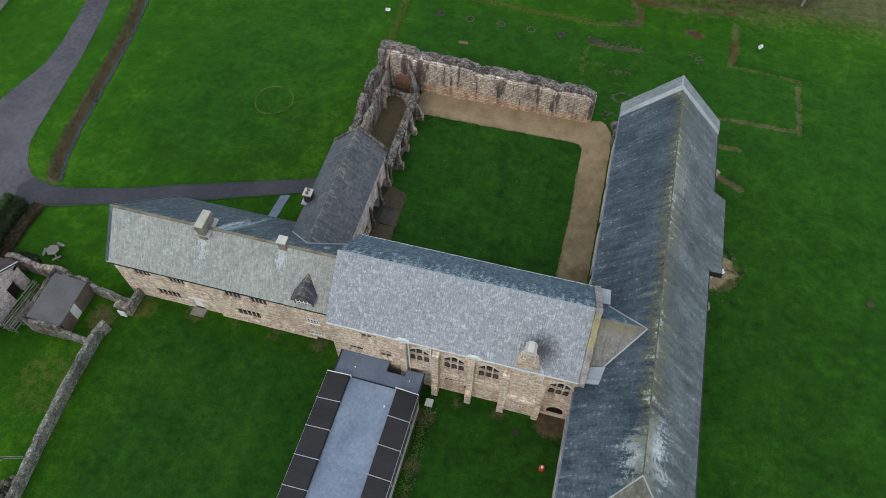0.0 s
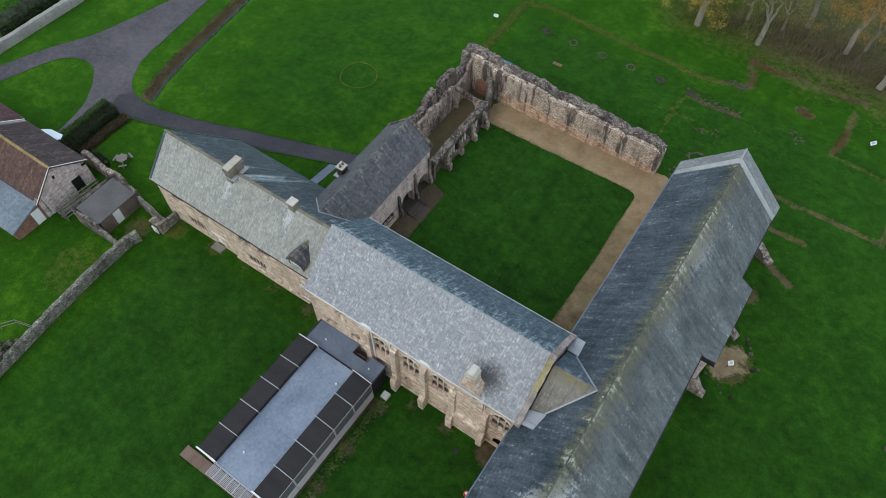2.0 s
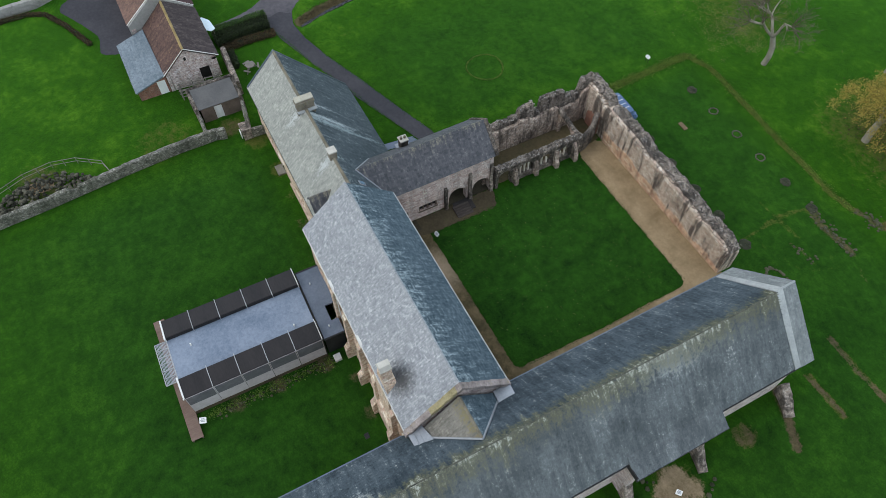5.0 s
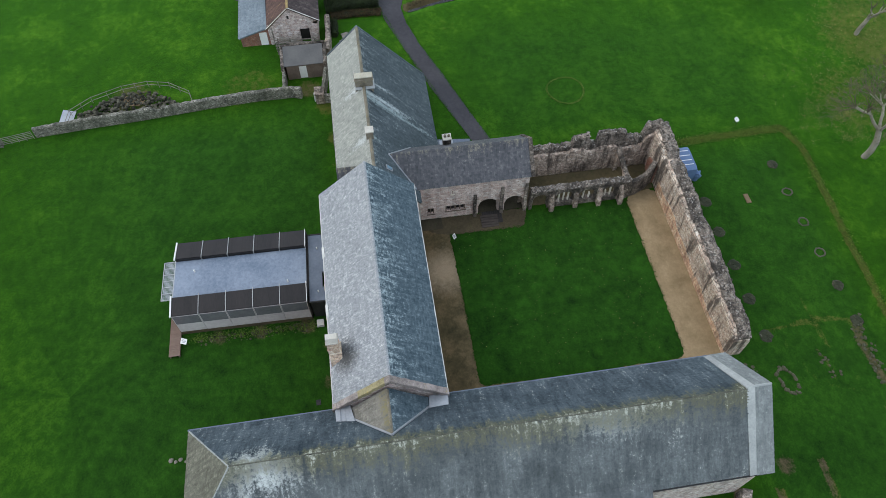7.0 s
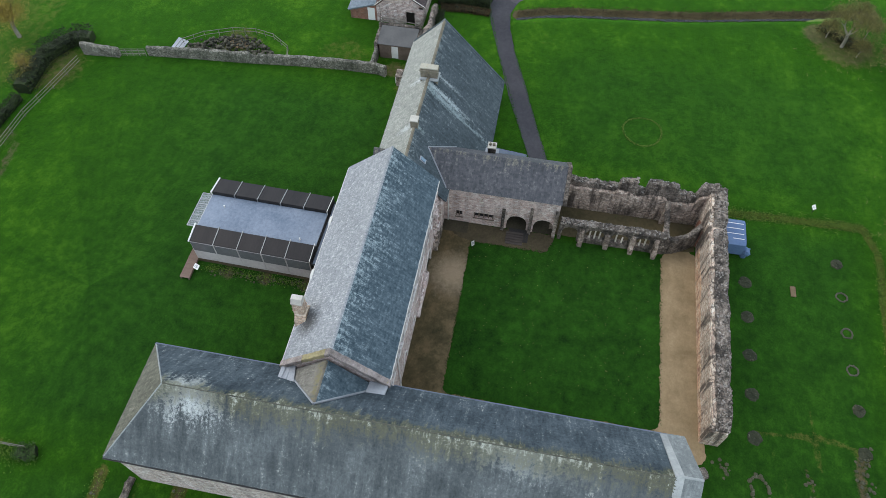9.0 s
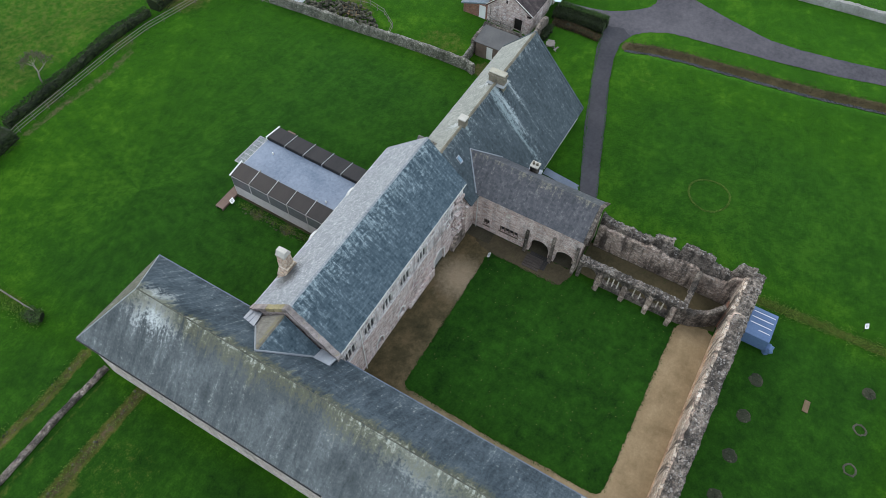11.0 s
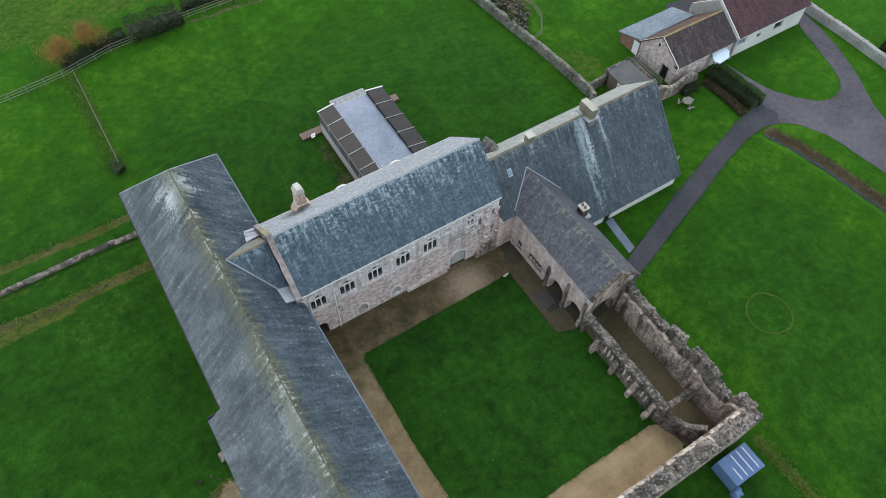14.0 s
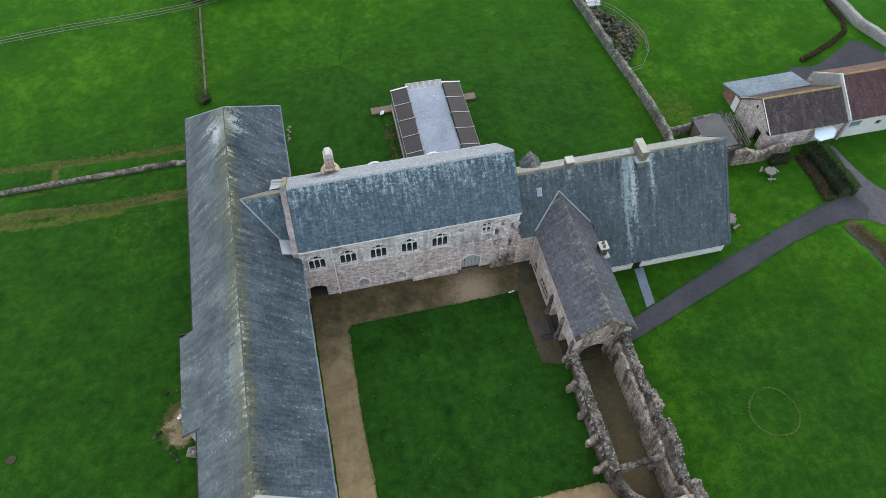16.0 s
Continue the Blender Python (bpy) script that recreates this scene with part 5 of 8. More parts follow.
    part("torn_masonry", rubble_wall("t", [(-12.95, 33.3), (-11.2, 33.25), (-10.6, 33.2)], 0.6, profile([(0, 1.5), (0.4, 1.9), (0.7, 1.0), (1, 0.3)]), FACING, 71, rise=0.3, rough=0.16, step=0.12), FACING, b, tidy=False)
    part("bench_wall", rubble_wall("t3", [(-7.2, 33.2), (-2.6, 33.15)], 0.35, profile([(0, 1.3), (0.2, 1.0), (0.7, 0.8), (1, 0.3)]), RUBBLE, 73, rise=0.1, rough=0.06, step=0.2), STONE_PINK, b, tidy=False)
    s = Shape()
    S.block(s, 0.0, x1 - x0 - 0.2, 0.0, 0.55, 0.002, 0.16)
    S.block(s, ou - 7.6, x1 - x0 - 0.2, 2.9, 3.02, 0.002, 0.09)
    part("plinth", s, STONE, b)
    # gables
    for xa, th in ((x0 + 0.1, 0.9), (x1 - 0.1, -0.9)):
        s = Shape()
        s.prism([(xa, 25.52, 0), (xa, 32.15, 0), (xa, 32.15, 9.0), (xa, yr, r - 0.3), (xa, 25.52, 9.0)], (th, 0, 0))
        part("gable", s, STONE_PINK, b)
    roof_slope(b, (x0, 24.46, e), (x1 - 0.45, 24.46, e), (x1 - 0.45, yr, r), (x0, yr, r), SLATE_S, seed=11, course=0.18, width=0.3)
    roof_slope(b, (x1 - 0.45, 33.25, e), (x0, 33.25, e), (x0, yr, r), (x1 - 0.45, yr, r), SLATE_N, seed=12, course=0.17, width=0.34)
    ridge_tiles(b, (x0, yr, r), (x1 - 0.45, yr, r), SLATE_S, 0.15, 0.12)
    for y, z in ((24.40, e), (33.31, e)):
        s = Shape()
        s.box(x0 + 0.1, y - 0.07, z - 0.15, x1 - 0.3, y + 0.07, z - 0.03)
        part("gutter", s, LIME, b)
    # the east gable's coping, above the link roof
    xa = x1 - 0.45
    rnd = random.Random(2)
    for (ya, za), (yb, zb) in (((24.3, e + 0.05), (yr, r + 0.28)), ((33.4, e + 0.05), (yr, r + 0.28))):
        k = 13
        for i in range(k):
            a, c = i / k, (i + 0.99) / k
            h = rnd.uniform(-0.04, 0.03)
            s = Shape()
            p = [(xa + 0.003, ya + (yb - ya) * a, za + (zb - za) * a - 0.5), (xa + 0.003, ya + (yb - ya) * c, za + (zb - za) * c - 0.5), (xa + 0.003, ya + (yb - ya) * c, za + (zb - za) * c + h), (xa + 0.003, ya + (yb - ya) * a, za + (zb - za) * a + h)]
            off = rnd.uniform(0.0, 0.03)
            s.prism([(q[0] + off, q[1], q[2]) for q in p], (0.50 + rnd.uniform(-0.04, 0.03), 0, 0))
            part("coping_stone", s, COPE_LICHEN if ya < 28 and 5 < i < 12 else COPE, b)
    # buttresses and pipes
    for u, w_, base, top, foot in ((-6.65, 0.55, 1.9, 7.6, 0.75), (-3.85, 0.55, 1.7, 7.5, 0.95), (-0.85, 0.55, 1.7, 7.5, 0.95), (2.1, 0.6, 1.9, 7.0, 1.0), (5.15, 0.55, 1.8, 6.4, 0.9)):
        buttress(b, S, u + ou, w_, base, top, foot)
    s = Shape()
    S.block(s, ou + 2.35, ou + 4.9, 0, 2.6, 0.004, 0.62)
    s.prism([S.p(ou + 2.35, 2.6, 0.62), S.p(ou + 4.9, 2.6, 0.62), S.p(ou + 4.9, 3.1, 0.30), S.p(ou + 2.35, 3.1, 0.30)], (0, 0.25, 0))
    S.block(s, ou + 2.35, ou + 4.9, 3.1, 8.2, 0.004, 0.30)
    breast = part("chimney_breast", s, STONE, b)
    s = Shape()
    s.prism([(2.45, 24.5, 8.3), (4.55, 24.5, 8.3), (4.35, 24.5, 9.1), (3.95, 24.5, 9.7), (3.0, 24.5, 9.7), (2.65, 24.5, 9.1)], (0, 0.95, 0))
    s.prism([(2.98, 24.46, 9.3), (3.98, 24.46, 9.3), (3.86, 24.46, 11.2), (3.08, 24.46, 11.2)], (0, 0.86, 0))
    s.box(3.02, 24.42, 10.15, 3.94, 25.36, 10.3)
    ch = part("chimney", s, STONE, b)
    s = Shape()
    s.box(3.02, 24.40, 11.20, 3.92, 25.38, 11.32)
    s.prism([(3.06, 24.44, 11.32), (3.88, 24.44, 11.32), (3.70, 24.44, 11.75), (3.24, 24.44, 11.75)], (0, 0.90, 0))
    part("chimney_cap", s, CAP, ch)
    for wl_, us, top in ((S, (-6.2, -4.3, 4.95), 8.2), (N, (4.75,), 8.2)):
        for u in us:
            s = Shape()
            s.tube(wl_.p(u + ou, 0.05, 0.12), wl_.p(u + ou, top, 0.12), 0.055)
            part("downpipe", s, WHITE, b)
    for u in (-6.6, -0.75):
        s = Shape()
        arc = [(u + ou - 0.62, 8.20), (u + ou - 0.55, 8.42), (u + ou - 0.25, 8.60), (u + ou + 0.25, 8.60), (u + ou + 0.55, 8.42), (u + ou + 0.62, 8.20)]
        s.prism([S.p(a, z, 0.10) for a, z in arc], (0, -0.22, 0))
        part("parapet_head", s, LIME, b)
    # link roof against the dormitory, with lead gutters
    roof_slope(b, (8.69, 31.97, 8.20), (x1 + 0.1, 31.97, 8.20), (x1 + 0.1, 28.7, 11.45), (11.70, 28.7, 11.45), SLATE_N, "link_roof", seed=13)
    roof_slope(b, (x1 + 0.1, 25.43, 8.20), (8.69, 25.43, 8.20), (11.70, 28.7, 11.45), (x1 + 0.1, 28.7, 11.45), SLATE_K, "link_roof", seed=14)
    for a, c in (((x1 + 0.2, 28.7, 11.47), (11.70, 28.7, 11.47)),):
        ridge_tiles(b, a, c, COPING, 0.12, 0.1)
    for a, c in (((8.69, 31.97, 8.25), (11.72, 28.7, 11.5)), ((8.69, 25.43, 8.25), (11.72, 28.7, 11.5))):
        s = Shape()
        s.tube(a, c, 0.09, n=5)
        part("valley_lead", s, LEAD, b)
    s = Shape()
    s.prism([(x1, 31.8, 8.55), (9.1, 31.7, 8.75), (9.0, 33.2, 8.62), (x1, 33.3, 8.42)], (0, 0, -0.2))
    part("lead_gutter", s, LEAD, b)
    s = Shape()
    s.prism([(x1 - 0.2, 24.5, 8.45), (9.1, 24.55, 8.68), (9.4, 26.0, 9.0), (x1 - 0.1, 25.7, 8.72)], (0, 0, -0.2))
    g = part("lead_gutter", s, LEAD, b)
    for y in (24.9, 25.3):
        s = Shape()
        s.tube((x1, y, 8.62), (9.25, y, 8.88), 0.035, n=5)
        part("lead_roll", s, LEAD, g)
    return b


refectory()


# ---- the farmhouse range to the west ----
def west_house():
    b = thing("west_house", -24, 30, 0, "long stone house with mullioned windows under a catslide slate roof", "building")
    x0, x1, yr, r = -35.0, -13.2, 29.8, 9.78
    S = Wall((x0 + 0.15, 26.42, 0), (1, 0, 0), (0, -1, 0))
    ou = -(x0 + 0.15)
    ups = [(-32.2, 1.7, 4.2, 5.35, 4), (-28.8, 1.6, 4.15, 5.3, 4), (-23.3, 1.6, 4.1, 5.25, 4), (-20.8, 1.6, 4.05, 5.2, 4)]
    lows = [(-30.55, 2.4, 1.0, 2.3, 5), (-22.45, 2.3, 0.85, 2.15, 5)]
    hs = [(c + ou - w / 2, c + ou + w / 2, a, z) for c, w, a, z, n in ups + lows]
    door = (-27.8 + ou - 0.5, -27.8 + ou + 0.5, 0.0, 1.95)
    wh = [(-15.9 + ou - 0.6, -15.9 + ou + 0.6, 2.85, 3.85), (-15.8 + ou - 0.75, -15.8 + ou + 0.75, 0.6, 1.3)]
    s = Shape()
    S.slab(s, x1 - x0 - 0.15, 6.15, 0.7, hs + [door] + wh)
    part("wall", s, STONE, b)
    for q, k in zip(hs, ups + lows):
        mullion_window(b, S, *q, k[4], STONE, "square", depth=0.10, bar=0.06)
    for q in wh:
        mullion_window(b, S, *q, 4, WHITE, "square", depth=0.12, transom=(q[2] + q[3]) / 2)
    s = Shape()
    S.block(s, *door, -0.22, -0.16)
    part("door", s, WHITE, b)
    s = Shape()
    S.block(s, door[0] - 0.15, door[1] + 0.9, 2.0, 2.10, 0.002, 0.14)
    part("door_hood", s, ASHLAR, b)
    s = Shape()
    S.block(s, 9.5, 19.0, 0.0, 0.35, 0.002, 0.22)
    part("plinth", s, STONE, b)
    N = Wall((x0 + 0.15, 36.75, 0), (1, 0, 0), (0, 1, 0))
    nh = [(-33.1, 0.9), (-28.7, 1.3), (-26.4, 0.9), (-23.6, 1.1)]
    nq = [(c + ou - w / 2, c + ou + w / 2, 0.75, 1.45) for c, w in nh]
    nd = (-25.2 + ou - 0.45, -25.2 + ou + 0.45, 0.0, 1.85)
    s = Shape()
    N.slab(s, 14.6, 1.9, 0.5, nq + [nd])
    part("wall", s, LIME, b)
    for q in nq:
        mullion_window(b, N, *q, 2, WHITE, "square", depth=0.12)
    s = Shape()
    N.block(s, *nd, -0.2, -0.15)
    part("door", s, IRON, b)
    s = Shape()
    s.prism([(x0 + 0.15, 27.12, 0), (x0 + 0.15, 36.25, 0), (x0 + 0.15, 36.25, 2.5), (x0 + 0.15, yr, r - 0.2), (x0 + 0.15, 27.12, 6.9)], (0.7, 0, 0))
    part("gable", s, STONE, b)
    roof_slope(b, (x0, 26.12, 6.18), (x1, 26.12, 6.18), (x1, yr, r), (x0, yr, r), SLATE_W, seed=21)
    zc = 5.2
    yc = yr + (r - zc) / 1.093
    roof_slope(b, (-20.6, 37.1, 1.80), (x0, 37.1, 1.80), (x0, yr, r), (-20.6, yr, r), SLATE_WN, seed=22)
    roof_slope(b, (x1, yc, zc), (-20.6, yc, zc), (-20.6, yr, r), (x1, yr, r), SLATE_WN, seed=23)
    ridge_tiles(b, (x0, yr, r), (x1, yr, r), COPING, 0.16, 0.14)
    s = Shape()
    s.box(x0 + 0.1, 26.02, 6.0, x1 - 0.2, 26.12, 6.12)
    part("gutter", s, IRON, b)
    s = Shape()
    for ya, za, yb, zb in ((26.12, 6.2, yr, r + 0.02), (37.1, 1.82, yr, r + 0.02)):
        s.prism([(x0 - 0.04, ya, za), (x0 - 0.04, yb, zb), (x0 - 0.04, yb, zb + 0.1), (x0 - 0.04, ya, za + 0.1)], (0.25, 0, 0))
    part("verge", s, SLATE_WN, b)
    # chimneys
    s = Shape()
    s.box(-26.25, 28.95, 8.6, -25.55, 30.75, 10.45)
    s.box(-26.33, 28.87, 10.45, -25.47, 30.83, 10.60)
    s.box(-26.22, 28.98, 10.60, -25.58, 30.72, 10.80)
    c = part("chimney", s, COPING, b)
    s = Shape()
    s.box(-26.27, 28.92, 10.80, -25.53, 30.78, 10.90)
    part("chimney_cap", s, CAP_MOSSY, c)
    s = Shape()
    s.box(-26.6, 28.9, 9.55, -25.2, 30.9, 9.66)
    part("flashing", s, LEAD_OLD, c)
    s = Shape()
    s.box(-19.02, 29.42, 9.0, -18.33, 30.13, 10.45)
    c = part("chimney", s, COPING, b)
    s = Shape()
    s.box(-19.08, 29.36, 10.45, -18.27, 30.19, 10.58)
    part("chimney_cap", s, CAP, c)
    # gabled dormer
    d = Wall((-16.95, 26.3, 0), (1, 0, 0), (0, -1, 0))
    s = Shape()
    d.block(s, 0.0, 0.12, 6.1, 7.3, -0.15, 0.0)
    d.block(s, 1.58, 1.7, 6.1, 7.3, -0.15, 0.0)
    d.block(s, 0.12, 1.58, 7.18, 7.3, -0.15, 0.0)
    s.prism([d.p(0, 7.3), d.p(1.7, 7.3), d.p(0.85, 8.32)], (0, 0.15, 0))
    s.prism([d.p(0.0, 6.1, -0.15), d.p(0.0, 7.3, -0.15), d.p(0.0, 7.3, -1.3)], (0.12, 0, 0))
    s.prism([d.p(1.58, 6.1, -0.15), d.p(1.58, 7.3, -0.15), d.p(1.58, 7.3, -1.3)], (0.12, 0, 0))
    dm = part("dormer", s, TIMBER, b)
    mullion_window(dm, d, 0.12, 1.58, 6.25, 7.18, 4, WHITE, "square", depth=0.05, transom=6.7)
    roof_slope(dm, (-17.1, 26.15, 7.22), (-17.1, 27.5, 7.22), (-16.1, 28.7, 8.42), (-16.1, 26.15, 8.42), SLATE_B, "dormer_roof", seed=24)
    roof_slope(dm, (-15.1, 27.5, 7.22), (-15.1, 26.15, 7.22), (-16.1, 26.15, 8.42), (-16.1, 28.9, 8.42), SLATE_B, "dormer_roof", seed=25)
    # rooflights in the rear slope
    for x, y in ((-15.75, 30.95),):
        z = r - (y - yr) * 1.093
        s = Shape()
        s.prism([(x, y, z + 0.06), (x + 0.5, y, z + 0.06), (x + 0.5, y + 0.55, z - 0.54), (x, y + 0.55, z - 0.54)], (0, 0.04, 0.05))
        w = part("rooflight", s, LEAD, b)
        s = Shape()
        s.prism([(x + 0.08, y + 0.1, z + 0.03), (x + 0.42, y + 0.1, z + 0.03), (x + 0.42, y + 0.5, z - 0.41), (x + 0.08, y + 0.5, z - 0.41)], (0, 0.05, 0.06))
        part("pane", s, TARP_GLASS, w)
    return b


west_house()


# ---- the lodging block beside the cloister ----
def lodging():
    b = thing("lodging_block", -17.4, 39, 0, "stone lodging over round arches with a dark lichened slate roof", "building")
    xr, r, ye = -17.42, 8.05, 45.5
    E = Wall((-14.85, 33.1, 0), (0, 1, 0), (1, 0, 0))
    oy = -33.1
    win = [(35.1 + oy - 0.35, 35.1 + oy + 0.35, 0.9, 1.85, 2), (37.7 + oy - 1.05, 37.7 + oy + 1.05, 1.1, 1.95, 4), (37.4 + oy - 0.15, 37.4 + oy + 0.15, 3.9, 4.35, 1)]
    ar = [(41.2 + oy - 1.05, 41.2 + oy + 1.05, 0.0, 2.35), (44.0 + oy - 1.05, 44.0 + oy + 1.05, 0.0, 2.35)]
    s = Shape()
    E.slab(s, 12.25, 5.55, 0.7, [w[:4] for w in win] + ar)
    part("wall", s, LODGE, b)
    for w in win:
        mullion_window(b, E, *w[:4], w[4], TIMBER if w[4] > 1 else ASHLAR, "square", depth=0.25)
    for q in ar:
        s = Shape()
        E.arch(s, q[0], q[1], 1.3, 2.35, -0.6, 0.01)
        part("arch", s, LODGE, b)
    for y, top, foot in ((39.75, 3.3, 0.40), (42.6, 4.1, 0.42), (45.15, 4.2, 0.42)):
        buttress(b, E, y + oy, 0.34, 1.0, top, foot, RUBBLE if y < 40 else FACING)
    W = Wall((-20.1, 33.7, 0), (0, 1, 0), (-1, 0, 0))
    s = Shape()
    W.slab(s, 11.65, 5.45, 0.7, [(6.0, 7.2, 0.0, 2.0)])
    part("wall", s, LODGE, b)
    s = Shape()
    W.block(s, 6.0, 7.2, 0, 2.0, -0.5, -0.42)
    part("door", s, DARK, b)
    N = Wall((-20.1, 45.35, 0), (1, 0, 0), (0, 1, 0))
    s = Shape()
    NN = Wall((-19.38, 45.35, 0), (1, 0, 0), (0, 1, 0))
    NN.slab(s, 3.80, 5.6, 0.7, [(0.9, 3.6, 0.0, 3.1), (0.8, 1.3, 4.3, 4.9)])
    s.prism([N.p(0, 5.6), N.p(5.25, 5.6), N.p(2.66, 7.95)], (0, -0.7, 0))
    part("gable", s, FACE_PALE, b)
    s = Shape()
    NN.arch(s, 0.9, 3.6, 1.6, 3.1, -0.6, 0.02)
    part("arch", s, FACE_PALE, b)
    # inside, the walk behind the arches
    s = Shape()
    s.box(-19.3, 39.2, 0.0, -15.6, 39.5, 5.2)
    s.box(-19.35, 39.5, 3.2, -15.6, 44.6, 3.4)
    part("inner_wall", s, RUBBLE, b)
    roof_slope(b, (-14.66, 33.75, 5.48), (-14.66, ye, 5.48), (xr, ye, r), (xr, 31.4, r), SLATE_B, seed=31)
    roof_slope(b, (-20.28, ye, 5.42), (-20.28, 33.8, 5.42), (xr, 31.4, r), (xr, ye, r), SLATE_B, seed=32)
    ridge_tiles(b, (xr, 31.5, r), (xr, ye, r), SLATE_B, 0.15, 0.12)
    for a, c in (((-14.66, 33.72, 5.56), (xr, 31.38, 8.12)), ((-20.28, 33.78, 5.5), (xr, 31.38, 8.12))):
        s = Shape()
        s.tube(a, c, 0.08, n=5)
        part("valley_lead", s, LEAD, b)
    for xa, za in ((-14.6, 5.5), (-20.34, 5.44)):
        k = 8
        for i in range(k):
            a, c = i / k, (i + 0.95) / k
            s = Shape()
            s.prism([(xa + (xr - xa) * a, ye - 0.1, za + (r - za) * a - 0.05), (xa + (xr - xa) * c, ye - 0.1, za + (r - za) * c - 0.05), (xa + (xr - xa) * c, ye - 0.1, za + (r - za) * c + 0.12), (xa + (xr - xa) * a, ye - 0.1, za + (r - za) * a + 0.12)], (0, 0.4, 0))
            part("coping_stone", s, RUBBLE, b)
    s = Shape()
    s.box(-20.3, 37.15, 4.6, -19.55, 37.95, 6.8)
    c = part("chimney", s, RUBBLE, b)
    s = Shape()
    s.box(-20.34, 37.1, 6.8, -19.5, 38.0, 6.95)
    part("chimney_cap", s, CAP, c)
    for y in (37.35, 37.75):
        s = Shape()
        s.tube((-19.93, y, 6.95), (-19.93, y, 7.2), 0.14, 0.12, 8)
        part("chimney_pot", s, COPING, c)
    s = Shape()
    s.box(-20.6, 36.85, 5.55, -19.3, 38.25, 5.72)
    part("flashing", s, LEAD, c)
    s = Shape()
    s.tube((-14.72, 33.95, 0.1), (-14.72, 33.95, 5.4), 0.055)
    part("downpipe", s, LIME, b)
    # low link between the lodging and the refectory
    s = Shape()
    s.box(-14.85, 32.6, 0.0, -13.1, 33.5, 4.6)
    s.prism([(-14.8, 32.5, 5.3), (-13.1, 32.5, 5.3), (-13.1, 33.7, 4.7), (-14.8, 33.7, 4.7)], (0, 0, -0.15))
    part("link_wall", s, LODGE, b)
    return b


lodging()

b = thing("boarded_ramp", -13.8, 41.6, 0, "dark boarded ramp laid before a round archway", "ramp")
for i in range(9):
    s = Shape()
    y = 40.52 + 0.235 * i
    s.prism([(-14.78, y, 0.20), (-13.3, y, 0.05), (-13.3, y + 0.215, 0.05), (-14.78, y + 0.215, 0.20)], (0, 0, 0.05))
    part("board", s, RAMP, b)
for x, z in ((-14.5, 0.17), (-13.6, 0.08)):
    s = Shape()
    s.box(x, 40.5, 0.02, x + 0.1, 42.62, z)
    part("bearer", s, RAMP, b)

for nm, q, lab in (("floor_dormitory", (7.9, 13.4, 16.9, 56.2), "dark earth floor inside the dormitory range"), ("floor_refectory", (-13.0, 24.7, 7.84, 33.0), "dark earth floor inside the refectory range"), ("floor_house", (-34.1, 27.2, -13.4, 36.2), "dark floor inside the house"), ("floor_lodging", (-19.4, 36.3, -14.86, 45.3), "dark mossy floor of the walk under the arches")):
    s = Shape()
    s.box(q[0], q[1], -0.1, q[2], q[3], 0.06)
    tagged(part(nm, s, PAVING, None), lab, "floor", kind="structure")


# ---- ruins round the cloister ----
b = thing("ruined_nave_wall", -6.5, 60.6, 0, "tall broken sandstone nave wall with a ragged lichened top", "ruined wall")
NAVE_TOP = profile([(0, 5.5), (0.09, 5.4), (0.13, 5.2), (0.16, 4.6), (0.19, 4.9), (0.36, 4.8), (0.43, 4.6), (0.46, 4.2), (0.50, 4.5), (0.70, 4.3), (0.80, 4.1), (0.82, 3.6), (0.85, 4.1), (0.95, 4.0), (1, 3.3)])
part("facing", rubble_wall("f", [(-19.9, 60.72), (-17.0, 60.72), (5.0, 60.72)], 1.62, lambda t: NAVE_TOP(t) - 0.25, NAVE, 3, rough=0.045, rise=0.10, step=0.18), NAVE, b, tidy=False)
cap = rubble_wall("c", [(-19.8, 60.92), (-17.0, 60.92), (4.9, 60.92)], 1.22, lambda t: 0.26, RUBBLE, 13, rough=0.14, rise=0.30, step=0.16)
nave_crest = [(x, y, h - 0.26 + NAVE_TOP(min(1, max(0, (x + 19.3) / 24.3))), sx, sy) for x, y, h, sx, sy in cap.crest]
cap.v = [(x, y, z - 0.26 + NAVE_TOP(min(1, max(0, (x + 19.3) / 24.3)))) for x, y, z in cap.v]
part("rubble_top", cap, RUBBLE, b, tidy=False)
part("top_stones", crown_stones(nave_crest, 900, 31), TOPSTONE, b, kind="stuff", tidy=False)
low = profile([(0, 1.9), (0.10, 1.7), (0.20, 2.1), (0.34, 1.5), (0.42, 1.7), (0.55, 1.1), (0.66, 1.4), (0.78, 0.9), (0.9, 1.2), (1, 0.7)])
part("lower_facing", rubble_wall("l", [(-14.9, 60.68), (4.9, 60.68)], 1.62, low, NAVE_LOW, 6, rough=0.045, rise=0.16, step=0.18), NAVE_LOW, b, tidy=False)
part("brick_patch", rubble_wall("b", [(-18.25, 59.84), (-16.1, 59.84)], 0.16, profile([(0, 1.9), (0.3, 2.3), (0.7, 2.2), (1, 2.5)]), BRICK, 8, rough=0.03, rise=0.2, step=0.15), BRICK, b, tidy=False)
s = rubble_wall("ruined_west_wall", [(-19.58, 45.6), (-19.58, 60.6)], 0.72, profile([(0, 4.6), (0.04, 4.1), (0.36, 3.95), (0.372, 5.0), (0.48, 5.1), (0.49, 3.8), (0.545, 3.8), (0.555, 5.2), (0.75, 5.2), (0.762, 4.3), (0.88, 4.2), (0.90, 5.8), (1, 6.0)]), RUBBLE, 5, rough=0.17, step=0.12, batter=0.08)
west_crest = s.crest
ruin = solid("ruined_west_wall", s, RUBBLE, "jagged dark rubble wall with broken stumps along its top", "ruined wall", tidy=False)
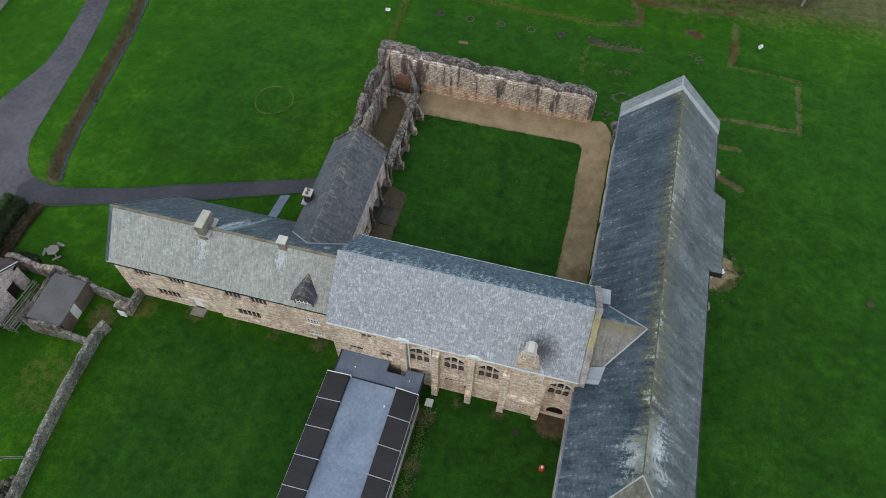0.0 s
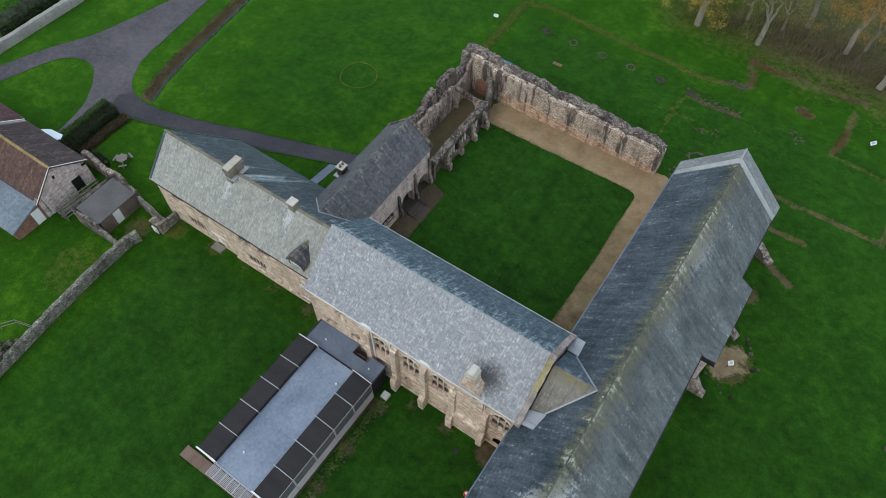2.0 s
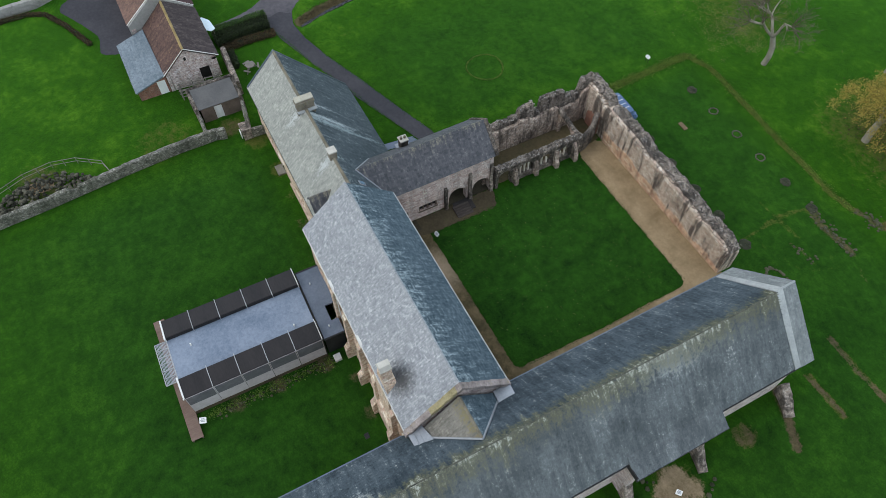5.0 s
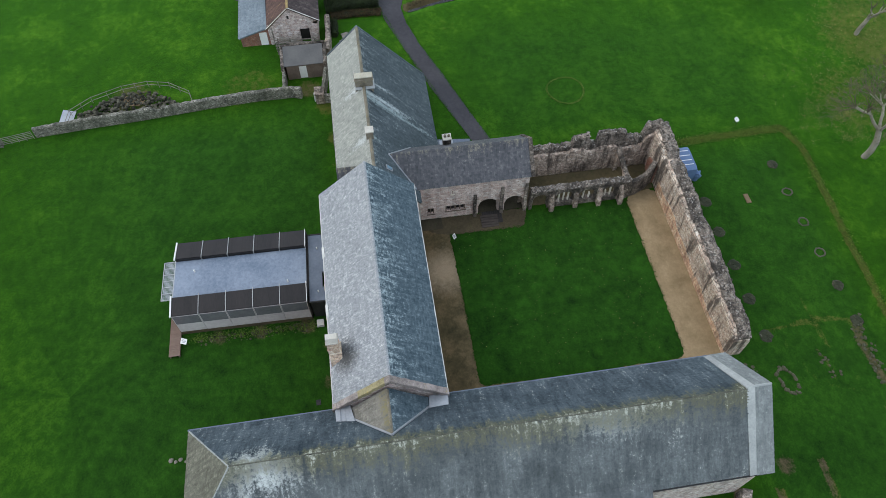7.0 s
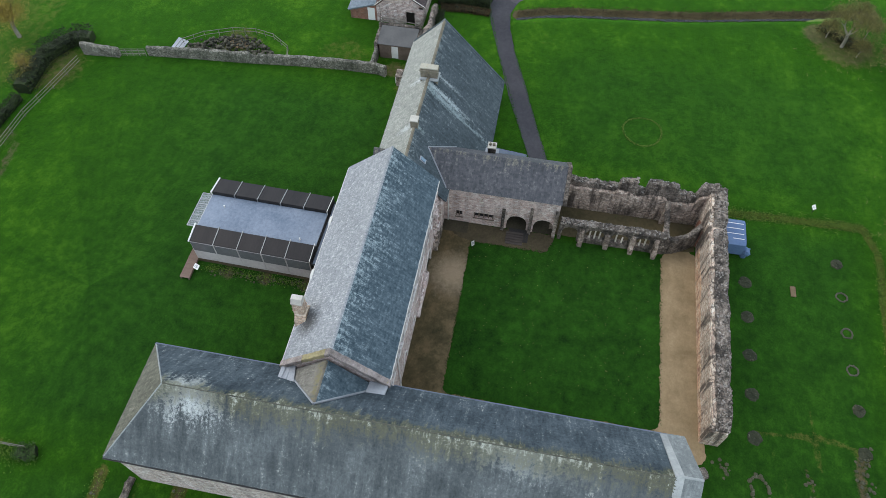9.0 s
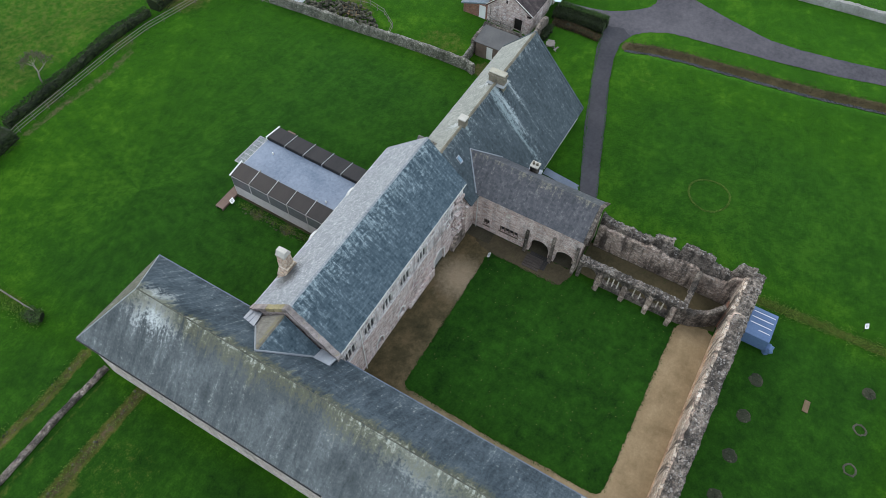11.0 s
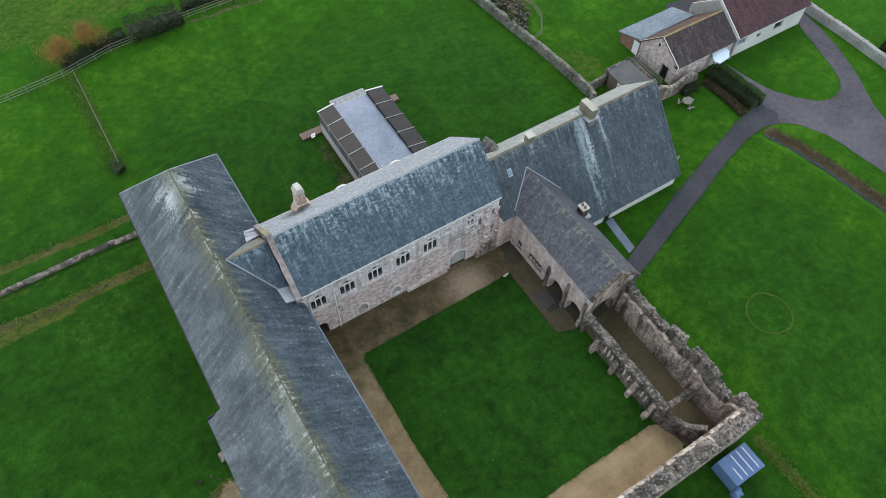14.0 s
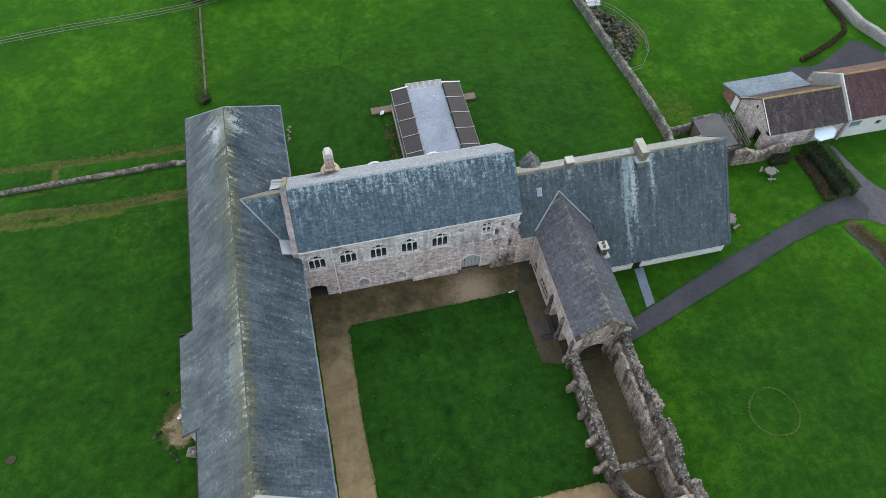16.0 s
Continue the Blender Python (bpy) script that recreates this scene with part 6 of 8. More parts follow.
s = rubble_wall("wall_facing", [(-19.08, 45.7), (-19.08, 59.9)], 0.46, profile([(0, 3.4), (0.34, 3.3), (0.375, 3.7), (0.46, 3.6), (0.50, 3.1), (0.56, 3.2), (0.60, 3.6), (0.72, 3.5), (0.75, 2.9), (0.92, 3.2), (0.95, 4.4), (1, 4.8)]), FACE_PALE, 15, rough=0.08, step=0.13, rise=0.10)
part("top_stones", crown_stones(west_crest, 480, 32), TOPSTONE, ruin, kind="stuff", tidy=False)
solid("wall_facing", s, FACE_PALE, "pinkish stained facing against the ruined rubble wall", "ruined wall", tidy=False)


def arcade():
    b = thing("cloister_arcade", -14.8, 51, 0, "ruined cloister arcade with stub buttresses and broken window bars", "ruined arcade")
    E = Wall((-14.5, 45.6, 0), (0, 1, 0), (1, 0, 0))
    holes = [(0.35, 2.0, 0.0, 2.3), (2.75, 4.75, 0.7, 2.35), (5.3, 7.2, 0.7, 2.3), (7.85, 9.4, 0.7, 2.25)]
    s = Shape()
    E.slab(s, 10.9, 2.75, 0.6, holes)
    part("wall", s, RUBBLE, b)
    for q in holes:
        s = Shape()
        E.arch(s, q[0], q[1], q[3] - 0.8, q[3], -0.5, -0.02)
        part("arch", s, RUBBLE, b)
    for i, q in enumerate(holes[1:]):
        s = Shape()
        k = 3 if i == 0 else 2
        for j in range(1, k + 1):
            u = q[0] + (q[1] - q[0]) * j / (k + 1)
            E.block(s, u - 0.06, u + 0.06, 0.7, 2.2 if (i + j) % 2 == 0 or i == 0 else 1.5, -0.4, -0.2)
        part("tracery", s, ASHLAR, b)
    for y, d, h, sd in ((47.95, 0.65, 2.2, 1), (50.6, 0.5, 2.0, 2), (53.15, 0.65, 2.3, 3), (55.5, 0.8, 2.4, 4)):
        stub = rubble_wall("s", [(-14.52, y), (-14.5 + d * 0.5, y + 0.03), (-14.5 + d, y)], 0.42, profile([(0, h), (0.45, h * 0.85), (0.6, h * 0.5), (1, h * 0.4)]), FACE_PALE, 200 + sd, step=0.12, rough=0.12, rise=0.15)
        part("buttress", stub, FACE_PALE, b, tidy=False)
    cap = rubble_wall("cap", [(-14.8, 45.7), (-14.8, 56.4)], 0.72, lambda t: 0.30, RUBBLE, 9, step=0.15, rough=0.18, rise=0.22)
    cap.v = [(x, y, z + 2.74) for x, y, z in cap.v]
    part("broken_top", cap, RUBBLE, b, tidy=False)
    part("top_stones", crown_stones(cap.crest, 380, 33, 2.74), TOPSTONE, b, kind="stuff", tidy=False)


arcade()
s = rubble_wall("ruined_curved_wall", [(-14.8, 56.4), (-15.0, 57.4), (-15.6, 58.6), (-16.4, 59.6)], 0.46, profile([(0, 2.6), (0.5, 2.4), (1, 3.4)]), RUBBLE, 21, rough=0.16, step=0.16)
solid("ruined_curved_wall", s, RUBBLE, "broken dark rubble wall that curves to the nave wall", "ruined wall", tidy=False)
b = thing("ruined_cross_wall", -16.9, 56.3, 0, "thin broken cross wall with a round archway between two ruined walls", "ruined wall")
w = Wall((-18.85, 56.5, 0), (1, 0, 0), (0, 1, 0))
s = Shape()
w.slab(s, 3.95, 2.72, 0.42, [(0.45, 2.95, 0.0, 2.46)])
w.arch(s, 0.45, 2.95, 1.35, 2.46, -0.42, 0.0)
part("wall", s, FACE_PALE, b)
cap = rubble_wall("cap", [(-18.8, 56.29), (-15.0, 56.29)], 0.46, profile([(0, 0.75), (0.18, 0.35), (0.40, 0.30), (0.65, 0.15), (1, 0.25)]), RUBBLE, 22, step=0.13, rough=0.13, rise=0.16)
cap.v = [(x, y, z + 2.68) for x, y, z in cap.v]
part("broken_top", cap, RUBBLE, b, tidy=False)
s = rubble_wall("transept_stump", [(8.0, 57.1), (8.4, 58.8), (7.6, 60.4)], 0.9, profile([(0, 2.4), (0.5, 1.3), (1, 0.5)]), RUBBLE, 24)
solid("transept_stump", s, RUBBLE, "low broken masonry stump at the dormitory corner", "ruined wall", tidy=False)
s = rubble_wall("chapter_stump", [(17.2, 56.8), (18.6, 56.3), (19.6, 55.8)], 0.9, profile([(0, 1.7), (0.4, 0.9), (1, 0.25)]), FACING, 25)
solid("chapter_stump", s, FACING, "broken pinkish masonry stump beside the dormitory", "ruined wall", tidy=False)
s = rubble_wall("stump", [(17.9, 46.5), (18.9, 46.3), (19.9, 46.0)], 0.8, profile([(0, 2.2), (0.5, 1.0), (1, 0.3)]), FACING, 26)
solid("chapter_wall_stump", s, FACING, "tapering rubble stump of a lost side wall", "ruined wall", group="chapter house stumps", tidy=False)
s = rubble_wall("stump", [(17.9, 39.1), (18.8, 39.0), (19.5, 39.0)], 0.8, profile([(0, 2.4), (0.5, 1.2), (1, 0.3)]), FACING, 27)
solid("chapter_wall_stump", s, FACING, "tapering rubble stump of a lost side wall", "ruined wall", group="chapter house stumps", tidy=False)
s = rubble_wall("footing", [(17.0, 12.5), (22.1, 12.3), (34.0, 12.6), (48.0, 12.8)], 0.5, lambda t: 0.38, RUBBLE, 85, step=0.3, rough=0.12, rise=0.14)
solid("low_footing", s, RUBBLE, "long low grey rubble wall in the grass", "footing", tidy=False)
s = Shape()
rnd = random.Random(33)
for path, n in ((((17.2, 9.7), (46, 9.2)), 26), (((17.2, 16.8), (46, 16.4)), 30)):
    (ax, ay), (bx, by) = path
    for i in range(n):
        t, r = rnd.random(), rnd.uniform(0.06, 0.15)
        s.lump((ax + (bx - ax) * t, ay + (by - ay) * t + rnd.gauss(0, 0.25), r * 0.2), r, i, 0.5)
solid("footing_stones", s, ROCK, "half-buried footing stones of a lost range", "stones", kind="stuff", tidy=False)


b = thing("timber_mat", -13.6, 41.2, 0, "dark wet timber steps before the first arch", "step")
for i in range(5):
    s = Shape()
    s.box(-14.3 + i * 0.29, 40.3, 0.0, -14.3 + i * 0.29 + 0.27, 42.1, 0.30 - 0.05 * i)
    part("plank", s, MATWOOD, b)


# ---- the modern shelter over the old pavement ----
def shelter():
    b = thing("shelter_building", -8.8, 16, 0, "modern shelter, grey flat roof between dark panels", "building")
    x0, x1, y0, y1 = -13.0, -4.9, 9.75, 22.15
    n = 5
    step = (y1 - y0) / n
    for x, xi, side in ((x1, x1 - 1.8, 1), (x0, x0 + 2.0, -1)):
        for i in range(n):
            a = y0 + i * step
            s = Shape()
            s.prism([(x, a + 0.04, 3.50), (x, a + step - 0.04, 3.50), (xi, a + step - 0.04, 3.78), (xi, a + 0.04, 3.78)], (0, 0, -0.10))
            part("roof_panel", s, PANEL, b)
            s = Shape()
            s.box(x - 0.05 - (0.02 if side > 0 else 0), a + 0.02, 0.45, x + 0.05 - (0.02 if side > 0 else 0), a + step - 0.02, 3.38)
            wall = part("wall_panel", s, WALL_PANEL, b)
            # Added dark strip that stands for the panel's reflection, on both sides alike.
            s = Shape()
            q = x + side * 0.05 - (0.02 if side > 0 else 0)
            s.box(min(q, q + side * 0.02), a + 0.08, 1.95, max(q, q + side * 0.02), a + step - 0.08, 3.34)
            part("reflection_band", s, REFLECTION, wall)
            s = Shape()
            s.box(min(xi, xi - side * 0.05), a + 0.04, 3.2, max(xi, xi - side * 0.05), a + step - 0.04, 3.68)
            part("clerestory", s, IRON, b)
        for i in range(n + 1):
            a = y0 + i * step
            s = Shape()
            s.prism([(x + side * 0.06, a - 0.025, 3.56), (x + side * 0.06, a + 0.025, 3.56), (xi - side * 0.12, a + 0.025, 3.86), (xi - side * 0.12, a - 0.025, 3.86)], (0, 0, -0.08))
            s.box(xi - side * 0.14 - 0.03, a - 0.025, 3.38, xi - side * 0.14 + 0.03, a + 0.025, 3.85)
            if i == 0:
                s.prism([(x + side * 0.10, a - 0.10, 3.56), (x + side * 0.10, a - 0.02, 3.56), (xi - side * 0.16, a - 0.02, 3.88), (xi - side * 0.16, a - 0.10, 3.88)], (0, 0, -0.14))
            part("rib", s, WHITE if i in (0, n) else GALV, b)
        s = Shape()
        s.box(x - 0.08, y0 - 0.02, 0.0, x + 0.08, y1, 0.45)
        part("plinth", s, STRIP, b)
    s = Shape()
    s.box(x0 + 1.95, y0, 3.15, x1 - 1.75, y1, 3.35)
    roof = part("roof", s, FELT, b)
    for x, y in ((-9.6, 11.6), (-7.3, 20.4)):
        s = Shape()
        s.tube((x, y, 3.35), (x, y, 3.65), 0.08, 0.07, 8)
        part("vent", s, WHITE, roof)
    for y, m in ((y0, WALL_PANEL), (y1, IRON)):
        s = Shape()
        s.prism([(x0 + 0.06, y, 0), (x1 - 0.08, y, 0), (x1 - 0.08, y, 3.38), (x1 - 1.8, y, 3.66), (x1 - 1.8, y, 3.2), (x0 + 2.0, y, 3.2), (x0 + 2.0, y, 3.66), (x0 + 0.06, y, 3.38)], (0, 0.1, 0))
        part("end_wall", s, m, b)
    # slatted canopy
    s = Shape()
    for i in range(7):
        x = -11.0 + i * 4.2 / 6
        s.box(x - 0.03, 8.65, 3.2, x + 0.03, 9.74, 3.3)
    for y in (8.65, 9.7):
        s.box(-11.03, y - 0.03, 3.2, -6.77, y + 0.03, 3.3)
    can = part("canopy_frame", s, GALV, b)
    for i in range(10):
        s = Shape()
        y = 8.75 + i * 0.105
        s.box(-10.95, y, 3.22, -6.85, y + 0.055, 3.25)
        part("slat", s, LEAD, can)
    # link block to the refectory
    s = Shape()
    s.prism([(-12.6, 22.35, 2.85), (-4.95, 22.35, 2.85), (-4.95, 24.25, 2.85), (-6.5, 24.25, 2.85), (-6.5, 23.6, 2.85), (-8.2, 23.6, 2.85), (-8.2, 24.58, 2.85), (-12.6, 24.58, 2.85)], (0, 0, 0.2))
    lr = part("link_roof", s, FELT_DARK, b)
    for x in (-10.9, -6.0):
        s = Shape()
        s.tube((x, 23.2, 3.05), (x, 23.2, 3.3), 0.06, 0.06, 8)
        part("vent", s, WHITE, lr)
    for q in ((-12.5, 22.4, -12.35, 24.55), (-5.2, 22.4, -5.05, 24.2)):
        s = Shape()
        s.box(q[0], q[1], 0, q[2], q[3], 2.85)
        part("link_wall", s, IRON, b)
    s = Shape()
    for q in ((-12.66, 22.3, -12.54, 24.58), (-12.6, 22.28, -4.9, 22.36), (-5.0, 22.36, -4.88, 24.3)):
        s.box(q[0], q[1], 3.0, q[2], q[3], 3.12)
    part("kerb", s, IRON, b)
    b.rotation_euler.z = radians(-1.0)


shelter()


def deck(x0, x1, y0, y1, label):
    b = thing("boardwalk", (x0 + x1) / 2, (y0 + y1) / 2, 0, label, "boardwalk", "shelter boardwalks")
    n = int((x1 - x0) / 0.18)
    for i in range(n):
        s = Shape()
        a = x0 + i * (x1 - x0) / n
        s.box(a, y0, 0.28, a + (x1 - x0) / n - 0.012, y1, 0.34)
        part("plank", s, DECK, b)
    s = Shape()
    s.box(x0, y0 + 0.05, 0.0, x1, y0 + 0.15, 0.278)
    s.box(x0, y1 - 0.15, 0.0, x1, y1 - 0.05, 0.278)
    part("bearer", s, TIMBER, b)


deck(-15.4, -2.55, 8.65, 9.68, "long brown boarded landing along the shelter's end")


# ---- barn, shed and yard walls ----
def barn():
    b = thing("barn", -55, 21, 0, "long stone barn with tiled slopes and stepped ridge", "building")
    yr, yw = 21.65, 20.7

    def length(x0, x1, y, r, eN, eS, yn, ys, seed, matS, matN):
        roof_slope(b, (x0, ys, eS), (x1, ys, eS), (x1, y, r), (x0, y, r), matS, seed=seed, course=0.28, width=0.26)
        roof_slope(b, (x1, yn, eN), (x0, yn, eN), (x0, y, r), (x1, y, r), matN, seed=seed + 1, course=0.28, width=0.26)
        ridge_tiles(b, (x0, y, r), (x1, y, r), OCHRE, 0.16, 0.13)
    length(-55.1, -45.25, yr, 5.3, 3.05, 2.45, 25.25, 18.5, 41, TILE, TILE_N)
    length(-68.6, -55.4, yw, 6.1, 3.25, 3.1, 25.3, 16.95, 43, TILE_W, TILE_M)
    for x0, x1, n, m in ((-55.0, -45.35, 2.95, STONE), (-68.4, -55.0, 3.1, LIME)):
        N = Wall((x0, 24.95, 0), (1, 0, 0), (0, 1, 0))
        holes = [(2.0, 3.3, 0.0, 2.1)] if x1 > -50 else [(4.0, 5.6, 1.2, 2.3), (8.0, 8.8, 1.3, 2.0), (10.9, 12.4, 1.5, 2.5)]
        s = Shape()
        N.slab(s, x1 - x0, n, 0.5, holes)
        part("wall", s, LIME if x1 < -50 else STONE_PINK, b)
        for q in holes:
            s = Shape()
            N.block(s, *q, -0.3, -0.2)
            part("door" if q[2] == 0 else "window", s, WHITE if q[2] == 0 else TARP_GLASS if q[0] > 10 else GLASS, b)
        S = Wall((x0, 18.75 if x1 > -50 else 17.2, 0), (1, 0, 0), (0, -1, 0))
        s = Shape()
        S.slab(s, x1 - x0, 2.6, 0.5, [])
        part("wall", s, STONE_PINK, b)
    G = Wall((-45.35, 18.65, 0), (0, 1, 0), (1, 0, 0))
    s = Shape()
    Wall((-45.35, 19.17, 0), (0, 1, 0), (1, 0, 0)).slab(s, 5.26, 2.62, 0.5, [(3.48, 4.68, 0.0, 2.0)])
    s.prism([G.p(0.0, 2.63), G.p(6.3, 2.63), G.p(6.3, 2.95), G.p(3.0, 5.1)], (-0.5, 0, 0))
    part("gable", s, STONE_PINK, b)
    s = Shape()
    G.block(s, 4.0, 5.2, 0.0, 2.0, -0.48, -0.4)
    part("door", s, DARK, b)
    s = Shape()
    G.block(s, 2.7, 2.95, 3.7, 4.15, 0.003, 0.02)
    part("vent_slit", s, DARK, b)
    s = Shape()
    for ya, za in ((18.45, 2.45), (25.3, 3.05)):
        s.prism([(-45.32, ya, za + 0.0), (-45.32, yr, 5.32), (-45.32, yr, 5.37), (-45.32, ya, za + 0.05)], (0.10, 0, 0))
    part("verge", s, LIME, b)
    s = Shape()
    s.prism([(-55.45, 17.0, 0), (-55.45, 25.2, 0), (-55.45, 25.2, 3.25), (-55.45, yw, 6.12), (-55.45, 17.0, 3.12)], (0.36, 0, 0))
    step = part("step_gable", s, LIME_GREY, b)
    for ya, za in ((16.9, 3.1), (25.3, 3.2)):
        s = Shape()
        s.prism([(-55.5, ya, za + 0.02), (-55.5, yw, 6.14), (-55.5, yw, 6.2), (-55.5, ya, za + 0.08)], (0.14, 0, 0))
        part("coping", s, LIME, step)
    s = Shape()
    s.prism([(-53.6, 25.0, 2.45), (-51.3, 25.0, 2.45), (-50.9, 25.9, 2.15), (-51.4, 26.5, 1.98), (-53.2, 26.3, 2.0), (-53.8, 25.6, 2.25)], (0, 0, 0.08))
    canopy = part("door_canopy", s, PALE_SHEET, b, "pale blue-white sheet canopy")
    for x, y in ((-51.6, 26.25), (-53.1, 26.1)):
        s = Shape()
        s.tube((x, y, 0), (x, y, 2.0), 0.05)
        part("canopy_post", s, OAK, canopy)
    s = Shape()
    s.prism([(-68.5, 17.3, 0), (-68.5, 24.9, 0), (-68.5, 24.9, 3.1), (-68.5, yw, 5.95), (-68.5, 17.3, 3.1)], (0.45, 0, 0))
    part("end_gable", s, STONE_PINK, b)
    # lean-to
    roof_slope(b, (-54.5, 14.85, 1.55), (-45.1, 14.9, 1.55), (-45.3, 18.6, 2.62), (-54.6, 18.4, 2.62), SLATE_L, "lean_to_roof", seed=45)
    s = Shape()
    s.prism([(-45.45, 15.1, 0), (-45.45, 18.7, 0), (-45.45, 18.7, 2.42), (-45.45, 15.1, 1.42)], (-0.3, 0, 0))
    s.box(-54.3, 15.1, 0, -45.75, 15.35, 1.45)
    part("lean_to_wall", s, BRICK, b)
    s = Shape()
    s.box(-45.44, 17.5, 0.05, -45.40, 18.45, 1.95)
    part("lean_to_door", s, WHITE, b)


barn()


def shed():
    b = thing("stone_shed", -39.2, 23, 0, "small stone shed with a dark felt roof and white door", "shed")
    E = Wall((-38.5, 20.75, 0), (0, 1, 0), (1, 0, 0))
    s = Shape()
    E.slab(s, 4.7, 2.3, 0.3, [(1.5, 2.4, 0.0, 1.95)])
    part("front_wall", s, TIMBER, b)
    s = Shape()
    E.block(s, 1.5, 2.4, 0.0, 1.95, -0.2, -0.12)
    part("door", s, WHITE, b)
    for path, h, sd in (([(-41.8, 20.3), (-38.3, 20.35)], 2.45, 51), ([(-41.8, 25.5), (-38.3, 25.5)], 2.45, 52), ([(-41.75, 20.2), (-41.75, 25.6)], 2.7, 53)):
        part("side_wall", rubble_wall("w", path, 0.36, lambda t, h=h: h, RUBBLE, sd, rise=0.08), RUBBLE, b, tidy=False)
    s = Shape()
    s.prism([(-41.55, 20.5, 2.55), (-38.3, 20.5, 2.22), (-38.3, 25.3, 2.22), (-41.55, 25.3, 2.55)], (0, 0, 0.08))
    part("roof", s, plain("shed_felt", (0.07, 0.07, 0.072), (0.13, 0.128, 0.125), 2.0, 0.85, 0.01), b)


shed()
for path, th, h, lab, sd in (
        ([(-38.3, 20.4), (-36.4, 20.3), (-35.4, 20.15)], 0.36, lambda t: 1.5 - 0.3 * t, "rubble wall that closes a small yard", 61),
        ([(-38.3, 25.4), (-35.9, 25.1), (-34.9, 24.9)], 0.4, lambda t: 1.6, "rubble wall beside the shed yard", 62),
        ([(-47.8, 26.2), (-45.0, 26.1), (-41.0, 25.9)], 0.6, lambda t: 1.9 + 0.4 * math.sin(9 * t), "overgrown grey boundary wall by the barn", 63),
        ([(-34.0, 25.0), (-33.9, 26.4)], 0.4, lambda t: 1.2, "short wall between pier and house", 64),
        ([(-35.2, 22.3), (-35.55, 21.2), (-35.55, 16.6), (-35.15, 11.0), (-34.35, 3.0), (-33.95, -3.0), (-33.45, -8.4)], 0.5, lambda t: 1.5 - 0.45 * t + (0.25 if t > 0.55 else 0) - (0.35 if 0.53 < t < 0.56 else 0), "long grey rubble garden wall that bends across the lawn", 65),
        ([(-32.5, -11.9), (-32.2, -16.6)], 0.6, lambda t: 1.2 + 0.5 * t, "broken rubble wall beyond the field gate", 66),
        ([(-69.0, 0.0), (-69.2, 7.0), (-71.2, 12.2), (-71.4, 22.0), (-71.6, 30.0), (-71.4, 38.0), (-71.2, 44.0), (-71.8, 52.0), (-72.6, 60.0), (-74.0, 80.0)], 0.7, lambda t: 1.3, "pale grey boundary wall along the lane", 67)):
    s = rubble_wall("garden_wall", path, th, h, RUBBLE, sd, rise=0.14, step=0.3)
    solid("garden_wall", s, FACING if sd == 63 else LIME_GREY if sd == 67 else DRYSTONE, lab, "stone wall", group="garden walls", tidy=False)
s = Shape()
s.box(-35.0, 23.95, 0, -33.75, 24.95, 1.45)
s.box(-35.08, 23.87, 1.45, -33.67, 25.03, 1.58)
solid("stone_pier", s, FACING, "square rubble pier with a flat capstone", "pier")
s = Shape()
s.box(-34.9, 23.75, 0.0, -34.2, 23.85, 0.9)
solid("white_board", s, WHITE, "white board leaning on the stone pier", "board")
# timber yard rails before the barn gable
f = thing("timber_hurdle", -43.3, 22.5, 0, "tangled grey timber rails before the barn gable", "fence")
for i, (xa, ya, xb, yb) in enumerate(((-44.5, 19.5, -43.9, 24.6), (-43.9, 19.4, -43.4, 23.4), (-43.3, 19.5, -43.0, 22.4))):
    for z in (0.5, 0.95, 1.35):
        s = Shape()
        s.tube((xa, ya, z), (xb, yb, z + 0.1), 0.06, n=5)
        part("rail", s, OAK, f)
    for t in (0.05, 0.35, 0.65, 0.95):
        s = Shape()
        s.tube((xa + (xb - xa) * t, ya + (yb - ya) * t, 0), (xa + (xb - xa) * t, ya + (yb - ya) * t, 1.55), 0.07, n=5)
        part("post", s, OAK, f)


def fence(name, pts, gap, h, label, rails=2, group="field fences", mat=OAK):
    b = thing(name, pts[0][0], pts[0][1], 0, label, "fence", group)
    for (ax, ay), (bx, by) in zip(pts, pts[1:]):
        d = math.hypot(bx - ax, by - ay)
        n = max(1, round(d / gap))
        for i in range(n):
            x, y = ax + (bx - ax) * i / n, ay + (by - ay) * i / n
            s = Shape()
            s.tube((x, y, -0.1), (x, y, h), 0.042, n=5)
            part("post", s, mat, b)
        for k in range(rails):
            z = h * (k + 0.85) / rails
            s = Shape()
            s.tube((ax, ay, z), (bx, by, z), 0.035 if rails > 1 else 0.05, n=4)
            part("rail", s, mat, b)


fence("post_and_rail_fence", [(16.4, 2.6), (16.45, -6.8), (16.5, -14.8)], 2.0, 1.1, "thin grey post and rail fence in rough grass", 2, mat=OAK)
fence("field_fence", [(44.0, -12.6), (34.0, -13.8), (24.3, -14.4), (17.8, -15.1), (11.4, -16.8), (8.5, -17.0), (0.6, -18.1), (-6.0, -18.3), (-14.9, -18.5), (-20.4, -18.3), (-30.5, -16.4)], 2.4, 1.15, "grey timber fence along the field hedge", 3)
fence("field_gate", [(-33.1, -8.6), (-32.5, -11.8)], 0.8, 1.2, "grey timber field gate in the garden wall", 5)
fence("rubble_guard", [(-34.4, -5.0), (-36.2, -4.8), (-38.0, -2.6), (-39.4, 0.8), (-39.8, 3.8), (-39.2, 6.4), (-37.4, 8.9), (-35.6, 9.4)], 1.6, 1.0, "thin grey guard fence round a heap of stones", 2, mat=OAK)

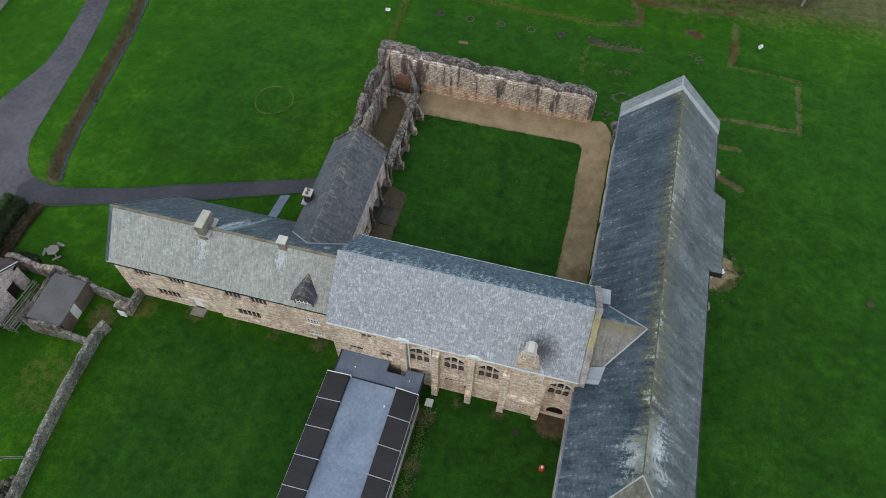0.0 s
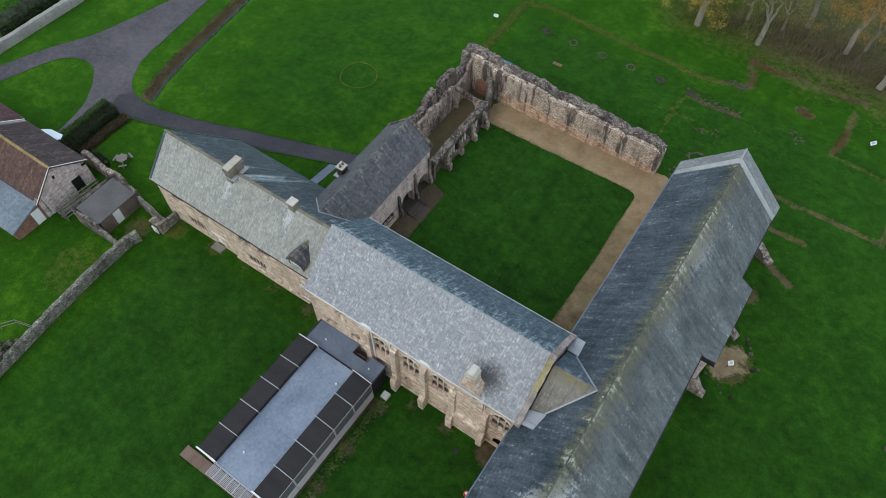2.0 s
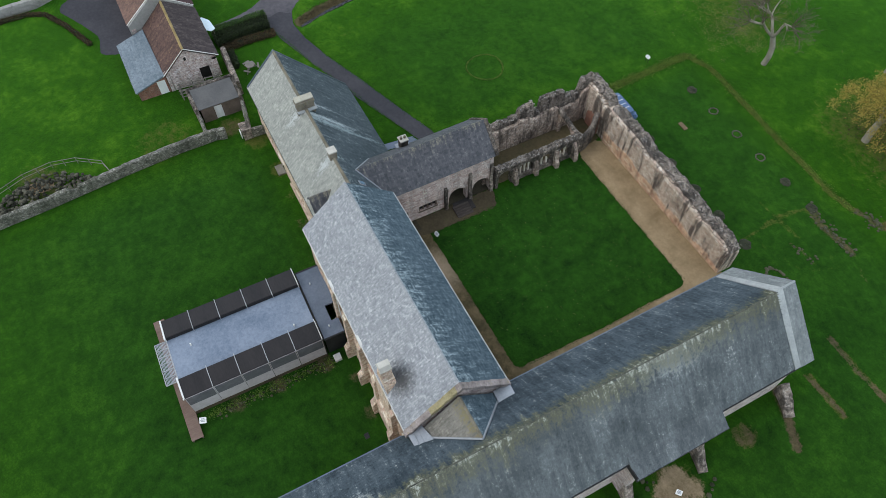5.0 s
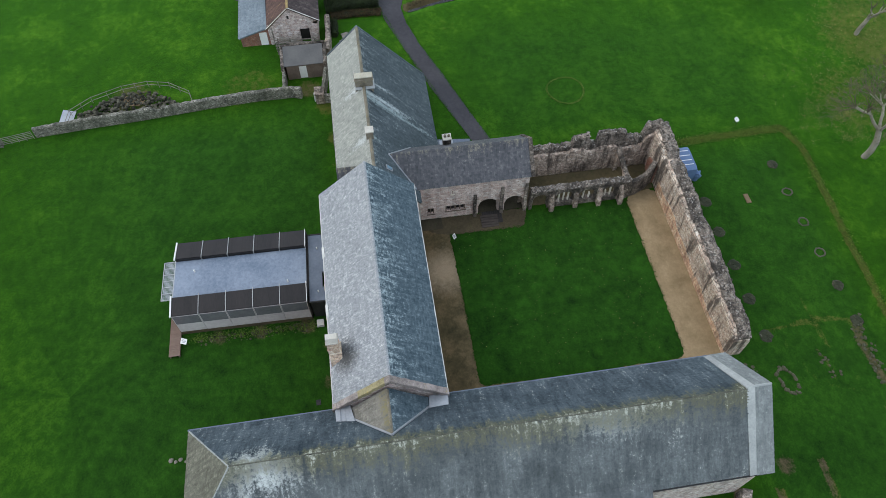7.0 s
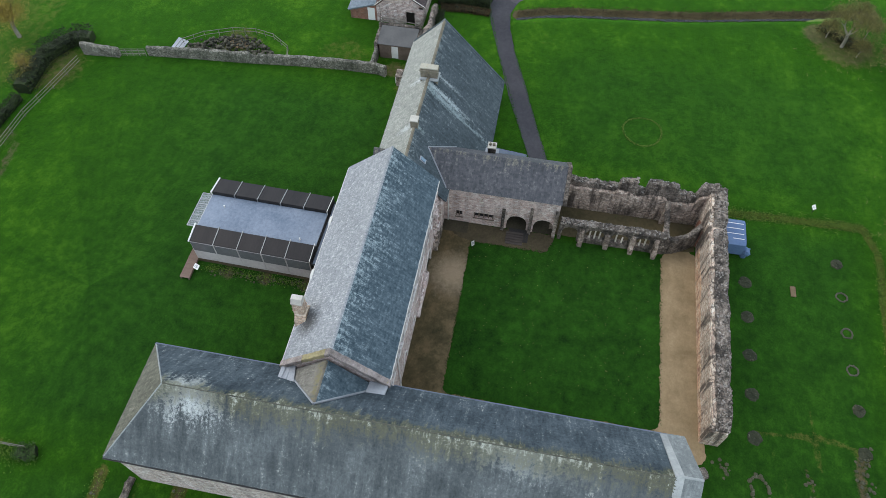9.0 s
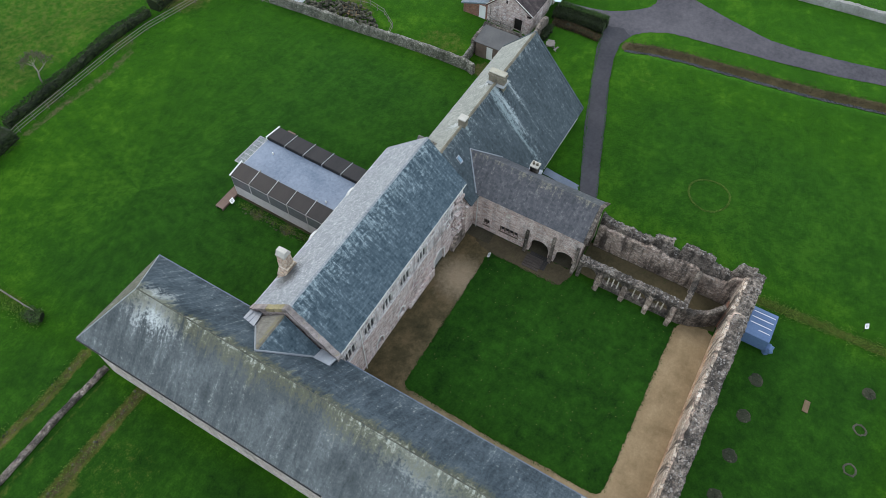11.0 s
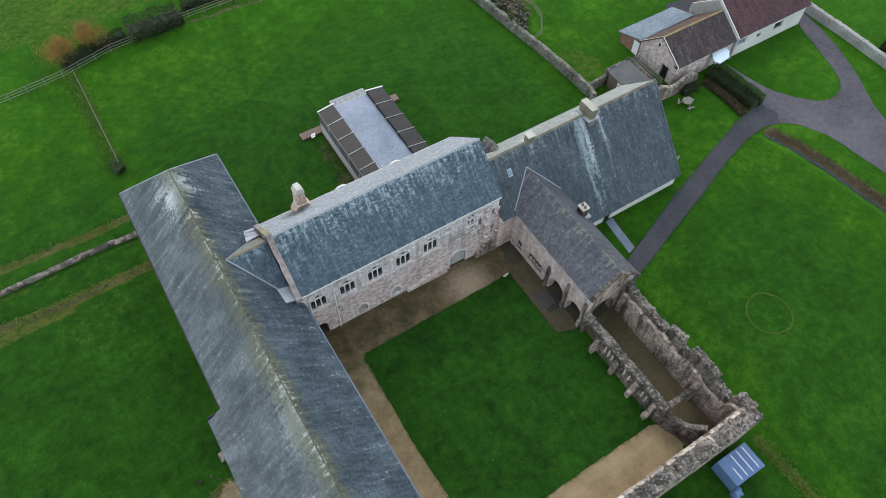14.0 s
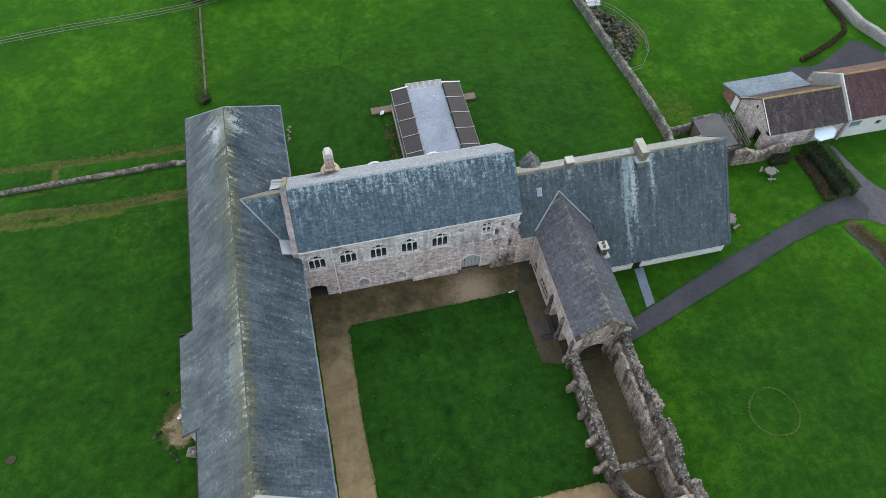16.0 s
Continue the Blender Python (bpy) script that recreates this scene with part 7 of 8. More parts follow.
# heap of stones behind the garden wall
s = Shape()
rnd = random.Random(12)
for i in range(560):
    t = rnd.random()
    y = -4.0 + 12.5 * t
    wdt = 4.3 * math.sin(math.pi * min(1, max(0.08, t)))
    x = -34.9 - rnd.random() * max(0.6, wdt)
    r = rnd.uniform(0.09, 0.25)
    s.lump((x, y, r * 0.35 + 0.8 * rnd.random() * max(0, 1 - abs(x + 36.6) / 2.6)), r, i)
solid("stone_heap", s, ROCK, "heap of loose grey stones inside a guard fence", "stone heap", kind="stuff", tidy=False)
pave("earth_patch", [(-38.6, 0.6), (-36.8, 0.4), (-36.6, 3.4), (-38.4, 3.6)], 0.05, GRAVEL, "bare pinkish earth among the heaped stones", "dirt", 0.2, 2, 31)
pave("pale_slab", [(-37.3, -6.0), (-35.2, -6.2), (-35.0, -4.6), (-36.8, -4.4)], 0.06, LEAD, "pale grey slab beside the stone heap", "slab", 0.02, 0, 32)
s = Shape()
rnd = random.Random(14)
for i in range(110):
    r = rnd.uniform(0.05, 0.14)
    s.lump((-4.45 + rnd.uniform(0, 1.0), rnd.uniform(11.2, 22.6), r * 0.4), r, i + 400)
solid("loose_stones", s, MOSSROCK, "loose stones and weeds along the shelter's foot", "stones", kind="stuff", tidy=False)
s = Shape()
for (ax, ay), (bx, by), n, sd in (((22.3, 43.8), (21.0, 47.0), 9, 3), ((18.0, 41.4), (22.4, 40.0), 7, 4)):
    rnd = random.Random(sd)
    for i in range(n):
        r = rnd.uniform(0.10, 0.26)
        t = rnd.random()
        s.lump((ax + (bx - ax) * t + rnd.gauss(0, 0.25), ay + (by - ay) * t + rnd.gauss(0, 0.25), r * 0.35), r, i + sd * 50)
solid("scattered_stones", s, MOSSROCK, "scattered grey stones at the edge of bare earth", "stones", kind="stuff", tidy=False)


# ---- the lost church: pier bases and footings ----
def pier_base(x, y, r, n, seed, label, hollow=True):
    """A low worn drum of stone, sunk in the turf, with a few stones left on its rim."""
    b = thing("pier_base", x, y, 0, label, "pier base", "nave pier bases")
    rnd = random.Random(seed)
    s = Shape()
    k = 18
    rim = [r * rnd.uniform(0.9, 1.1) for _ in range(k)]
    top = [rnd.uniform(0.05, 0.11) for _ in range(k)]
    prof = ((1.10, 0.0), (1.02, 1.0), (0.84, 1.0), (0.76, 0.0)) if hollow else ((1.15, 0.0), (0.95, 0.7), (0.5, 1.0), (0.1, 1.05))
    rings = [[(x + rim[i] * q * math.cos(math.tau * i / k), y + rim[i] * q * math.sin(math.tau * i / k), top[i] * h) for i in range(k)] for q, h in prof]
    for a, c in zip(rings, rings[1:]):
        for i in range(k):
            s.face(a[i], a[(i + 1) % k], c[(i + 1) % k], c[i])
    if not hollow:
        s.face(*rings[-1])
    part("drum", s, PIER if hollow else SUNKEN, b)
    for i in range(n // 3):
        a, q = rnd.uniform(0, math.tau), rnd.uniform(0.07, 0.12)
        s = Shape()
        s.lump((x + r * 0.92 * math.cos(a), y + r * 0.92 * math.sin(a), 0.07), q, seed * 31 + i, 0.5)
        part("stone", s, PIER if hollow else MOSSROCK, b, tidy=False)


for i, x in enumerate((-16.6, -12.65, -8.55, -4.65, -0.65, 3.35)):
    pier_base(x, 74.15, 0.55, 12, 70 + i, "ring of pale stones marking a lost nave pier" if 0 < i < 4 else "dark stony stub of a lost nave pier", hollow=0 < i < 4)
for i, x in enumerate((-12.65, -8.65, -4.5, -0.52, 3.6)):
    pier_base(x, 64.8, 0.58, 11, 80 + i, "dark low stub of a lost nave pier in grass", hollow=False)
for pts, n, sd, lab in ((((3.6, 73.9), (9.5, 73.7)), 46, 91, "low row of broken grey stones in the grass"), (((6.2, 78.2), (8.6, 78.8)), 40, 92, "scatter of pale broken stones in the grass"), (((15.2, 74.6), (16.8, 73.9)), 26, 93, "small patch of dark stones in grass"), (((6.5, 61.9), (7.4, 62.3)), 14, 94, "patch of dark stones near the nave wall"), (((2.9, 74.3), (3.9, 74.0)), 14, 97, "small heap of grey stones in the grass"), (((14.9, 79.0), (16.6, 78.4)), 14, 95, "reddish stony patch in the grass"), (((5.6, 69.0), (8.6, 69.6)), 14, 96, "thin row of stones in the grass")):
    rnd = random.Random(sd)
    (ax, ay), (bx, by) = pts
    b = thing("stone_scatter", (ax + bx) / 2, (ay + by) / 2, 0, lab, "stones", "church footings")
    for i in range(n):
        t, r = rnd.random(), rnd.uniform(0.08, 0.20)
        s = Shape()
        s.lump((ax + (bx - ax) * t + rnd.gauss(0, 0.25), ay + (by - ay) * t + rnd.gauss(0, 0.35), r * 0.05), r, sd * 40 + i, 0.32)
        part("stone", s, MOSSROCK, b, tidy=False)
b = thing("stone_ring", 8.2, 64.9, 0, "oval ring of dark stones sunk in the lawn", "stones", "church footings")
rnd = random.Random(98)
for i in range(30):
    a, r = math.tau * i / 30, rnd.uniform(0.13, 0.22)
    s = Shape()
    s.lump((8.2 + 1.3 * math.cos(a) + rnd.gauss(0, 0.08), 64.95 + 0.72 * math.sin(a) + 0.18 * math.cos(a) + rnd.gauss(0, 0.06), r * 0.1), r, 4000 + i, 0.45)
    part("stone", s, MOSSROCK, b, tidy=False)
s = Shape()
s.box(-13.0, 69.2, 0, -11.8, 69.7, 0.10)
solid("grave_slab", s, EARTH, "brown mossy grave slab set in the lawn", "grave slab")


def sign(x, y, turn, label, w=0.5, d=0.30, h=0.75, leg=True):
    """A tilted information panel on two legs."""
    b = thing("information_panel", x, y, 0, label, "sign", "information panels")
    c, sn = math.cos(turn), math.sin(turn)
    pt = lambda u, v, z: (x + c * u - sn * v, y + sn * u + c * v, z)
    s = Shape()
    s.prism([pt(-w / 2, -d / 2, h - 0.12), pt(w / 2, -d / 2, h - 0.12), pt(w / 2, d / 2, h + 0.12), pt(-w / 2, d / 2, h + 0.12)], (0, 0, 0.04))
    p = part("panel", s, WHITE, b)
    s = Shape()
    for i, k in enumerate((0.5, 0.72, 0.6)):
        v = d * (0.25 - 0.22 * i)
        z = h + 0.12 * v / (d / 2) + 0.0445
        s.prism([pt(-w * k / 2, v - 0.03, z - 0.017), pt(w * k / 2, v - 0.03, z - 0.017), pt(w * k / 2, v + 0.03, z + 0.017), pt(-w * k / 2, v + 0.03, z + 0.017)], (0, 0, 0.003))
    part("writing", s, LEAD, p)
    for u in (-w * 0.35, w * 0.35):
        s = Shape()
        s.tube(pt(u, 0, 0), pt(u, 0, h), 0.03)
        part("leg", s, IRON, b)


sign(-11.75, 37.1, 0.2, "white information panel at the lawn's corner", 0.55, 0.28)
sign(20.3, 42.9, 0.7, "white information panel on the sandy patch", 0.5, 0.36)
sign(-23.15, 72.3, 0.1, "white information panel on the open lawn", 0.6, 0.24)
sign(23.6, 77.4, 0.9, "white information panel among the footings", 0.8, 0.3)
sign(-3.75, 10.1, 1.2, "white information panel on the boarded landing", 0.6, 0.45)
s = Shape()
s.box(-4.4, 22.5, 0, -3.75, 23.15, 0.35)
solid("stone_trough", s, LIME, "pale square stone block by the shelter", "stone block")
for i, (x, y, q) in enumerate(((7.2, 9.4, 0.24), (7.4, 9.8, 0.17), (7.25, 10.2, 0.2), (7.5, 10.7, 0.15), (7.45, 11.2, 0.2), (7.6, 11.5, 0.13))):
    s = Shape()
    s.lump((x, y, 0.06), q, 7 + i, 0.7)
    solid("loose_stone", s, STEP, "broken grey stone lying beside the dormitory", "stone", group="loose stones", tidy=False)
b = thing("red_marker", 6.6, 19.7, 0, "small red marker with a white top on the grass", "marker")
s = Shape()
s.tube((6.6, 19.7, 0.0), (6.6, 19.7, 0.55), 0.26, 0.2, 10)
part("body", s, RED, b)
s = Shape()
s.tube((6.6, 19.7, 0.55), (6.6, 19.7, 0.66), 0.13, 0.08, 10)
part("cap", s, WHITE, b)
for a in (0.4, 2.5, 4.6):
    s = Shape()
    s.tube((6.6, 19.7, 0.12), (6.6 + 0.75 * math.cos(a), 19.7 + 0.75 * math.sin(a), 0.02), 0.02, n=5)
    part("leg", s, IRON, b)
s = Shape()
s.box(-28.5, 25.55, 0.0, -27.1, 26.4, 0.16)
solid("door_step", s, STEP, "worn grey stone step before the house door", "step")
s = Shape()
s.box(3.6, 22.0, 0.0, 4.1, 22.4, 0.04)
solid("drain_cover", s, IRON, "dark square drain cover in the lawn", "drain cover")
s = Shape()
s.tube((34.6, 43.3, 0.0), (34.6, 43.3, 0.05), 0.4, 0.4, 12)
solid("manhole_cover", s, PAVING, "round grey cover in the open lawn", "drain cover")


def picnic(x, y, turn, group="picnic tables"):
    b = thing("picnic_table", x, y, 0, "grey weathered six-sided timber picnic table with benches", "picnic table", group)
    s = Shape()
    ring = lambda r, z, n=6, o=0.0: [(x + r * math.cos(math.tau * i / n + turn + o), y + r * math.sin(math.tau * i / n + turn + o), z) for i in range(n)]
    s.prism(ring(0.66, 0.70), (0, 0, 0.05))
    part("tabletop", s, OAK, b)
    for i in range(3):
        a = turn + math.tau * (i + 0.5) / 3
        c, sn = math.cos(a), math.sin(a)
        pt = lambda u, v, z: (x + c * u - sn * v, y + sn * u + c * v, z)
        s = Shape()
        s.prism([pt(0.84, -0.45, 0.42), pt(1.06, -0.45, 0.42), pt(1.06, 0.45, 0.42), pt(0.84, 0.45, 0.42)], (0, 0, 0.05))
        part("bench", s, OAK, b)
        s = Shape()
        s.prism([pt(0.1, -0.05, 0.3), pt(1.0, -0.05, 0.3), pt(1.0, 0.05, 0.3), pt(0.1, 0.05, 0.3)], (0, 0, 0.118))
        part("arm", s, OAK, b)
        s = Shape()
        s.prism([pt(0.95, -0.05, 0), pt(1.05, -0.05, 0), pt(0.55, -0.05, 0.7), pt(0.45, -0.05, 0.7)], (-sn * 0.1, c * 0.1, 0))
        part("leg", s, OAK, b)
    return b


picnic(-44.7, 28.4, 0.3)
picnic(-37.2, 33.6, 0.9)

# the blue covered trailer behind the nave wall
b = thing("covered_trailer", -16.9, 62.7, 0, "blue tarpaulin-covered trailer with white straps beside the nave wall", "trailer")
s = Shape()
s.prism([(-18.5, 61.55, 0.35), (-15.3, 61.55, 0.35), (-15.3, 61.55, 1.95), (-15.7, 61.55, 2.1), (-18.1, 61.55, 2.15), (-18.5, 61.55, 2.0)], (0, 2.35, 0))
part("cover", s, TARP, b)
for x in (-17.9, -17.25, -16.6, -16.0):
    s = Shape()
    y0 = 61.7 if x < -16.2 else 62.6
    z = 2.15 - 0.0208 * (x + 18.1)
    s.prism([(x - 0.035, y0, z), (x + 0.035, y0, z), (x + 0.035, 63.7, z), (x - 0.035, 63.7, z)], (0, 0, 0.02))
    part("strap", s, WHITE, b)
for x in (-17.6, -16.2):
    for y in (61.5, 63.95):
        s = Shape()
        s.tube((x, y - 0.08, 0.3), (x, y + 0.08, 0.3), 0.3, 0.3, 12)
        part("wheel", s, IRON, b)
s = Shape()
s.lump((-15.5, 64.25, 0.8), 0.5, 77, 1.1, 10)
s.tube((-15.5, 64.2, 0), (-15.5, 64.2, 0.9), 0.35, 0.4, 9)
part("bundle", s, TARP, b)
b.location.x -= 0.4
b.location.y += 0.5


# ---- trees, hedges and rough growth ----
def leaf_quads(s, centre, spread, count, size, rnd, flat=1.0):
    for _ in range(count):
        p = Vector((rnd.gauss(0, spread[0]), rnd.gauss(0, spread[1]), rnd.gauss(0, spread[2]))) + Vector(centre)
        if p.z < 0.03:
            p.z = 0.03 + rnd.random() * 0.1
        a = Vector((rnd.uniform(-1, 1), rnd.uniform(-1, 1), rnd.uniform(-1, 1) * flat)).normalized()
        c = a.orthogonal().normalized()
        d = a.cross(c)
        q = size * rnd.uniform(0.6, 1.3)
        s.face(p - c * q, p - d * q * 0.6, p + c * q, p + d * q * 0.6)


def tree(x, y, h, label, leaf=None, leaves=0, seed=1, trunk_r=0.35, lean=(0, 0), size=0.16, group="trees by the church", fill=0.4, clumps=0, dome=None, fine=False):
    rnd = random.Random(seed)
    b = thing("tree", x, y, 0, label, "tree", group)
    t, ends = Shape(), []
    twig = Shape()

    def grow(p, d, length, r, depth):
        k = 3 if depth < 2 else 2
        for i in range(k):
            q = p + d * (length / k)
            (t if depth < 3 else twig).tube(p, q, max(0.014, r * (1 - 0.2 * i / k)), max(0.012, r * (1 - 0.2 * (i + 1) / k)), 8 if depth < 2 else 4 if depth < 4 else 3, False)
            p = q
            d = (d + Vector((rnd.gauss(0, 0.13), rnd.gauss(0, 0.13), rnd.gauss(0.04, 0.08)))).normalized()
        if depth >= (6 if fine else 5) or r < 0.004:
            ends.append(p)
            return
        for i in range(4 if fine and 0 < depth < 4 else 3 if depth < 4 else 2):
            a = rnd.uniform(0, math.tau)
            spread = rnd.uniform(0.6, 1.15) if fine else rnd.uniform(0.45, 0.85)
            side = (d.orthogonal().normalized() * math.cos(a) + d.cross(d.orthogonal().normalized()) * math.sin(a))
            grow(p, (d + side * spread + Vector((0, 0, 0.12))).normalized(), length * rnd.uniform(0.55, 0.8), r * rnd.uniform(0.44, 0.60), depth + 1)
        if depth >= 2:
            ends.append(p)
    grow(Vector((x, y, -0.1)), Vector((lean[0], lean[1], 1)).normalized(), h * 0.34, trunk_r, 0)
    trunk = part("trunk", t, BARK, b, tidy=False, smooth=True)
    part("branchwork", twig, TWIG, trunk, tidy=False, kind="stuff")
    if leaf:
        s = Shape()
        for i in range(leaves):
            e = ends[rnd.randrange(len(ends))]
            leaf_quads(s, e, (0.5, 0.5, 0.4), 9, size * 0.42, rnd)
        for i in range(int(leaves * fill)):
            if i % 45 == 0:
                a, q, w = rnd.uniform(0, math.tau), math.sqrt(rnd.random()), rnd.uniform(-1, 1)
                c = (x + h * 0.46 * q * math.cos(a), y + h * 0.46 * q * math.sin(a), h * (0.58 + 0.30 * w * math.sqrt(1 - 0.8 * q * q)))
                wide = rnd.uniform(0.45, 0.95)
            leaf_quads(s, c, (wide, wide, wide * 0.45), 8, size * 0.40, rnd)
        if clumps:
            cx, cy, wide, low, high = dome or (x, y, h * 0.45, h * 0.34, h * 0.95)
            for i in range(clumps):
                a, q = rnd.uniform(0, math.tau), math.sqrt(rnd.uniform(0.03, 1.0))
                q *= 1 + 0.22 * math.sin(3 * a + seed) + 0.12 * math.sin(7 * a)
                top = low + (high - low) * math.sqrt(max(0.05, 1 - 0.75 * q * q))
                c = (cx + wide * q * math.cos(a), cy + wide * q * math.sin(a), top - (top - low) * 0.55 * rnd.random() ** 1.6)
                k = rnd.uniform(0.22, 0.5)
                leaf_quads(s, c, (k, k, k * 0.5), 46, size * 0.5, rnd)
        part("crown", s, leaf, b, kind="stuff", tidy=False)
    return b


tree(-1.0, 86.4, 8.5, "autumn tree with a full yellow crown and pale trunk", LEAF_Y, 420, 4, 0.46, (-0.02, -0.02), 0.15, fill=0.0, clumps=330, dome=(-1.5, 86.2, 3.9, 2.6, 8.2))
tree(-16.1, 84.9, 12.0, "bare grey tree at the edge of the lawn", LEAF_V, 120, 5, 0.38, (0.10, 0.08), 0.10, clumps=60, dome=(-18.6, 80.0, 3.4, 1.6, 6.5), fine=True)
tree(6.8, 87.1, 9.5, "half-bare autumn tree with a pale trunk", LEAF_V, 260, 7, 0.36, (0.05, 0.0), clumps=150)
tree(16.6, 91.7, 10.0, "half-bare autumn tree with yellow leaves", LEAF_O, 420, 9, 0.36, (0.0, 0.1), clumps=120)
tree(21.8, 87.7, 9.5, "bare pale-trunked tree in rough grass", LEAF_O, 120, 11, 0.40, (0.15, 0.12))
tree(11.0, 94.0, 10.0, "autumn tree with orange leaves", LEAF_V, 520, 13, 0.36, clumps=170)
tree(1.5, 96.0, 9.0, "half-bare autumn tree with yellow leaves", LEAF_V, 420, 15, 0.34, clumps=120)
tree(25.5, 93.0, 10.0, "half-bare autumn tree with yellow leaves", LEAF_O, 420, 17, 0.36)
for i, (x, y, h) in enumerate(((8.5, 91.5, 7.0), (18.5, 93.5, 8.0), (23.0, 90.0, 7.0), (29.0, 88.0, 8.0), (4.0, 91.0, 6.5), (31.0, 95.0, 9.0), (-8.0, 97.0, 8.0))):
    tree(x, y, h, "slender bare grey tree among fallen leaves", LEAF_O if i % 3 == 0 else None, 60 if i % 3 == 0 else 0, 101 + i, 0.2)
tree(-24.5, 92.0, 8.5, "bare grey tree in straw-coloured grass", None, 0, 19, 0.26, (0.1, -0.15), fine=True)
tree(-36.0, 94.0, 7.5, "bare grey tree in straw-coloured grass", None, 0, 21, 0.30)
tree(-51.5, 79.0, 6.5, "scrubby half-bare tree beside the ditch", LEAF_V, 160, 23, 0.25, clumps=130)
tree(-46.0, 84.5, 6.0, "scrubby half-bare tree beside the ditch", LEAF_V, 120, 25, 0.22, clumps=90)
for x, y, h, k in ((-53.0, 77.2, 2.6, 60), (-49.8, 80.6, 2.4, 55), (-49.0, 84.0, 2.8, 60), (-53.5, 82.0, 3.4, 70)):
    tree(x, y, h, "low olive-brown scrub beside the ditch", LEAF_V, 30, 200 + k + int(x), 0.07, size=0.13, group="ditch scrub", clumps=k)
tree(-33.5, -26.5, 6.0, "yellow autumn tree behind the field hedge", LEAF_Y, 800, 27, 0.28, group="hedgerow trees")
tree(-26.5, -21.5, 3.2, "small golden shrub in the hedge bottom", LEAF_Y, 260, 29, 0.12, size=0.12, group="hedgerow trees")
tree(12.7, -19.0, 3.4, "small golden tree in the field hedge", LEAF_O, 420, 31, 0.10, size=0.15, fill=0.8, group="hedgerow trees")
tree(17.3, -17.8, 3.2, "small golden tree in the field hedge", LEAF_O, 420, 33, 0.10, size=0.15, fill=0.8, group="hedgerow trees")
tree(-6.5, -22.5, 4.2, "bare thorn tree beyond the field hedge", None, 0, 35, 0.12, group="hedgerow trees", fine=True)


def hedge(pts, width, height, leaf, label, seed, density=60, group="hedges", size=0.075):
    """A hedge: dark stems inside, small leaves over a lumpy outline."""
    rnd = random.Random(seed)
    b = thing("hedge", pts[0][0], pts[0][1], 0, label, "hedge", group)
    core = rubble_wall("core", pts, width * 0.6, lambda t: height * 0.66 + 0.25 * height * noise.noise((t * 9, seed, 0)), leaf, seed, step=0.4, rough=0.2, rise=0.25)
    part("core", core, LEAF_H, b, tidy=False)
    s = Shape()
    for (ax, ay), (bx, by) in zip(pts, pts[1:]):
        d = math.hypot(bx - ax, by - ay)
        nx, ny = -(by - ay) / d, (bx - ax) / d
        for _ in range(int(d * density * 2.6)):
            t = rnd.random()
            x, y = ax + (bx - ax) * t, ay + (by - ay) * t
            hh = height * (1 + 0.22 * noise.noise((x * 0.7, y * 0.7, seed)))
            if rnd.random() < 0.55:
                o, z = rnd.uniform(-0.5, 0.5) * width, hh * rnd.uniform(0.9, 1.08)
            else:
                o, z = math.copysign(width * rnd.uniform(0.40, 0.56), rnd.uniform(-1, 1)), hh * rnd.random()
            leaf_quads(s, (x + nx * o, y + ny * o, z), (0.06, 0.06, 0.05), 2, size, rnd)
    part("leaves", s, leaf, b, kind="stuff", tidy=False)


# The clipped hedge's shaded east part is painted with dark leaves.
hedge([(-51.4, 33.1), (-51.3, 30.0), (-50.9, 26.0)], 1.7, 1.3, LEAF_H, "tall clipped hedge beside the drive, its shaded side put into dark leaves", 1, 190)
# Added strip of brighter leaves that paints the same hedge's lit west edge.
hedge([(-52.4, 33.2), (-52.3, 30.0), (-52.0, 26.0)], 0.8, 1.5, LEAF_G, "lit west edge of the clipped hedge, added as a bright green strip", 12, 150)
hedge([(-49.5, 33.3), (-49.7, 30.2), (-49.6, 26.6)], 1.1, 0.45, LEAF_B, "low brown brambles at the hedge foot", 2, 130)
hedge([(8.6, -18.1), (5.0, -17.9), (1.6, -18.3)], 3.2, 2.2, LEAF_H, "thick dark hedge along the field edge", 3, 110)
hedge([(17.5, -16.9), (13.0, -18.0), (9.0, -18.6)], 1.5, 1.3, LEAF_H, "low dark hedge between two golden trees", 11, 80)
hedge([(0.9, -20.0), (-7.5, -20.3), (-16.0, -20.9), (-23.0, -20.5)], 1.2, 1.2, LEAF_H, "low dark hedge along the field edge", 4, 70)
hedge([(-24.0, -20.5), (-30.0, -21.0), (-34.0, -19.0), (-34.5, -16.5)], 2.6, 1.9, LEAF_H, "overgrown brambly hedge at the field corner", 5, 100)
hedge([(-58.1, 11.9), (-63.1, 9.9), (-66.8, 7.9), (-67.9, 5.7), (-67.9, 1.2)], 0.5, 0.4, LEAF_B, "low dark growth along a drain by the yard", 10, 60)
hedge([(-47.9, 27.0), (-45.5, 26.9)], 0.8, 1.1, LEAF_H, "ivy and brambles over the barn wall", 6, 90)
hedge([(-74.6, 34.0), (-74.6, 45.0), (-75.6, 58.0)], 3.2, 2.3, LEAF_H, "dark hedge behind the lane wall", 7, 60)
hedge([(-55.0, 76.6), (-53.2, 78.6), (-51.0, 81.2)], 1.5, 0.6, LEAF_B, "brown brambles at the ditch end", 8, 60)

# brown sedge and brambles that hang over the ditch
s = Shape()
rnd = random.Random(41)
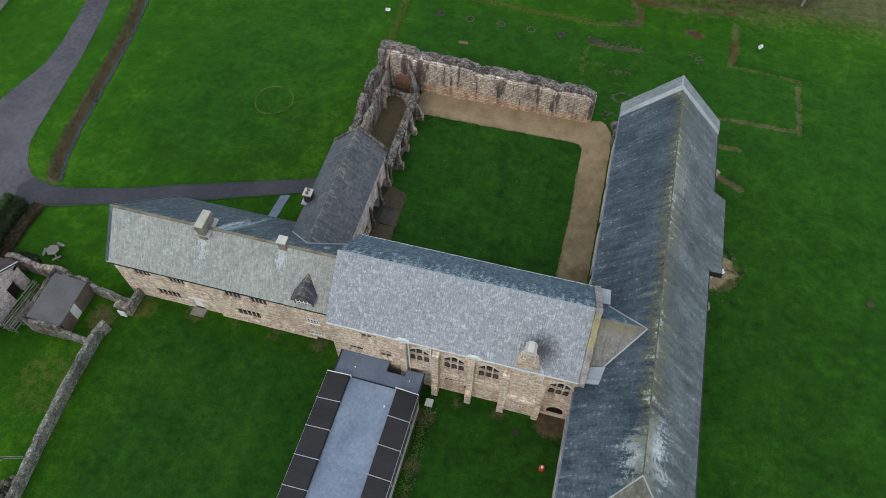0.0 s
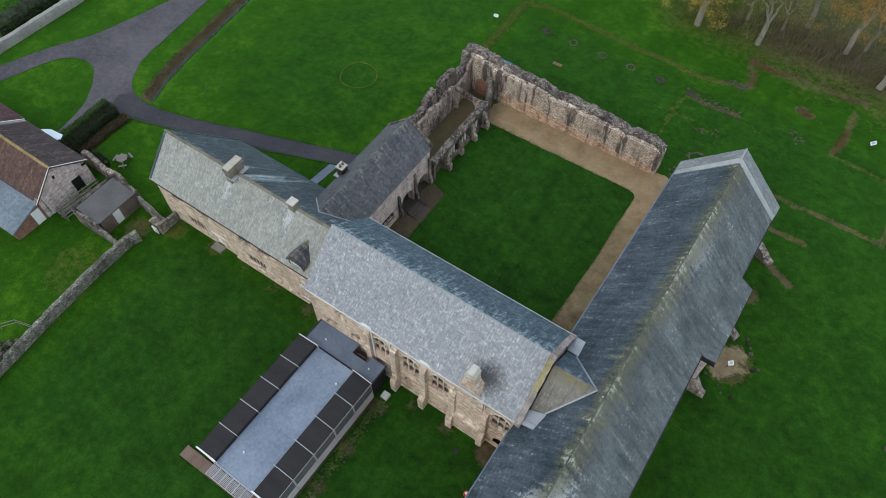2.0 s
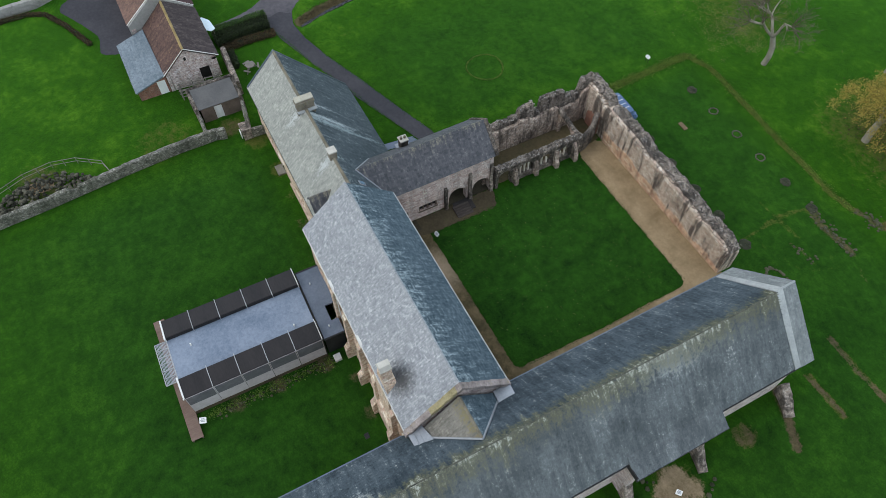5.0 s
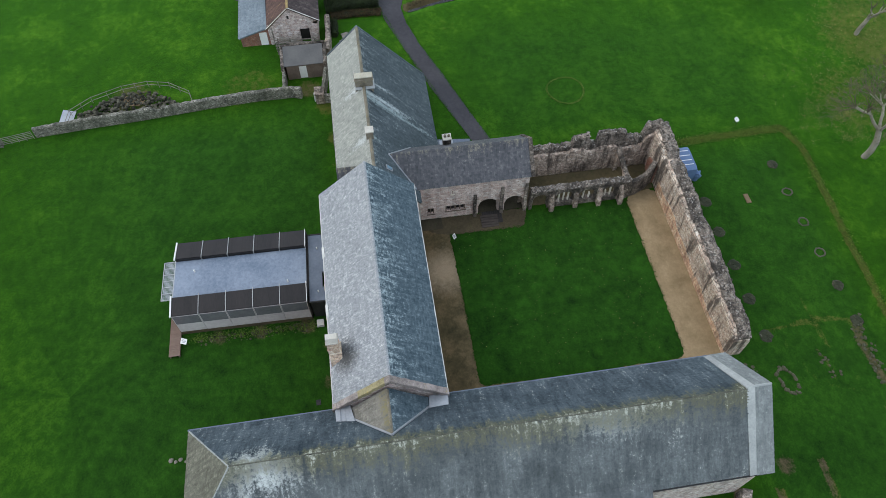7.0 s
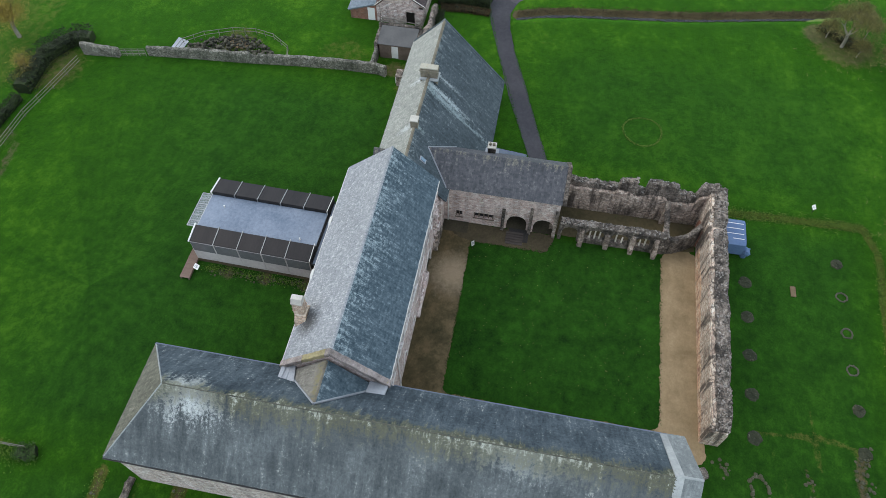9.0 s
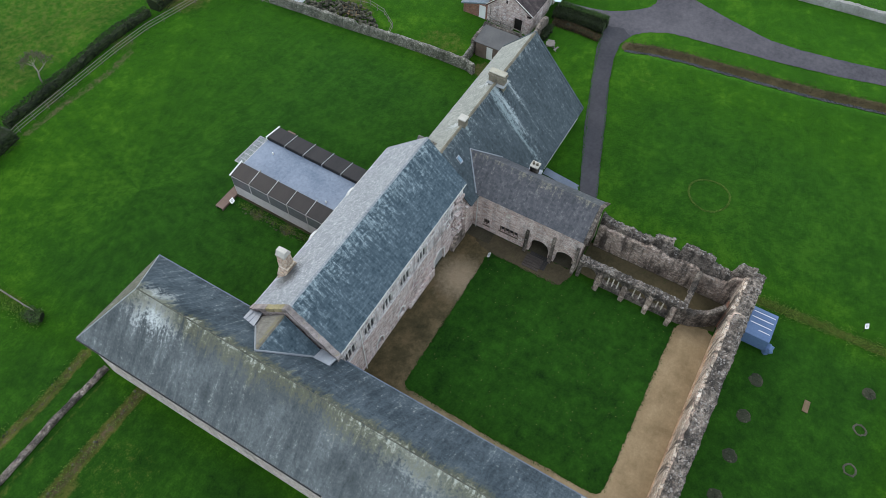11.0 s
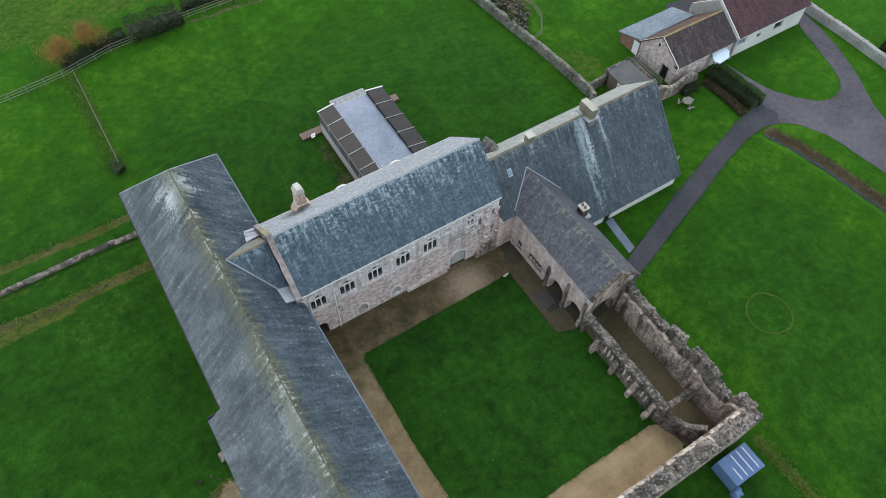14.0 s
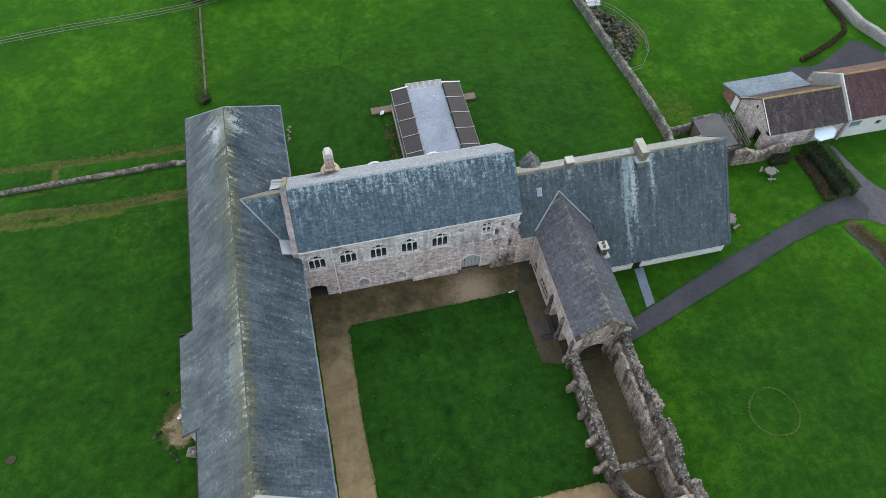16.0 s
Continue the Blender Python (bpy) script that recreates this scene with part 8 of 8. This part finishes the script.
for (ax, ay), (bx, by) in zip(DITCH, DITCH[1:]):
    for i in range(int(math.hypot(bx - ax, by - ay) * 75)):
        t = rnd.random()
        leaf_quads(s, (ax + (bx - ax) * t - 0.75 + rnd.gauss(0, 0.5), ay + (by - ay) * t, 0.10), (0.12, 0.12, 0.10), 3, 0.06, rnd)
tagged(part("ditch_growth", s, LEAF_B, None, tidy=False), "dead brown sedge and brambles along the ditch", "undergrowth", kind="stuff")

# thin bare saplings and briars behind the trees
s = Shape()
rnd = random.Random(66)
for i in range(900):
    x, y = rnd.uniform(2, 31), 87.5 + abs(rnd.gauss(0, 4.0))
    z, h, r = 0.0, rnd.uniform(0.5, 1.3), rnd.uniform(0.012, 0.03)
    dx, dy = rnd.gauss(0, 0.25), rnd.gauss(0, 0.25)
    for k in range(3):
        s.tube((x, y, z), (x + dx, y + dy, z + h), r * (1 - 0.28 * k), r * (0.72 - 0.28 * k), 3, False)
        if k == 1:
            s.tube((x, y, z), (x - dy, y + dx, z + h * 0.7), r * 0.6, r * 0.3, 3, False)
        x, y, z = x + dx, y + dy, z + h
        dx, dy, h = dx + rnd.gauss(0, 0.2), dy + rnd.gauss(0, 0.2), h * 0.75
tagged(part("thicket", s, TIMBER, None, tidy=False), "thin bare brown saplings and briars behind the trees", "undergrowth", kind="stuff")

# stalks, brambles and litter under the trees
s = Shape()
rnd = random.Random(77)
for cx, cy, rx, ry, n in ((-27, 87, 7, 6, 900), (-38, 95, 8, 7, 500), (12, 90, 16, 7, 900), (-50, 79, 4, 4, 300)):
    for i in range(n):
        x, y = rnd.gauss(cx, rx * 0.55), rnd.gauss(cy, ry * 0.55)
        a, h = rnd.uniform(0, math.tau), rnd.uniform(0.1, 0.3)
        w = 0.02
        s.face((x - w * math.cos(a), y - w * math.sin(a), 0), (x + w * math.cos(a), y + w * math.sin(a), 0), (x + rnd.gauss(0, 0.25), y + rnd.gauss(0, 0.25), h))
tagged(part("rough_stalks", s, STRAW, None, tidy=False), "straw-coloured rough stalks under the trees", "rough grass", kind="stuff")
s = Shape()
for cx, cy, rx, ry, n in ((14, 90, 15, 6, 3500), (0, 89, 6, 4, 1200), (24, 90, 6, 6, 1200)):
    for i in range(n):
        leaf_quads(s, (rnd.gauss(cx, rx * 0.5), rnd.gauss(cy, ry * 0.5), 0.05), (0, 0, 0.02), 1, 0.11, rnd, 3.0)
tagged(part("leaf_litter", s, LITTER, None, tidy=False), "fallen brown leaves under the trees", "fallen leaves", kind="stuff")
s = Shape()
for (ax, ay), (bx, by), wide, n in (((-21.8, 77.3), (-21.2, 62.5), 0.36, 2300), ((17.0, 3.2), (17.1, -15.0), 0.5, 2300), ((-21.6, 77.5), (-18.6, 78.5), 0.26, 300), ((-18.6, 78.5), (-5.5, 77.8), 0.26, 1000), ((-5.5, 77.8), (5.5, 77.6), 0.24, 500), ((17, 9.8), (46, 9.2), 0.3, 1100), ((17, 16.9), (46, 16.4), 0.35, 1300), ((-4.25, 10.6), (-4.05, 22.8), 0.24, 900)):
    for i in range(n):
        t = rnd.random()
        leaf_quads(s, (ax + (bx - ax) * t + rnd.gauss(0, wide), ay + (by - ay) * t + rnd.gauss(0, wide), 0.06), (0.12, 0.12, 0.06), 2, 0.065, rnd, 0.8)
tagged(part("rough_grass", s, TUSSOCK, None, tidy=False), "rough olive tussocks along old banks and footings", "rough grass", kind="stuff")
s = Shape()
for (ax, ay), (bx, by), wide, n in (((7.3, 83.7), (10.8, 83.1), 0.32, 420), ((10.8, 83.1), (13.4, 84.2), 0.22, 110), ((8.5, 82.0), (8.8, 79.0), 0.22, 150), ((20.75, 78.4), (20.5, 74.8), 0.32, 380), ((15.2, 78.7), (16.3, 78.3), 0.36, 200), ((16.4, 83.7), (20.8, 83.7), 0.26, 160)):
    for i in range(n):
        t = rnd.random()
        leaf_quads(s, (ax + (bx - ax) * t + rnd.gauss(0, wide), ay + (by - ay) * t + rnd.gauss(0, wide), 0.06), (0.10, 0.10, 0.04), 2, 0.05, rnd, 0.8)
tagged(part("dead_bracken", s, RUST, None, tidy=False), "rust-red dead growth along the church footings", "bracken", kind="stuff")
s = Shape()
for i in range(2600):
    a = rnd.uniform(0, math.tau)
    q = rnd.gauss(2.24 + 0.06 * math.sin(3 * a + 1), 0.055)
    leaf_quads(s, (-31.6 + q * math.cos(a), 54.05 + q * math.sin(a), 0.03), (0.03, 0.03, 0.015), 1, 0.034, rnd, 0.8)
tagged(part("grass_ring", s, RINGED, None, tidy=False), "thin pale ring of grass on the open lawn", "grass", kind="stuff")
# daisies and worm casts on the cloister lawn are too fine to pick out singly
s = Shape()
for i in range(260):
    x, y = rnd.uniform(-13.5, 3.5), rnd.uniform(37.2, 55.8)
    q = rnd.uniform(0.02, 0.045)
    s.face((x - q, y, 0.05), (x, y - q, 0.05), (x + q, y, 0.05), (x, y + q, 0.05))
tagged(part("lawn_specks", s, STRAW, None, tidy=False), "tiny pale leaves and flowers on the cloister lawn", "fallen leaves", kind="stuff")

hedge([(16.4, 3.4), (16.9, 2.6), (16.6, 1.8)], 1.3, 0.8, LEAF_G, "scrubby green bush at the fence end", 9, 90)

# uneven grass that hangs over the edges of walks and drive
s = Shape()
rnd = random.Random(91)
EDGES = (((-11.9, 36.85), (4.2, 36.95), 0.16), ((4.55, 37.2), (4.72, 47.0), 0.16), ((4.72, 47.0), (4.55, 56.0), 0.16), ((4.0, 56.5), (-14.4, 56.35), 0.16), ((-12.4, 36.9), (-12.5, 44.8), 0.14),
         ((-21.0, 42.6), (-29.3, 39.85), 0.16), ((-29.3, 39.85), (-42.0, 35.5), 0.16), ((-42.0, 35.5), (-51.0, 33.1), 0.16), ((-21.0, 44.85), (-30.4, 41.7), 0.16), ((-30.4, 41.7), (-42.6, 37.55), 0.16), ((-42.6, 37.55), (-50.0, 36.05), 0.16))
for (ax, ay), (bx, by), wide in EDGES:
    for i in range(int(math.hypot(bx - ax, by - ay) * 40)):
        t = rnd.random()
        x, y = ax + (bx - ax) * t + rnd.gauss(0, wide * 0.6), ay + (by - ay) * t + rnd.gauss(0, wide * 0.6)
        a, q = rnd.uniform(0, math.tau), rnd.uniform(0.02, 0.05)
        s.face((x - q * math.cos(a), y - q * math.sin(a), 0.056), (x + q * math.sin(a), y - q * math.cos(a), 0.07), (x + q * math.cos(a), y + q * math.sin(a), 0.06), (x - q * math.sin(a), y + q * math.cos(a), 0.075))
fringe = part("grass_fringe", s, GRASS_MAT, None, tidy=False)
# The fringe takes the same painted-in darker green as the lawn beside it.
cut = fringe.data.attributes.new("dimmed", "FLOAT", "POINT")
cut.data.foreach_set("value", [1.0 if p[0] > -17 else 0.5 for p in s.v])
tagged(fringe, "ragged green grass over the path edges", "grass", kind="stuff")
